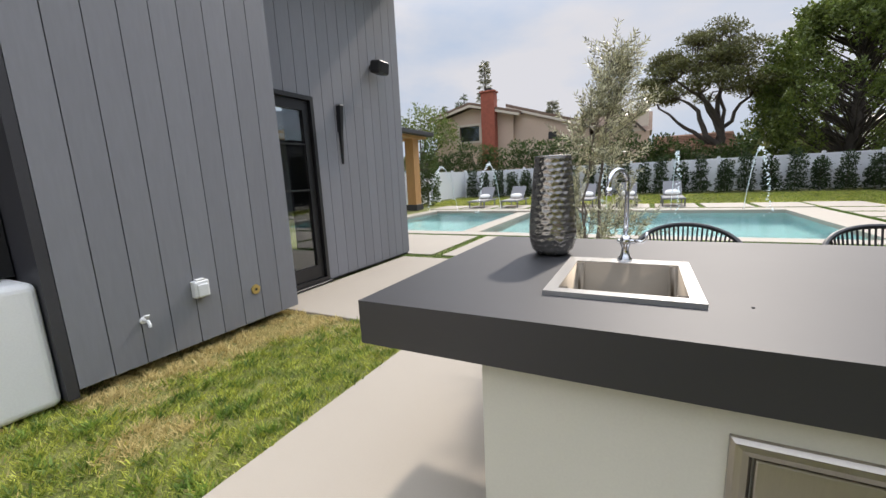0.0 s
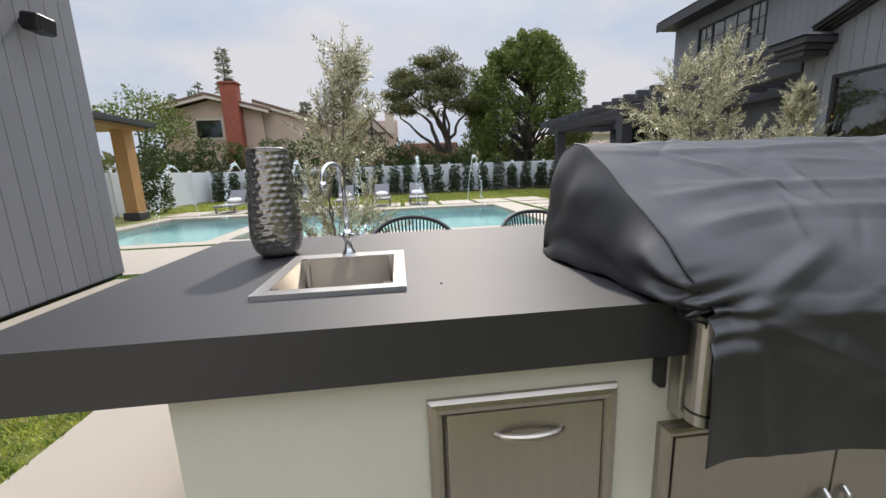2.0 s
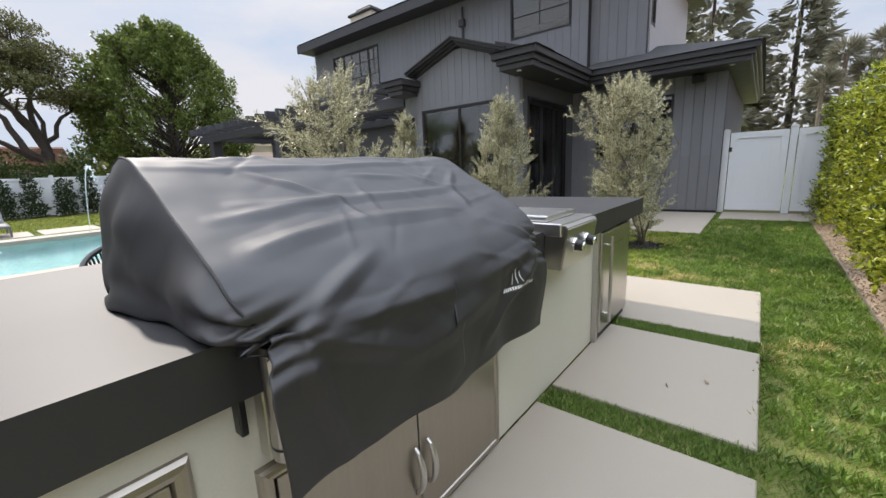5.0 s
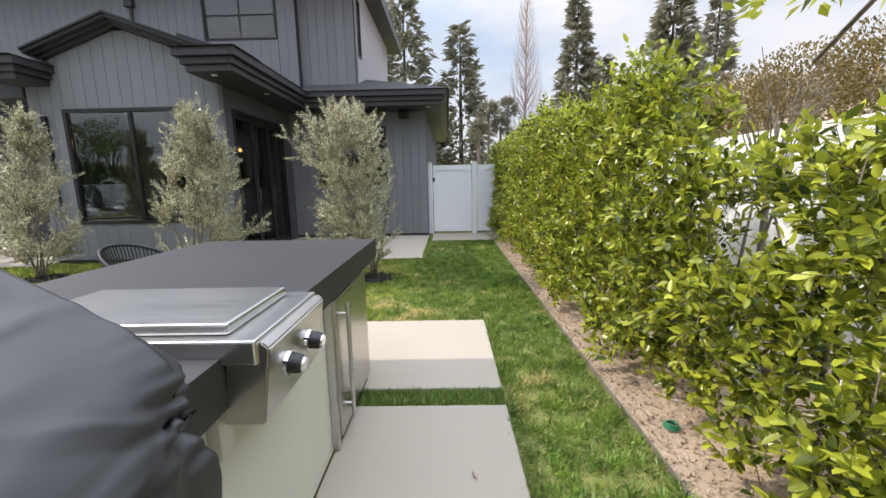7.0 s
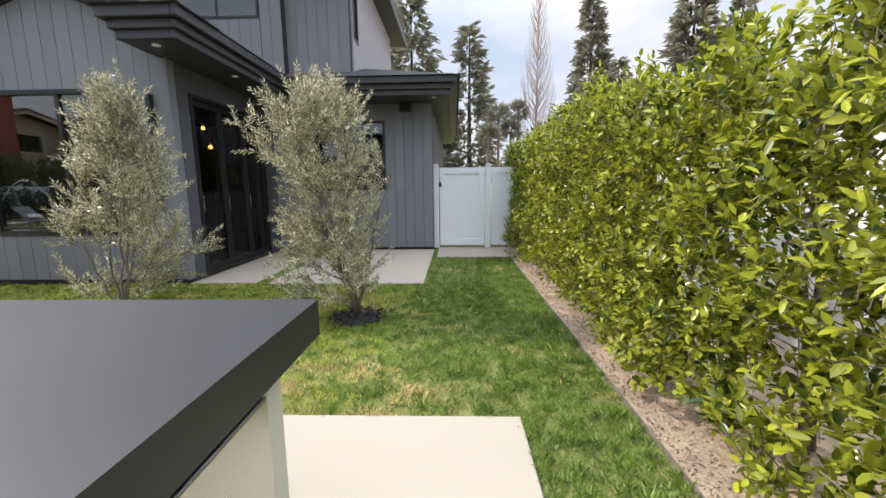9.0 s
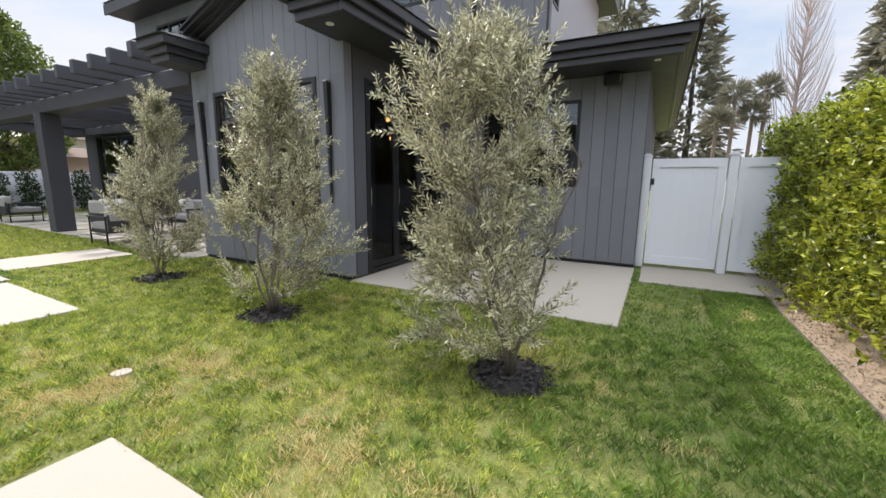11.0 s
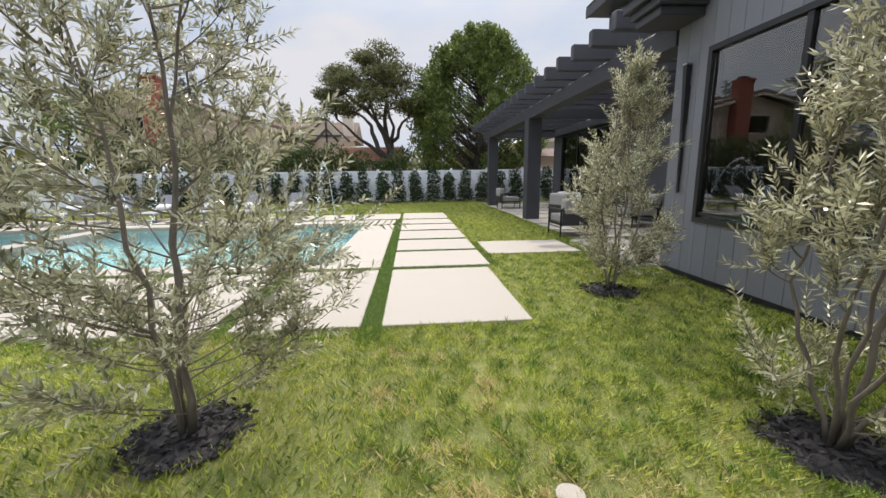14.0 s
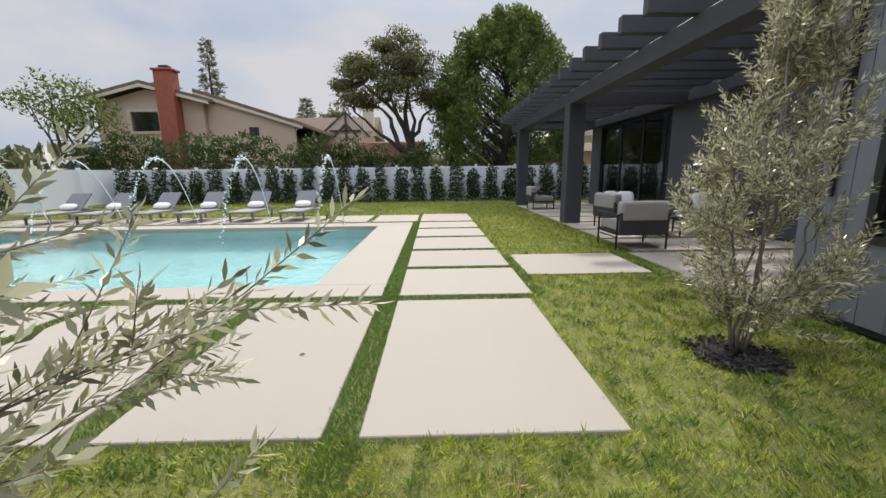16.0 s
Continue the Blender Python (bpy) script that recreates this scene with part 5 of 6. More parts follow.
    mr_.matrix_basis = pose(x, y, 0)
    return tree


olive(-0.28, 4.15, [(0, 0, 0, 0.2), (0.5, 0, 0, 0.5), (0.95, 0.0, 0, 0.55), (1.3, 0.05, 0, 0.25), (1.7, 0.12, 0, 0.3), (2.3, 0.15, 0, 0.06)], 11, 3, 58, 9, ((0.05, 0.0),), 0.015, 0.4)
olive(3.80, 4.60, [(0, 0, 0, 0.25), (0.5, 0, 0, 0.78), (1.2, 0, 0.03, 0.92), (1.9, 0, 0.05, 0.68), (2.4, 0.0, 0.05, 0.25)], 12, 3, 118, 8, ((0.0, 0.05), (0.35, -0.15), (-0.35, 0.15)), 0.016, 0.35)
olive(6.98, 4.18, [(0, 0, 0, 0.35), (0.35, 0.06, -0.08, 0.54), (0.8, 0.06, -0.12, 0.57), (1.5, 0.06, -0.16, 0.42), (1.95, 0.05, -0.16, 0.22), (2.3, 0, -0.08, 0.04)], 13, 6, 128, 10, ((0.0, 0.0), (0.0, -0.25)), 0.012, 0.25)
olive(6.95, 1.64, [(0, 0, 0, 0.15), (0.35, 0, 0.36, 0.62), (0.9, 0, 0.28, 0.5), (1.6, 0, 0.24, 0.5), (2.05, 0, 0.3, 0.4), (2.3, 0, 0.3, 0.25)], 14, 5, 130, 9, ((0.0, 0.65), (0.0, -0.28), (0.1, 0.3)), 0.014, 0.25)
olive(7.22, 6.80, [(0, 0, 0, 0.25), (0.4, 0.1, 0, 0.45), (1.3, 0.12, 0, 0.5), (1.85, 0.12, 0, 0.26), (2.36, 0.13, 0, 0.04)], 15, 6, 105, 10, ((0.0, 0.0),), 0.011, 0.28)


def oval_leaves(name, P, D, length, width, material, parent, rng):
    """One mesh of oval leaves, each folded along its midrib."""
    n = len(P)
    L, W = length * rng.uniform(0.65, 1.25, (n, 1)), width * rng.uniform(0.8, 1.2, (n, 1))
    D = unit(D)
    S = unit(np.cross(D, unit(rng.normal(size=(n, 3)) * 0.5 + np.array([0, 0, 1.0]))))
    N = np.cross(S, D)
    droop = N * L * rng.uniform(-0.18, 0.06, (n, 1))
    rows = [P, P + D * L * 0.32 + S * W * 0.48 + N * W * 0.16, P + D * L * 0.70 + S * W * 0.40 + N * W * 0.12 + droop * 0.5, P + D * L + droop,
            P + D * L * 0.70 - S * W * 0.40 + N * W * 0.12 + droop * 0.5, P + D * L * 0.32 - S * W * 0.48 + N * W * 0.16]
    V = np.stack(rows, axis=1).astype(np.float32)
    me = bpy.data.meshes.new(name)
    me.vertices.add(6 * n)
    me.vertices.foreach_set("co", V.reshape(-1))
    idx = (np.arange(n, dtype=np.int32)[:, None] * 6 + np.array([0, 1, 2, 3, 0, 3, 4, 5], dtype=np.int32)).reshape(-1)
    me.loops.add(8 * n)
    me.loops.foreach_set("vertex_index", idx)
    me.polygons.add(2 * n)
    me.polygons.foreach_set("loop_start", np.arange(0, 8 * n, 4, dtype=np.int32))
    me.polygons.foreach_set("loop_total", np.full(2 * n, 4, dtype=np.int32))
    me.update(calc_edges=True)
    me.materials.append(material)
    ob = link_mesh(name, me, parent)
    ob["kind"] = "stuff"
    return ob


def leafy(name, label, cat, boxes_, n, length, width, material, seed, group="", kind="", stems=(), flat=1.0):
    """A shrub: stems and leaves gathered towards the outside of lumps (cx, cy, cz, rx, ry, rz)."""
    rng = np.random.default_rng(seed)
    t = thing(name, label, cat, group=group, kind=kind)
    vol = np.array([b_[3] * b_[4] * b_[5] for b_ in boxes_])
    pick = rng.choice(len(boxes_), n, p=vol / vol.sum())
    B = np.array(boxes_)[pick]
    u = rand_unit(rng, n) * (rng.uniform(0.15, 1, (n, 1)) ** 0.45)
    P = B[:, :3] + u * B[:, 3:6]
    keep = P[:, 2] > 0.03
    D = u + 0.8 * rand_unit(rng, n) + np.array([0, 0, 0.5])
    c_ = quads("crown", leaf_quads(P[keep], D[keep], length, width, rng), material, t)
    c_["kind"] = "stuff"
    if stems:
        w = bmesh.new()
        for a, b, r_ in stems:
            mid = (Vector(a) + Vector(b)) / 2 + Vector(rng.normal(0, 0.03, 3))
            tube(w, [a, mid, b], [r_, r_ * 0.8, r_ * 0.4], 6)
        part("stem", w, BARK, t)
    return t


# tall hedge along the side path: stems and sprigs of glossy leaves, open near the wall's gaps
HEDGE_X = (0.0, 3.3, 3.7, 3.95, 4.15, 4.42, 4.62, 4.85, 5.1, 5.5, 6.0, 7.2, 8.6, 10.3, 14.0)
HEDGE_Z = (1.35, 1.40, 1.45, 1.70, 1.95, 2.22, 2.05, 1.68, 2.10, 1.92, 2.02, 2.28, 2.24, 2.2, 2.2)


def hedge_shrub(cx, seed):
    rng = np.random.default_rng(seed)
    t = thing("hedge_shrub", "bright green glossy-leaved hedge shrub by the wall", "hedge", group="hedge along the side wall")
    h = float(np.interp(cx, HEDGE_X, HEDGE_Z))
    w = bmesh.new()
    for k in range(3):
        bx_ = cx + rng.uniform(-0.12, 0.12)
        pts = [(bx_, -1.12 + rng.uniform(-0.1, 0.1), 0), (bx_ + rng.normal(0, 0.05), -1.1 + rng.normal(0, 0.05), 0.5 * h), (bx_ + rng.normal(0, 0.14), -1.1 + rng.normal(0, 0.1), h * rng.uniform(0.8, 0.98))]
        part("stem", tube(bmesh.new(), pts, [0.017, 0.012, 0.005], 6), BARK, t, smooth=True)
    n = int(rng.uniform(0.95, 1.05) * (560 if cx < 4.2 else 560 if cx < 5.6 else 520) * h / 2)
    X = rng.normal(cx, 0.27, n)
    top = np.interp(X, HEDGE_X, HEDGE_Z) + 0.06 * rng.normal(size=n)
    Z = 0.10 + (top - 0.10) * rng.uniform(0, 1, n) ** 0.9
    depth = np.abs(rng.normal(0, 0.24, n))
    front = np.array([-0.60 + 0.16 * noise.noise((2.2 * a, 0.0, 2.2 * b)) + 0.09 * noise.noise((6 * a, 3.0, 6 * b)) for a, b in zip(X, Z)]) - 0.16 * (Z / h) ** 2 + 0.05 * np.exp(-((Z - 0.1) / 0.25) ** 2)
    gap = np.array([noise.noise((2.6 * a, 7.0, 2.6 * b)) for a, b in zip(X, Z)])
    ok = gap < np.where((X < 5.2) & (Z > 0.9), 0.38, 0.6)
    B = np.stack([X, np.maximum(front - depth, -1.75), Z], 1)[ok]
    n = len(B)
    ax = unit(rng.normal(size=(n, 3)) * 0.5 + np.array([0, 0.35, 0.75]))
    L = rng.uniform(0.08, 0.19, (n, 1))
    E_ = B + ax * L
    for b0, e0 in zip(B[::2], E_[::2]):
        tube(w, [Vector(b0 - 0.5 * (e0 - b0)), Vector(e0)], [0.003, 0.0015], 3, False)
    P, D = [E_], [ax]
    for k in range(9):
        f = 0.05 + 0.1 * k
        a = 2.4 * k + rng.uniform(0, 6.28, (n, 1))
        s1 = unit(np.cross(ax, np.array([0.3, 0.2, 1.0])))
        s2 = np.cross(ax, s1)
        P.append(B + ax * L * f)
        D.append(ax * 0.55 + (np.cos(a) * s1 + np.sin(a) * s2) * 0.85)
    oval_leaves("crown", np.concatenate(P), np.concatenate(D), 0.062, 0.029, HEDGE, t, rng)
    part("twig", w, BARK, t)["kind"] = "stuff"
    return t


for i in range(23):
    hedge_shrub(0.1 + 0.58 * i, 100 + i)
# branch that reaches over the path's edge
leafy("overhanging_branch", "leafy green branch hanging over the hedge", "branch", [(3.1, -1.0, 2.15, 0.35, 0.3, 0.16), (3.5, -1.15, 2.3, 0.4, 0.3, 0.2), (2.7, -0.95, 2.05, 0.25, 0.2, 0.12)], 260, 0.085, 0.042, HEDGE, 77, "", "", [((3.6, -1.3, 1.9), (2.6, -0.9, 2.1), 0.012)])
# bare shrub at the wall
bare = bmesh.new()
rng1 = np.random.default_rng(8)
for k in range(26):
    a = rng1.uniform(0, 2 * math.pi)
    p0 = Vector((4.3, -1.7, 1.35))
    d = Vector((0.28 * math.cos(a), 0.28 * math.sin(a), rng1.uniform(0.45, 0.8)))
    tube(bare, [p0 - Vector((0, 0, 0.2)), p0 + d * 0.5 + Vector(rng1.normal(0, 0.03, 3)), p0 + d], [0.007, 0.004, 0.002], 4)
tube(bare, [(4.3, -1.7, 0), (4.3, -1.7, 1.4)], [0.03, 0.02], 7)
tagged(part("bare_shrub", bare, BARK), "bare twiggy shrub beside the white wall", "shrub")
# dry clipped hedge above the wall
rh = [(x_, -4.2 + 0.3 * math.sin(x_), 1.75 + 0.07 * (14 - x_) * (x_ < 14), 0.9, 0.8, 0.75) for x_ in np.arange(0.5, 24, 0.9)]
leafy("upper_hedge", "dry rust-tinged clipped hedge above the wall", "hedge", [tuple(map(float, b_)) for b_ in rh], 150000, 0.05, 0.026, RUSTY, 55, "", "stuff")

# dark shrubs in front of the back fence
rng2 = np.random.default_rng(21)
for i in range(27):
    cx = -9.4 + 0.86 * i + float(rng2.uniform(-0.06, 0.06))
    h = float(rng2.uniform(1.35, 1.75))
    lumps = [(cx + float(rng2.uniform(-0.07, 0.07)), 22.95, 0.15 + (h - 0.25) * k / 6, float(rng2.uniform(0.32, 0.45)) * (1 - 0.05 * k), 0.28, 0.2) for k in range(7)]
    leafy("fence_shrub", "dark evergreen shrub in front of the white fence", "shrub", lumps, 1200, 0.11, 0.055, SHRUB, 300 + i, "shrubs along the back fence", "", [((cx, 22.95, 0), (cx, 22.95, h * 0.8), 0.02)])
# hedge trees behind the fence
rng3 = np.random.default_rng(31)
for i in range(17):
    cx = -12.5 + 1.05 * i + float(rng3.uniform(-0.2, 0.2))
    h = float(rng3.uniform(2.7, 3.4)) if cx < 1.5 else float(rng3.uniform(2.2, 2.8))
    lumps = [(cx + float(rng3.uniform(-0.2, 0.2)), 24.6, 0.5 + (h - 0.9) * k / 4, float(rng3.uniform(0.5, 0.75)), 0.6, 0.5) for k in range(5)]
    leafy("screen_tree", "green screening shrub behind the fence", "shrub", lumps, 1500, 0.16, 0.08, CYPRESS, 400 + i, "screening shrubs behind the fence", "", [((cx, 24.6, 0), (cx, 24.6, h * 0.7), 0.04)])
leafy("cabana_shrub", "leafy green shrub beside the cabana", "shrub", [(-9.2, 17.2, 0.5, 0.5, 0.5, 0.5), (-9.3, 17.3, 1.1, 0.6, 0.5, 0.6), (-9.3, 17.2, 1.9, 0.5, 0.5, 0.6), (-9.2, 17.2, 2.5, 0.35, 0.35, 0.5)], 2600, 0.12, 0.06, CYPRESS, 444, "", "", [((-9.3, 17.2, 0), (-9.3, 17.2, 2), 0.04)])


def grow(w, rng, p, d, L, r, depth, tips, spread=0.6, up=0.15, nseg=4):
    """A branching limb: tapered tubes, the ends gathered in tips."""
    pts, rad = [p], [r]
    q = Vector(p)
    dd = Vector(d)
    for i in range(nseg):
        dd = (dd + Vector(rng.normal(0, 0.13, 3)) + Vector((0, 0, up * 0.3))).normalized()
        q = q + dd * (L / nseg)
        pts.append(q.copy())
        rad.append(r * (1 - 0.45 * (i + 1) / nseg))
    tube(w, pts, rad, 7 if r > 0.06 else 5, False)
    if depth == 0:
        tips.append(q.copy())
        return
    for k in range(3 if depth > 1 else 4):
        sd = (dd + spread * Vector(rng.normal(0, 1, 3)) + Vector((0, 0, up))).normalized()
        grow(w, rng, pts[-1] if k < 2 else pts[-2], sd, L * rng.uniform(0.6, 0.85), rad[-1] * 0.72, depth - 1, tips, spread, up, nseg)


def big_tree(name, label, x, y, first, seed, material, bark, clump, per, leaf, depth=3, spread=0.6, up=0.15):
    rng = np.random.default_rng(seed)
    t = thing(name, label, "tree")
    w, tips = bmesh.new(), []
    for d, L, r, p in first:
        grow(w, rng, Vector(p), Vector(d).normalized(), L, r, depth, tips, spread, up)
    T = np.array([list(v_) for v_ in tips])
    C = np.repeat(T, per, axis=0)
    n = len(C)
    P = C + rand_unit(rng, n) * (rng.uniform(0.1, 1, (n, 1)) ** 0.5) * np.array(clump)
    D = rand_unit(rng, n) + np.array([0, 0, 0.4])
    part("trunk", w, bark, t, smooth=True)
    c_ = quads("crown", leaf_quads(P, D, leaf, leaf * 0.5, rng), material, t)
    c_["kind"] = "stuff"
    t.matrix_basis = pose(x, y, 0)
    return t


def oak_tree(x, y, seed):
    """An open-crowned oak: leaning trunk, crooked limbs, flat clumps of leaves on a dome with gaps."""
    rng = np.random.default_rng(seed)
    t = thing("oak_tree", "spreading oak with dark open branches behind the fence", "tree")
    w = bmesh.new()
    tube(w, [(1.3, 0, 0), (1.2, 0, 1.2), (0.8, 0, 2.3)], [0.36, 0.3, 0.27], 9)
    limbs = []
    for k, (ex, ey, ez) in enumerate(((-2.3, 0.3, 4.6), (-1.2, -0.7, 5.9), (-0.1, 0.5, 6.7), (1.1, -0.4, 6.4), (2.0, 0.4, 5.4), (-1.6, 0.9, 5.2), (0.5, 1.2, 6.0))):
        p0, p1 = np.array([0.85, 0, 2.1 + 0.1 * (k % 3)]), np.array([ex, ey, ez])
        pts = [p0 + (p1 - p0) * q + np.array([0.35 * math.sin(3 * q + k), 0.2 * math.sin(4 * q + 2 * k), 0.55 * math.sin(math.pi * q) * (1 if k % 2 else -0.3)]) * (q > 0) + rng.normal(0, 0.06, 3) * (q > 0) for q in np.linspace(0, 1, 9)]
        tube(w, [Vector(p) for p in pts], [0.17 * (1 - 0.72 * q) for q in np.linspace(0, 1, 9)], 7, False)
        limbs += pts[3:]
    A = np.array(limbs)
    C = []
    for k in range(104):
        a, e = rng.uniform(0, 2 * math.pi), math.asin(rng.uniform(0.02, 1.0))
        r = rng.uniform(0.8, 1.02)
        c = np.array([-0.1 + 2.95 * r * math.cos(e) * math.cos(a), 2.4 * r * math.cos(e) * math.sin(a), 4.9 + 3.75 * r * math.sin(e)])
        if noise.noise((c[0] * 0.7, c[1] * 0.7, c[2] * 0.7)) > 0.22:
            continue
        C.append(c)
        p0 = A[int(np.argmin(np.linalg.norm(A - c, axis=1)))]
        m1 = p0 + (c - p0) * 0.4 + rng.normal(0, 0.12, 3)
        m2 = p0 + (c - p0) * 0.75 + rng.normal(0, 0.12, 3) + np.array([0, 0, 0.1])
        tube(w, [Vector(p0), Vector(m1), Vector(m2), Vector(c)], [0.055, 0.04, 0.028, 0.012], 5, False)
        for _ in range(4):
            tube(w, [Vector(m2), Vector(c + rng.normal(0, 0.4, 3) * np.array([1, 1, 0.5]))], [0.02, 0.007], 4, False)
    C = np.repeat(np.array(C), 250, axis=0)
    n = len(C)
    P = C + rand_unit(rng, n) * (rng.uniform(0.05, 1, (n, 1)) ** 0.5) * np.array([0.75, 0.75, 0.30])
    part("trunk", w, BARK_DARK, t, smooth=True)
    quads("crown", leaf_quads(P, rand_unit(rng, n) + np.array([0, 0, 0.4]), 0.15, 0.075, rng), OAK, t)["kind"] = "stuff"
    t.matrix_basis = pose(x, y, 0)


def dense_tree(x, y, seed):
    """A dense rounded cone of upright leafy boughs with a ragged edge."""
    rng = np.random.default_rng(seed)
    t = thing("broad_green_tree", "dense dark green tree with sunlit top", "tree")
    w = bmesh.new()
    tube(w, [(0, 0, 0), (0.1, 0, 3), (0, 0, 8)], [0.4, 0.28, 0.04], 8)
    P, D = [], []
    zz, rr = (0.9, 1.8, 3.2, 5.0, 6.8, 8.2, 9.0), (3.0, 3.7, 3.9, 3.7, 2.9, 1.7, 0.6)
    for k in range(330):
        z = 0.9 + 8.0 * rng.uniform(0, 1) ** 0.9
        r = float(np.interp(z, zz, rr)) * rng.uniform(0.55, 1.0) ** 0.6 * (1 + 0.3 * noise.noise((z * 0.8, k * 0.37, 1.0)))
        a = rng.uniform(0, 2 * math.pi)
        c = np.array([r * math.cos(a), r * math.sin(a), z])
        ax = unit(np.array([0.45 * math.cos(a), 0.45 * math.sin(a), 0.9]) + rng.normal(0, 0.15, 3))
        p0 = np.array([0.05, 0, max(0.8, z - 0.8 * r)])
        tube(w, [Vector(p0), Vector((p0 + c) / 2 - np.array([0, 0, 0.1])), Vector(c)], [0.05, 0.03, 0.012], 4, False)
        m = 150
        s_ = rng.uniform(-0.5, 1, (m, 1))
        P.append(c + ax * 0.75 * s_ + rand_unit(rng, m) * 0.42 * (1 - 0.55 * np.abs(s_)))
        D.append(ax * 0.6 + rand_unit(rng, m) * 0.8)
    P, D = np.concatenate(P), np.concatenate(D)
    part("trunk", w, BARK_DARK, t, smooth=True)
    quads("crown", leaf_quads(P, D, 0.20, 0.10, rng), GREEN_TREE, t)["kind"] = "stuff"
    t.matrix_basis = pose(x, y, 0)


oak_tree(2.95, 27.0, 71)
dense_tree(9.1, 26.9, 72)
big_tree("side_tree", "leafy green tree behind the cabana", -14.5, 26, [((0, 0, 1), 2.6, 0.2, (0, 0, 0)), ((0.4, 0, 0.8), 1.8, 0.14, (0, 0, 1.5))], 73, GREEN_TREE, BARK_DARK, (0.9, 0.9, 0.7), 90, 0.22, 2, 0.6, 0.1)
big_tree("far_green_tree", "rounded green tree among far roofs", -5, 46, [((0, 0, 1), 3.2, 0.2, (0, 0, 0)), ((0.3, 0, 0.9), 2.4, 0.14, (0, 0, 2))], 74, OAK, BARK_DARK, (1.2, 1.2, 0.9), 90, 0.35, 2, 0.6, 0.1)


def conifer(x, y, h, r, seed, n=3000, material=HAZY_FOLIAGE, gap=0.0, label="tall haze-paled conifer beyond the garden"):
    rng = np.random.default_rng(seed)
    t = thing("conifer", label, "tree", group="far conifers")
    w = bmesh.new()
    tube(w, [(0, 0, 0), (0.1, 0, h * 0.5), (0, 0, h)], [0.3, 0.18, 0.03], 7)
    P, D = [], []
    layers = 34
    for k in range(layers):
        f = (k + rng.uniform(0, 0.8)) / layers
        z = h * (0.16 + 0.84 * f)
        rad = r * (1 - f) ** 0.8 * rng.uniform(0.65, 1.1) + 0.12
        for b_ in range(9):
            a = rng.uniform(0, 2 * math.pi)
            m = max(4, int(n / layers / 9 * (0.4 + rad / r)))
            s_ = rng.uniform(0.15, 1, m) ** 0.7
            q = np.stack([np.cos(a) * rad * s_, np.sin(a) * rad * s_, z - 0.18 * rad * s_ + 0.1 * rad * s_ ** 2], 1) + rng.normal(0, 0.12 * (0.5 + rad / 3), (m, 3)) * np.array([1, 1, 0.6])
            P.append(q)
            D.append(np.array([math.cos(a), math.sin(a), -0.1]) + 0.6 * rand_unit(rng, m))
    part("trunk", w, BARK_DARK, t)
    c_ = quads("crown", leaf_quads(np.concatenate(P), np.concatenate(D), 0.8 * r / 3, 0.26 * r / 3, rng), material, t)
    c_["kind"] = "stuff"
    t.matrix_basis = pose(x, y, 0)
    return t


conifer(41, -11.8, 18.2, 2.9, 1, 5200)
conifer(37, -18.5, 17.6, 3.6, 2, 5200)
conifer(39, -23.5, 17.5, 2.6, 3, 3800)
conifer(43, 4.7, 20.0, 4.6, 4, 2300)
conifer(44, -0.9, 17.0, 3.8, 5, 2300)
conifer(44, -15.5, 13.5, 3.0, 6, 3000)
conifer(-17.0, 46, 14.5, 1.9, 7, 2600, HAZY_FOLIAGE)
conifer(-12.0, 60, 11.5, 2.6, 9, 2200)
for k, (x_, y_) in enumerate(((-17.5, 36), (-16.4, 37), (-15.6, 36.5), (-14.8, 37))):
    conifer(x_, y_, 8.2 + 0.5 * (k % 3), 0.75, 40 + k, 900, CYPRESS, 0, "slim dark cypress behind the roofs")
# bare poplar and palms far off
pop, trunk_p, rngp = bmesh.new(), bmesh.new(), np.random.default_rng(3)
tube(trunk_p, [(0, 0, 0), (0, 0, 20)], [0.2, 0.02], 6)
for k in range(260):
    z = rngp.uniform(2, 18.5)
    a = rngp.uniform(0, 2 * math.pi)
    L = (20 - z) * 0.13 + 0.5
    tube(pop, [(0, 0, z), (0.5 * L * math.cos(a), 0.5 * L * math.sin(a), z + 0.8 * L), (0.75 * L * math.cos(a), 0.75 * L * math.sin(a), z + 2.0 * L)], [0.03, 0.018, 0.006], 4, False)
pop_ob = thing("bare_poplar", "tall bare poplar far beyond the fence", "tree")
part("trunk", trunk_p, POPLAR, pop_ob)
twig_p = part("crown", pop, POPLAR, pop_ob)
twig_p["kind"] = "stuff"
pop_ob.matrix_basis = pose(43, -7.4, 0)


def palm(x, y, h, seed):
    rng = np.random.default_rng(seed)
    t = thing("palm_tree", "slender fan palm beyond the side fence", "tree", group="far palms")
    w = bmesh.new()
    tube(w, [(0, 0, 0), (0.15, 0, h * 0.5), (0.1, 0, h)], [0.16, 0.12, 0.12], 7)
    part("trunk", w, BARK, t)
    V = []
    for k in range(60):
        a, e = rng.uniform(0, 2 * math.pi), rng.uniform(-0.6, 1.3)
        d = np.array([math.cos(a) * math.cos(e), math.sin(a) * math.cos(e), math.sin(e)])
        base = np.array([0.1, 0, h])
        m = 16
        P = np.repeat((base + d * 0.45)[None], m, 0)
        D = d + 0.55 * rand_unit(rng, m)
        V.append(leaf_quads(P, D, 0.75, 0.06, rng))
        V.append(leaf_quads(base[None], d[None], 0.5, 0.03, rng))
    c_ = quads("crown", np.concatenate(V), HAZY_FOLIAGE, t)
    c_["kind"] = "stuff"
    t.matrix_basis = pose(x, y, 0)


for k, (x_, y_, h_) in enumerate(((38, -3.2, 7.4), (39, -4.4, 6.2), (37, -2.2, 5.6), (40, -5.2, 8.0))):
    palm(x_, y_, h_, 60 + k)
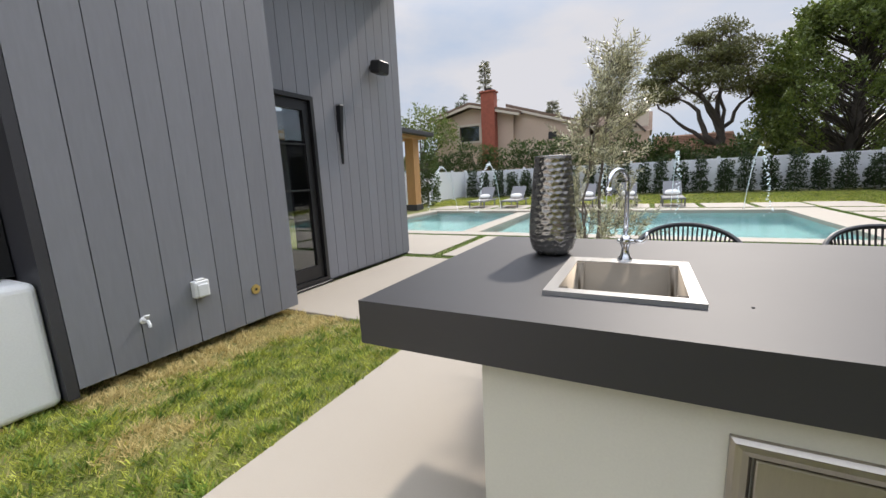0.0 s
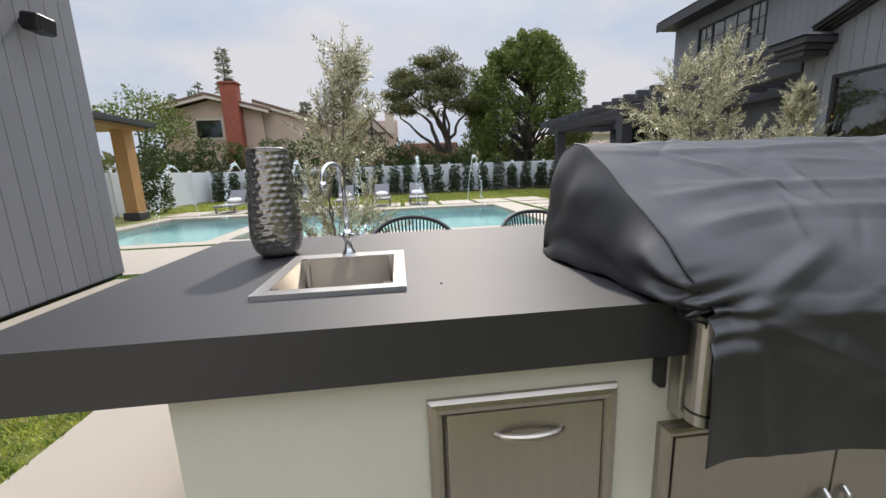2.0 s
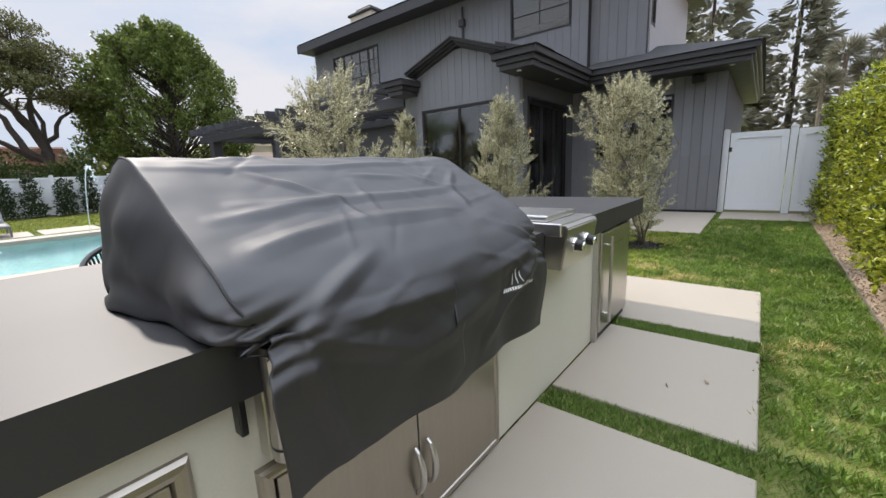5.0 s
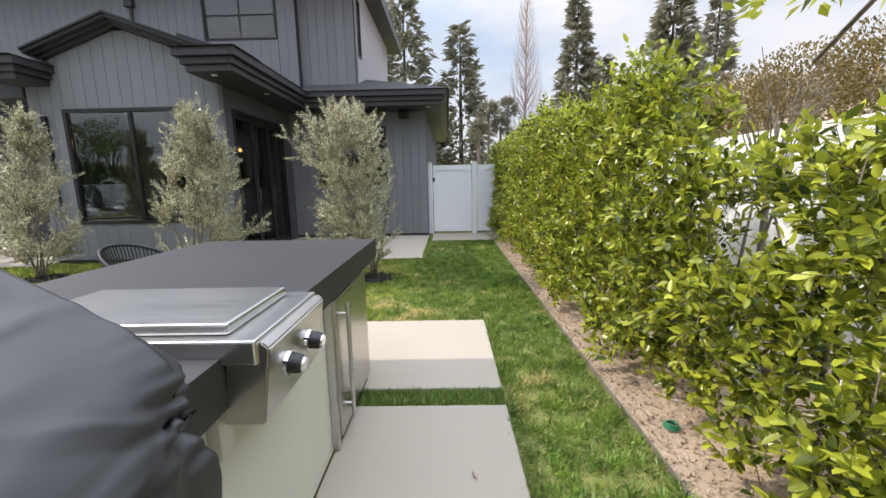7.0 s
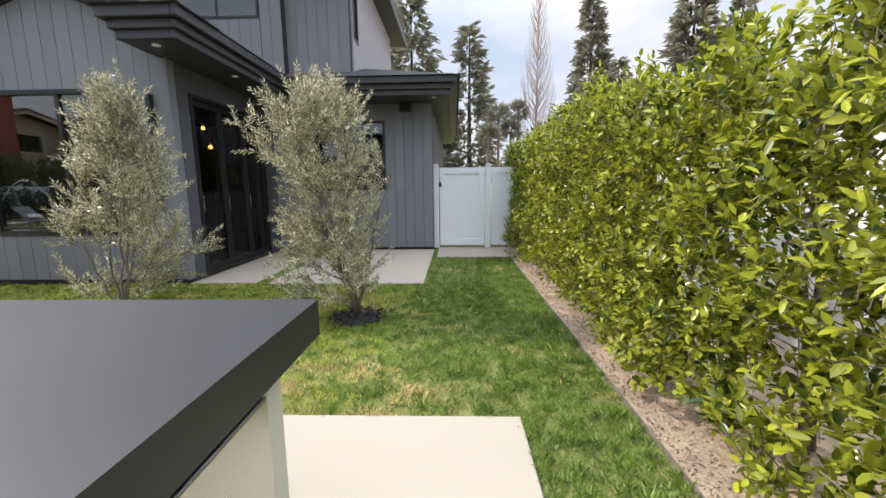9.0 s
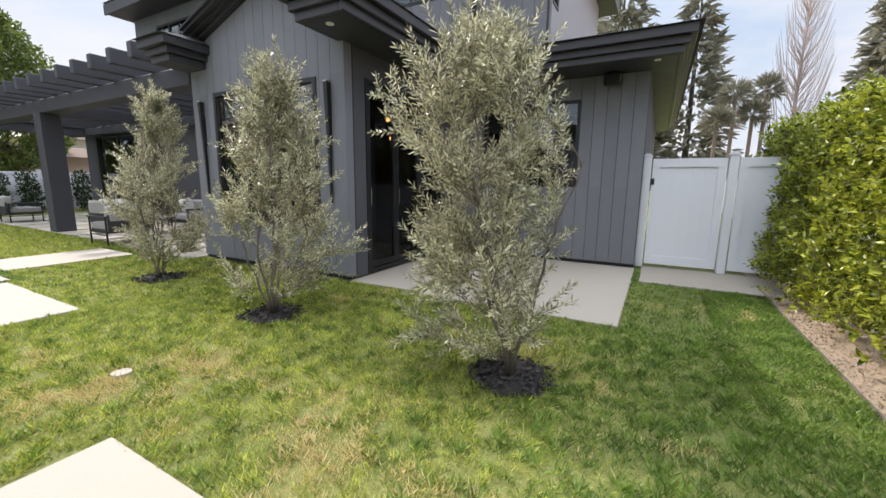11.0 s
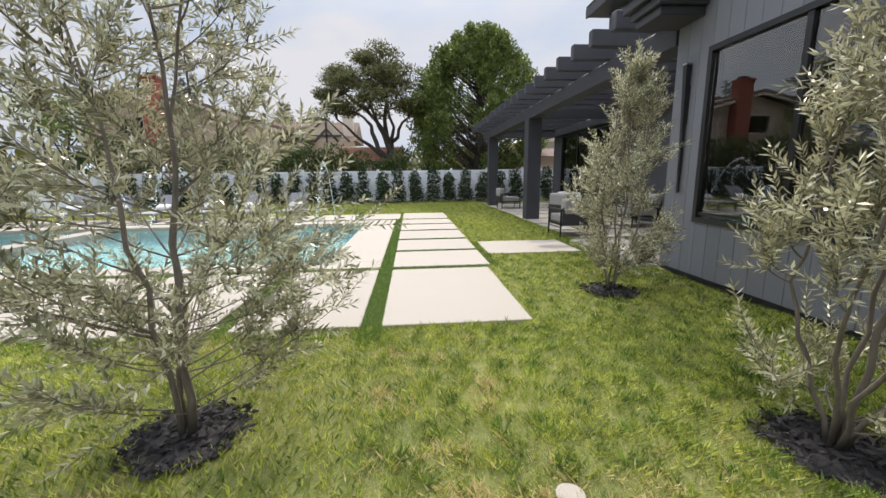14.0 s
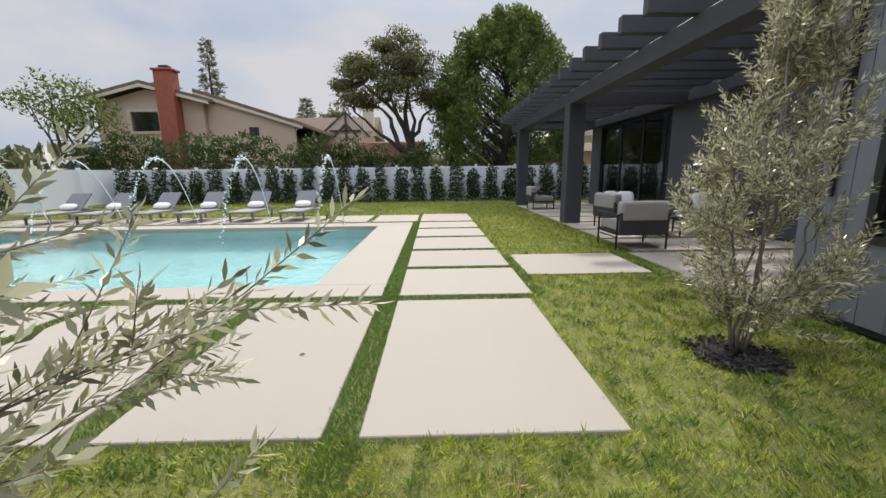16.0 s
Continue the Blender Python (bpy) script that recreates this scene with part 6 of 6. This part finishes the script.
# low far green mass so that the lawn meets trees at the horizon
rngf = np.random.default_rng(91)
fw = [(float(80 * math.cos(a)), float(80 * math.sin(a)), 2.0, 7.0, 7.0, float(rngf.uniform(2.5, 5.0))) for a in np.linspace(0, 2 * math.pi, 56, endpoint=False)]
leafy("far_woods", "far belt of dark green trees", "trees", fw, 26000, 1.5, 0.8, OAK, 92, "", "stuff")

# ---- neighbours and far things ----
nh = thing("neighbour_house", "tan stucco neighbour house with a brick chimney", "house")
NY = 28.6
def nx(x):
    return 0.16 + (x - 0.16) * 0.714
def nz(z):
    return 1.27 + (z - 1.27) * 0.714
pk = (nx(-16.25), nz(8.3))
bm = wall("y", NY, NY + 0.25, nx(-20.5), nx(-11.8), 0, nz(7.2), [(nx(-17.7), nz(5.0), nx(-15.45), nz(6.55))])
part("front_wall", bm, PINK_STUCCO, nh)
part("gable", prism(bmesh.new(), [(nx(-20.5), nz(7.2)), (nx(-11.8), nz(7.2)), (pk[0], pk[1])], "y", NY, NY + 0.25), PINK_STUCCO, nh)
part("side_wall", box(nx(-20.5), NY + 0.25, 0, nx(-20.5) + 0.2, NY + 9, nz(7.2)), PINK_STUCCO, nh)
part("rear_wall", box(nx(-20.5), NY + 9, 0, nx(-2), NY + 9.2, nz(6.0)), PINK_STUCCO, nh)
for x0_, z0_, x1_, z1_ in ((nx(-21.2), nz(7.25), pk[0], pk[1] + 0.1), (pk[0], pk[1] + 0.1, nx(-11.0), nz(7.05))):
    part("roof_slope", prism(bmesh.new(), [(x0_, z0_ + 0.12), (x1_, z1_ + 0.12), (x1_, z1_ + 0.3), (x0_, z0_ + 0.3)], "y", NY - 0.5, NY + 9.2), ROOF_BROWN, nh)
    part("rake_board", prism(bmesh.new(), [(x0_, z0_ - 0.05), (x1_, z1_ - 0.05), (x1_, z1_ + 0.12), (x0_, z0_ + 0.12)], "y", NY - 0.5, NY - 0.42), FASCIA, nh)
wn_ = thing("window_6", "dark window with a pale frame in the tan wall", "window", kind="structure")
bm = bmesh.new()
for a, c, b, d in grid_cells(nx(-18.0), nx(-15.2), nz(4.8), nz(6.75), [(nx(-17.7), nz(5.0), nx(-15.45), nz(6.55))]):
    bx(bm, a, NY - 0.06, c, b, NY - 0.002, d)
part("window_frame", bm, FASCIA, wn_)
part("pane", box(nx(-17.7), NY + 0.1, nz(5.0), nx(-15.45), NY + 0.12, nz(6.55)), GLASS, wn_)
part("room_back", box(nx(-20), NY + 0.9, 0.2, nx(-12), NY + 1.0, nz(7.0)), ROOM, nh)
chn = part("chimney", box(nx(-14.85), NY - 0.7, 0, nx(-13.45), NY - 0.002, nz(9.5), 0.02, 1), BRICK_RED, nh, "red brick chimney")
part("chimney_cap", box(nx(-14.85) - 0.08, NY - 0.78, nz(9.5), nx(-13.45) + 0.08, NY + 0.08, nz(9.5) + 0.12, 0.02, 1), BRICK_RED, chn)
part("chimney_pot", box(nx(-14.5), NY - 0.55, nz(9.5) + 0.12, nx(-13.8), NY - 0.15, nz(9.5) + 0.3), BLACK, chn)
# set-back wing with a second gable slope
bm = prism(bmesh.new(), [(nx(-13.3), 0), (nx(-4.6), 0), (nx(-4.6), nz(5.4)), (nx(-12.2), nz(7.9)), (nx(-13.3), nz(7.5))], "y", NY + 0.3, NY + 0.55)
part("wing_wall", bm, PINK_STUCCO, nh)
part("wing_roof", prism(bmesh.new(), [(nx(-12.6), nz(8.1)), (nx(-3.9), nz(5.35)), (nx(-3.9), nz(5.35) + 0.2), (nx(-12.6), nz(8.1) + 0.2)], "y", NY + 0.1, NY + 9), ROOF_BROWN, nh)
part("wing_rake", prism(bmesh.new(), [(nx(-12.6), nz(8.1) - 0.17), (nx(-3.9), nz(5.35) - 0.17), (nx(-3.9), nz(5.35)), (nx(-12.6), nz(8.1))], "y", NY + 0.1, NY + 0.18), FASCIA, nh)
part("wing_window", box(nx(-8.4), NY + 0.27, nz(4.6), nx(-7.6), NY + 0.298, nz(5.3)), BLACK, nh)
# half-timbered house
tu = thing("timbered_house", "half-timbered house with a brown roof", "house")
TY = 36.0
k_ = (TY - 0.23) / (40 - 0.23)
def tx_(x):
    return 0.16 + (x - 0.16) * k_
def tz_(z):
    return 1.27 + (z - 1.27) * k_
part("wall", box(tx_(-4.6), TY, 0, tx_(0.4), TY + 0.3, tz_(4.6)), PINK_STUCCO, tu)
part("gable", prism(bmesh.new(), [(tx_(-4.0), tz_(4.6)), (tx_(-0.2), tz_(4.6)), (tx_(-1.9), tz_(6.4))], "y", TY, TY + 0.3), FASCIA, tu)
for a, b in (((-4.3, 4.5), (-1.9, 6.55)), ((-1.9, 6.55), (0.1, 4.5)), ((-3.3, 5.0), (-0.6, 5.0)), ((-3.0, 4.5), (-1.9, 5.6)), ((-1.9, 5.6), (-0.9, 4.5)), ((-1.9, 4.4), (-1.9, 6.4))):
    p0, p1 = Vector((tx_(a[0]), TY - 0.05, tz_(a[1]))), Vector((tx_(b[0]), TY - 0.05, tz_(b[1])))
    part("timber", tube(bmesh.new(), [p0, p1], 0.1, 4), BARK_DARK, tu)
part("roof", prism(bmesh.new(), [(TY + 0.3, tz_(4.6)), (TY + 6, tz_(4.6)), (TY + 3.2, tz_(6.6))], "x", tx_(-9), tx_(0.6)), ROOF_BROWN, tu)
part("chimney", box(tx_(-0.6), TY + 1.0, 0, tx_(0.3), TY + 1.8, tz_(7.1)), FASCIA, tu)
tr_ = thing("tiled_outbuilding", "low clay-tiled roof behind the fence", "house")
part("roof", prism(bmesh.new(), [(26.6, 2.2), (30.5, 2.2), (28.6, 3.2)], "x", 0.6, 4.6), TILE_ROOF, tr_)
part("wall", box(0.8, 27.0, 0, 4.4, 30.2, 2.2), PINK_STUCCO, tr_)
for i in range(9):
    part("tile_course", box(0.6, 26.62 + 0.21 * i, 2.22 + 0.105 * i, 4.6, 26.66 + 0.21 * i, 2.25 + 0.105 * i), TILE_ROOF, tr_)
wh = thing("white_house", "pale house beyond the pergola", "house")
part("wall", box(13.2, 31, 0, 20, 38, 3.6), WHITE_WALL, wh)
part("roof", prism(bmesh.new(), [(12.6, 3.6), (20.6, 3.6), (16.6, 5.3)], "y", 30.4, 38.5), FASCIA, wh)
fb = thing("low_outbuilding", "low tan outbuilding under the trees", "house")
part("wall", box(11.2, 25.5, 0, 16.5, 28.5, 2.35), PINK_STUCCO, fb)
part("roof", prism(bmesh.new(), [(25.0, 2.35), (29.0, 2.35), (27, 2.9)], "x", 10.9, 16.8), ROOF_BROWN, fb)
ob_ = thing("office_building", "far glass-fronted office building on the hill", "building")
part("body", box(30, -30, 0, 44, -20.5, 8.2), FASCIA, ob_)
for i in range(8):
    part("window", box(29.9, -29.6 + 1.15 * i, 6.2, 29.99, -28.75 + 1.15 * i, 7.7), GLASS, ob_)
hill = bmesh.new()
prism(hill, [(-3.0, -0.02), (-60, -0.02), (-60, 7.0), (-30, 5.0), (-12, 3.4), (-3.6, 1.4)], "x", -40, 60)
struct("hillside", hill, SOIL, "dry planted slope behind the garden wall", "hill")

# ---- cabana ----
cab = thing("cabana", "pool cabana with cedar posts and a dark roof", "cabana")
part("post", box(-8.8, 14.5, 0.24, -8.4, 14.95, 2.95), CEDAR, cab, "cedar-clad post")
part("post_base", box(-8.86, 14.44, 0, -8.34, 15.01, 0.24, 0.01, 1), TRIM, cab)
part("ceiling", box(-12, 9.5, 2.95, -8.2, 15.3, 3.05), CEDAR, cab)
part("roof", box(-12, 9.3, 3.05, -7.95, 15.55, 3.22, 0.02, 1), TRIM, cab)
part("roof_cap", prism(bmesh.new(), [(-12, 3.22), (-7.95, 3.22), (-12, 3.9)], "y", 9.3, 15.55), SHINGLE, cab)
part("rear_wall", box(-12, 9.5, 0, -11.8, 15.3, 2.95), STUCCO_DARK, cab)


# ---- loungers ----
def lounger():
    t = thing("sun_lounger", "grey sling sun lounger by the pool", "sun lounger", group="loungers beside the pool")
    part("frame", bx(bx(bmesh.new(), -0.34, 0, 0.24, -0.30, 1.95, 0.29, 0.008, 1), 0.30, 0, 0.24, 0.34, 1.95, 0.29, 0.008, 1), SLING, t)
    part("end_rail", box(-0.30, 0, 0.24, 0.30, 0.045, 0.29, 0.006, 1), SLING, t)
    part("end_rail", box(-0.30, 1.9, 0.24, 0.30, 1.95, 0.29, 0.006, 1), SLING, t)
    for sx in (-0.32, 0.32):
        for yy in (0.15, 1.5):
            part("leg", box(sx - 0.022, yy, 0, sx + 0.022, yy + 0.05, 0.24), SLING, t)
    part("seat", box(-0.295, 0.05, 0.275, 0.295, 1.25, 0.305, 0.008, 1), GREY_FABRIC, t)
    b_ = bmesh.new()
    prism(b_, [(1.2, 0.30), (1.75, 0.80), (1.78, 0.775), (1.235, 0.275)], "x", -0.295, 0.295)
    part("backrest", b_, SLING, t, "raised grey sling backrest")
    b_ = bmesh.new()
    bmesh.ops.create_uvsphere(b_, u_segments=16, v_segments=10, radius=1)
    for v_ in b_.verts:
        v_.co = Vector((0.24 * math.copysign(abs(v_.co.x) ** 0.6, v_.co.x), 0.14 * math.copysign(abs(v_.co.y) ** 0.7, v_.co.y), 0.075 * v_.co.z))
    p_ = part("pillow", b_, PALE_FABRIC, t, "pale head pillow", smooth=True)
    p_.matrix_basis = pose(0, 1.18, 0.42, 28, 0, 0)
    return t


l0 = lounger()
l0.matrix_basis = pose(1.06, 15.2, 0)
for x_ in (-0.36, -1.8, -3.2, -4.6, -6.0):
    copy_thing(l0, pose(x_, 15.2, 0, 0, 0, (x_ * 7) % 5 - 2))


# ---- terrace furniture ----
def armchair():
    t = thing("terrace_armchair", "dark-framed armchair with grey cushions on the terrace", "armchair", group="lounge seats under the pergola")
    for sx in (-0.42, 0.42):
        for yy in (-0.36, 0.36):
            part("leg", tube(bmesh.new(), [(sx, yy, 0), (sx, yy, 0.56)], 0.018, 8), BLACK, t)
        part("arm", box(sx - 0.03, -0.4, 0.55, sx + 0.03, 0.4, 0.59, 0.01, 2), BLACK, t)
        part("stretcher", tube(bmesh.new(), [(sx, -0.36, 0.2), (sx, 0.36, 0.2)], 0.012, 8), BLACK, t)
    part("seat_frame", box(-0.42, -0.38, 0.24, 0.42, 0.38, 0.29, 0.008, 1), BLACK, t)
    part("back_panel", box(-0.41, -0.43, 0.26, 0.41, -0.39, 0.62, 0.01, 2), TRIM, t)
    part("seat_cushion", box(-0.39, -0.34, 0.29, 0.39, 0.38, 0.45, 0.045, 4), GREY_FABRIC, t)
    part("back_cushion", box(-0.40, -0.44, 0.46, 0.40, -0.24, 0.80, 0.06, 4), GREY_FABRIC, t)
    return t


ch0 = armchair()
ch0.matrix_basis = pose(8.52, 10.95, 0)
copy_thing(ch0, pose(9.35, 13.15, 0, 0, 0, -80))
copy_thing(ch0, pose(10.6, 12.1, 0, 0, 0, 95))
copy_thing(ch0, pose(8.9, 18.3, 0, 0, 0, -90))
tb = thing("coffee_table", "low dark terrace coffee table", "table")
part("tabletop", box(9.2, 11.75, 0.36, 10.0, 12.55, 0.40, 0.01, 2), TRIM, tb)
for sx in (9.26, 9.94):
    for sy in (11.81, 12.49):
        part("leg", tube(bmesh.new(), [(sx, sy, 0), (sx, sy, 0.36)], 0.018, 8), BLACK, tb)
for x_, y_, rz_ in ((9.2, 13.3, 20), (9.35, 13.0, -35), (10.55, 12.15, 10)):
    b_ = bmesh.new()
    bmesh.ops.create_uvsphere(b_, u_segments=16, v_segments=10, radius=1)
    for v_ in b_.verts:
        v_.co = Vector((0.2 * math.copysign(abs(v_.co.x) ** 0.55, v_.co.x), 0.07 * v_.co.y, 0.2 * math.copysign(abs(v_.co.z) ** 0.55, v_.co.z)))
    p_ = tagged(part("throw_pillow", b_, PALE_FABRIC, None, smooth=True), "pale throw pillow leaning on an armchair", "pillow", "throw pillows")
    p_.matrix_basis = pose(x_, y_, 0.65, -20, 0, rz_)

# ---- water jets of the pool ----
def water_jet(x, seed, y0=14.35, dy=-2.55, apex=1.72):
    rng = np.random.default_rng(seed)
    t = thing("water_jet", "thin arching fountain jet over the pool", "fountain", group="deck jets of the pool")
    def at(s_):
        return Vector((x + 0.04 * s_, y0 + dy * s_, 4 * apex * s_ * (1 - s_) - 0.05))
    part("stream", tube(bmesh.new(), [at(s_) for s_ in np.linspace(0.01, 0.5, 26)], [0.008 + 0.006 * s_ for s_ in np.linspace(0, 1, 26)], 6), JET, t)
    b_ = bmesh.new()
    for s_ in np.concatenate([np.linspace(0.42, 0.98, 60), np.linspace(0.45, 0.98, 40)]):
        p_ = at(float(s_)) + Vector(rng.normal(0, 0.02 + 0.03 * (s_ - 0.4), 3))
        bmesh.ops.create_icosphere(b_, subdivisions=1, radius=float(rng.uniform(0.01, 0.022)), matrix=Matrix.Translation(p_))
    part("spray", b_, JET, t)["kind"] = "stuff"
    part("nozzle", lathe(bmesh.new(), [(0.03, 0.001), (0.03, 0.008), (0.015, 0.012)], 14, x, y0), CHROME, t)


for k, x_ in enumerate((2.76, 0.92, -0.93, -2.77, -4.6, -6.4)):
    water_jet(x_, 600 + k)

# ---- soil bed, edging, small things ----
bm = bmesh.new()
bx(bm, -2.9, -2.19, -0.06, 13.0, -0.46, -0.006)
struct("soil_bed", bm, SOIL, "bare brown soil bed under the hedge", "soil")
struct("edging", box(-2.9, -0.459, -0.05, 11.0, -0.453, 0.004), BARK, "thin metal lawn edging", "edging")
rngs = np.random.default_rng(77)
m = 6500
P = np.stack([rngs.uniform(1.0, 11, m), -0.47 - rngs.uniform(0, 1, m) ** 1.3 * 0.55, np.full(m, 0.002)], 1)
tagged(quads("soil_litter", leaf_quads(P, rand_unit(rngs, m) * np.array([1, 1, 0.3]), 0.022, 0.014, rngs), SOIL), "clods and dry leaves on the soil bed", "litter", "", "stuff")
gr = thing("drip_ring", "green plastic irrigation ring on the soil", "irrigation")
bm = bmesh.new()
for k in range(3):
    tube(bm, [(3.42 + (0.038 - 0.006 * k) * math.cos(a), -0.63 + (0.038 - 0.006 * k) * math.sin(a), 0.006 + 0.008 * k) for a in np.linspace(0, 2 * math.pi, 18)], 0.005, 6)
part("ring", bm, GREEN_PLASTIC, gr)
stn = thing("sprinkler_cap", "flat pale irrigation cap in the lawn", "irrigation cap")
part("cap", lathe(bmesh.new(), [(0.06, -0.03), (0.06, -0.006), (0.05, -0.003)], 22, 5.62, 4.03), CONCRETE, stn)
for x_, y_, r_ in ((2.9, 0.62, 0.012), (2.5, 0.75, 0.01), (3.05, 0.45, 0.009), (4.1, 6.9, 0.012)):
    lf_ = tagged(quads("fallen_leaf", leaf_quads(np.array([[x_, y_, 0.006]]), np.array([[1.0, 0.4, 0.05]]), 0.05, 0.025, rngs), SOIL), "small dry brown leaf on the paving", "leaf", "fallen leaves")

# ---- lawn and turf blades ----
RECTS = np.array(SLABS)


def on_slab(x, y, pad=0.0):
    hit = np.zeros(len(x), bool)
    for a, b, c, d in RECTS:
        hit |= (x > a - pad) & (x < c + pad) & (y > b - pad) & (y < d + pad)
    return hit


def dryness(x, y):
    f = np.array([0.7 * noise.noise((0.9 * a, 0.9 * b, 2.0)) + 0.8 * noise.noise((3.4 * a, 3.4 * b, 5.0)) + 0.4 * noise.noise((11 * a, 11 * b, 7.0)) for a, b in zip(x, y)])
    f = f + 1.05 * np.exp(-((x - 5.75) / 0.55) ** 2 - ((y - 1.9) / 0.9) ** 2) + 0.5 * np.exp(-((x - 5.7) / 0.8) ** 2 - ((y - 3.9) / 0.8) ** 2)
    f = f + 1.7 * np.exp(-((x + 2.9) / 0.36) ** 2) / (1 + np.exp((1.2 - y) * 6)) + 1.2 * np.exp(-((x + 2.1) / 0.25) ** 2 - ((y - 1.2) / 0.2) ** 2) + 0.8 * np.exp(-((y - 2.85) / 0.2) ** 2) * (x < -1.4)
    return f


OLIVES = ((-0.28, 4.15), (3.80, 4.60), (6.98, 4.18), (6.95, 1.64), (7.22, 6.80))
green, deep, dry = [], [], []
rngg = np.random.default_rng(9)
for x0_, y0_, x1_, y1_, dens, L, W in ((-3.2, -0.6, -1.45, 2.99, 9000, 0.033, 0.006), (-0.2, -0.45, 2.4, 0.24, 3000, 0.033, 0.006), (2.4, -0.45, 10.6, 0.24, 9000, 0.033, 0.006), (5.13, 0.22, 8.5, 6.0, 7400, 0.033, 0.006), (4.4, 1.2, 5.14, 2.0, 6500, 0.033, 0.006),
                                          (4.7, 3.3, 5.13, 6.0, 7400, 0.033, 0.006), (0.0, 3.22, 4.7, 6.0, 2600, 0.045, 0.009), (8.5, 0.2, 10.5, 1.16, 3500, 0.033, 0.006), (6.08, 6.0, 8.42, 9.2, 3600, 0.034, 0.007),
                                          (6.1, 9.2, 8.38, 15, 1500, 0.05, 0.011), (6.1, 15, 8.38, 22.6, 700, 0.055, 0.016), (-9.9, 16.7, 6.2, 22.6, 420, 0.06, 0.02), (4.5, 14.7, 6.2, 16.9, 500, 0.05, 0.015)):
    n = int((x1_ - x0_) * (y1_ - y0_) * dens)
    x_, y_ = rngg.uniform(x0_, x1_, n), rngg.uniform(y0_, y1_, n)
    ok = ~on_slab(x_, y_, -0.004)
    for ox, oy in OLIVES:
        ok &= (x_ - ox) ** 2 + (y_ - oy) ** 2 > 0.24 ** 2
    x_, y_ = x_[ok], y_[ok]
    n = len(x_)
    P = np.stack([x_, y_, np.full(n, -0.03)], 1)
    lean_ = np.stack([np.sin(3 * x_ + 1.7 * y_), np.cos(2.3 * y_ - x_), np.zeros(n)], 1) * 0.25
    D = rand_unit(rngg, n) * np.array([0.8, 0.8, 0.1]) + lean_ + np.array([0, 0, 0.7])
    tuft = np.array([0.9 * noise.noise((8 * a, 8 * b, 1.0)) + 0.8 * noise.noise((20 * a, 20 * b, 3.0)) for a, b in zip(x_, y_)]) if dens > 3000 else np.zeros(n)
    V = leaf_quads(P, D, L + 0.012, W, rngg, 0.1)
    V = P[:, None, :] + (V - P[:, None, :]) * np.clip(1.0 + 0.95 * tuft, 0.45, 1.75)[:, None, None]
    if dens > 1000:
        isdry = dryness(x_, y_) + rngg.normal(0, 0.2, n) > 0.70
    else:
        isdry = rngg.uniform(0, 1, n) < 0.06
    isdeep = ~isdry & (tuft * 0.75 + 1.1 / (1 + np.exp((y_ - 1.0) * 3)) * (x_ > 1) + rngg.normal(0, 0.15, n) > 0.38)
    green.append(V[~isdry & ~isdeep])
    deep.append(V[isdeep])
    dry.append(V[isdry])
tagged(quads("lawn_grass", np.concatenate(green), BLADE), "short mown green lawn grass", "grass", "", "stuff")
tagged(quads("deep_grass", np.concatenate(deep), DEEP), "deeper green grass near the hedge and in tufts", "grass", "", "stuff")
tagged(quads("dry_grass", np.concatenate(dry), DRY), "dry straw-coloured patches in the lawn", "grass", "", "stuff")
turf = []
beds = bmesh.new()
for x0_, y0_, x1_, y1_, dens in ((2.38, 0.235, 2.58, 1.15, 14000), (3.66, 0.235, 3.86, 1.15, 14000), (-5.2, 5.75, 4.7, 6.0, 1800), (4.51, 5.6, 4.70, 8.3, 9000), (4.51, 8.3, 4.70, 16.85, 4000), (-5.2, 8.12, 6.12, 8.30, 2600), (4.70, 8.30, 6.14, 14.93, 2600), (3.19, 5.995, 3.40, 8.12, 7000), (1.55, 5.995, 1.72, 8.12, 4000), (-5, 5.995, 1.55, 8.12, 1500),
                                    (6.14, 8.3, 6.28, 10.4, 3000), (7.90, 9.0, 8.2, 10.4, 2600), (8.2, 10.33, 11.4, 21, 500), (8.5, 3.31, 11.46, 3.51, 4000), (-7.9, 14.75, 4.6, 16.7, 700), (11.46 - 0.98, 0.9, 11.46, 1.16, 3000)):
    n = int((x1_ - x0_) * (y1_ - y0_) * dens)
    x_, y_ = rngg.uniform(x0_, x1_, n), rngg.uniform(y0_, y1_, n)
    ok = ~on_slab(x_, y_, 0.003)
    x_, y_ = x_[ok], y_[ok]
    n = len(x_)
    P = np.stack([x_, y_, np.full(n, -0.03)], 1)
    D = rand_unit(rngg, n) * np.array([0.6, 0.6, 0.1]) + np.array([0, 0, 0.9])
    turf.append(leaf_quads(P, D, 0.044, 0.006 if dens > 5000 else 0.012, rngg, 0.1))
tagged(quads("turf_joints", np.concatenate(turf), TURF), "dark green turf strips between the pavers", "turf", "", "stuff")
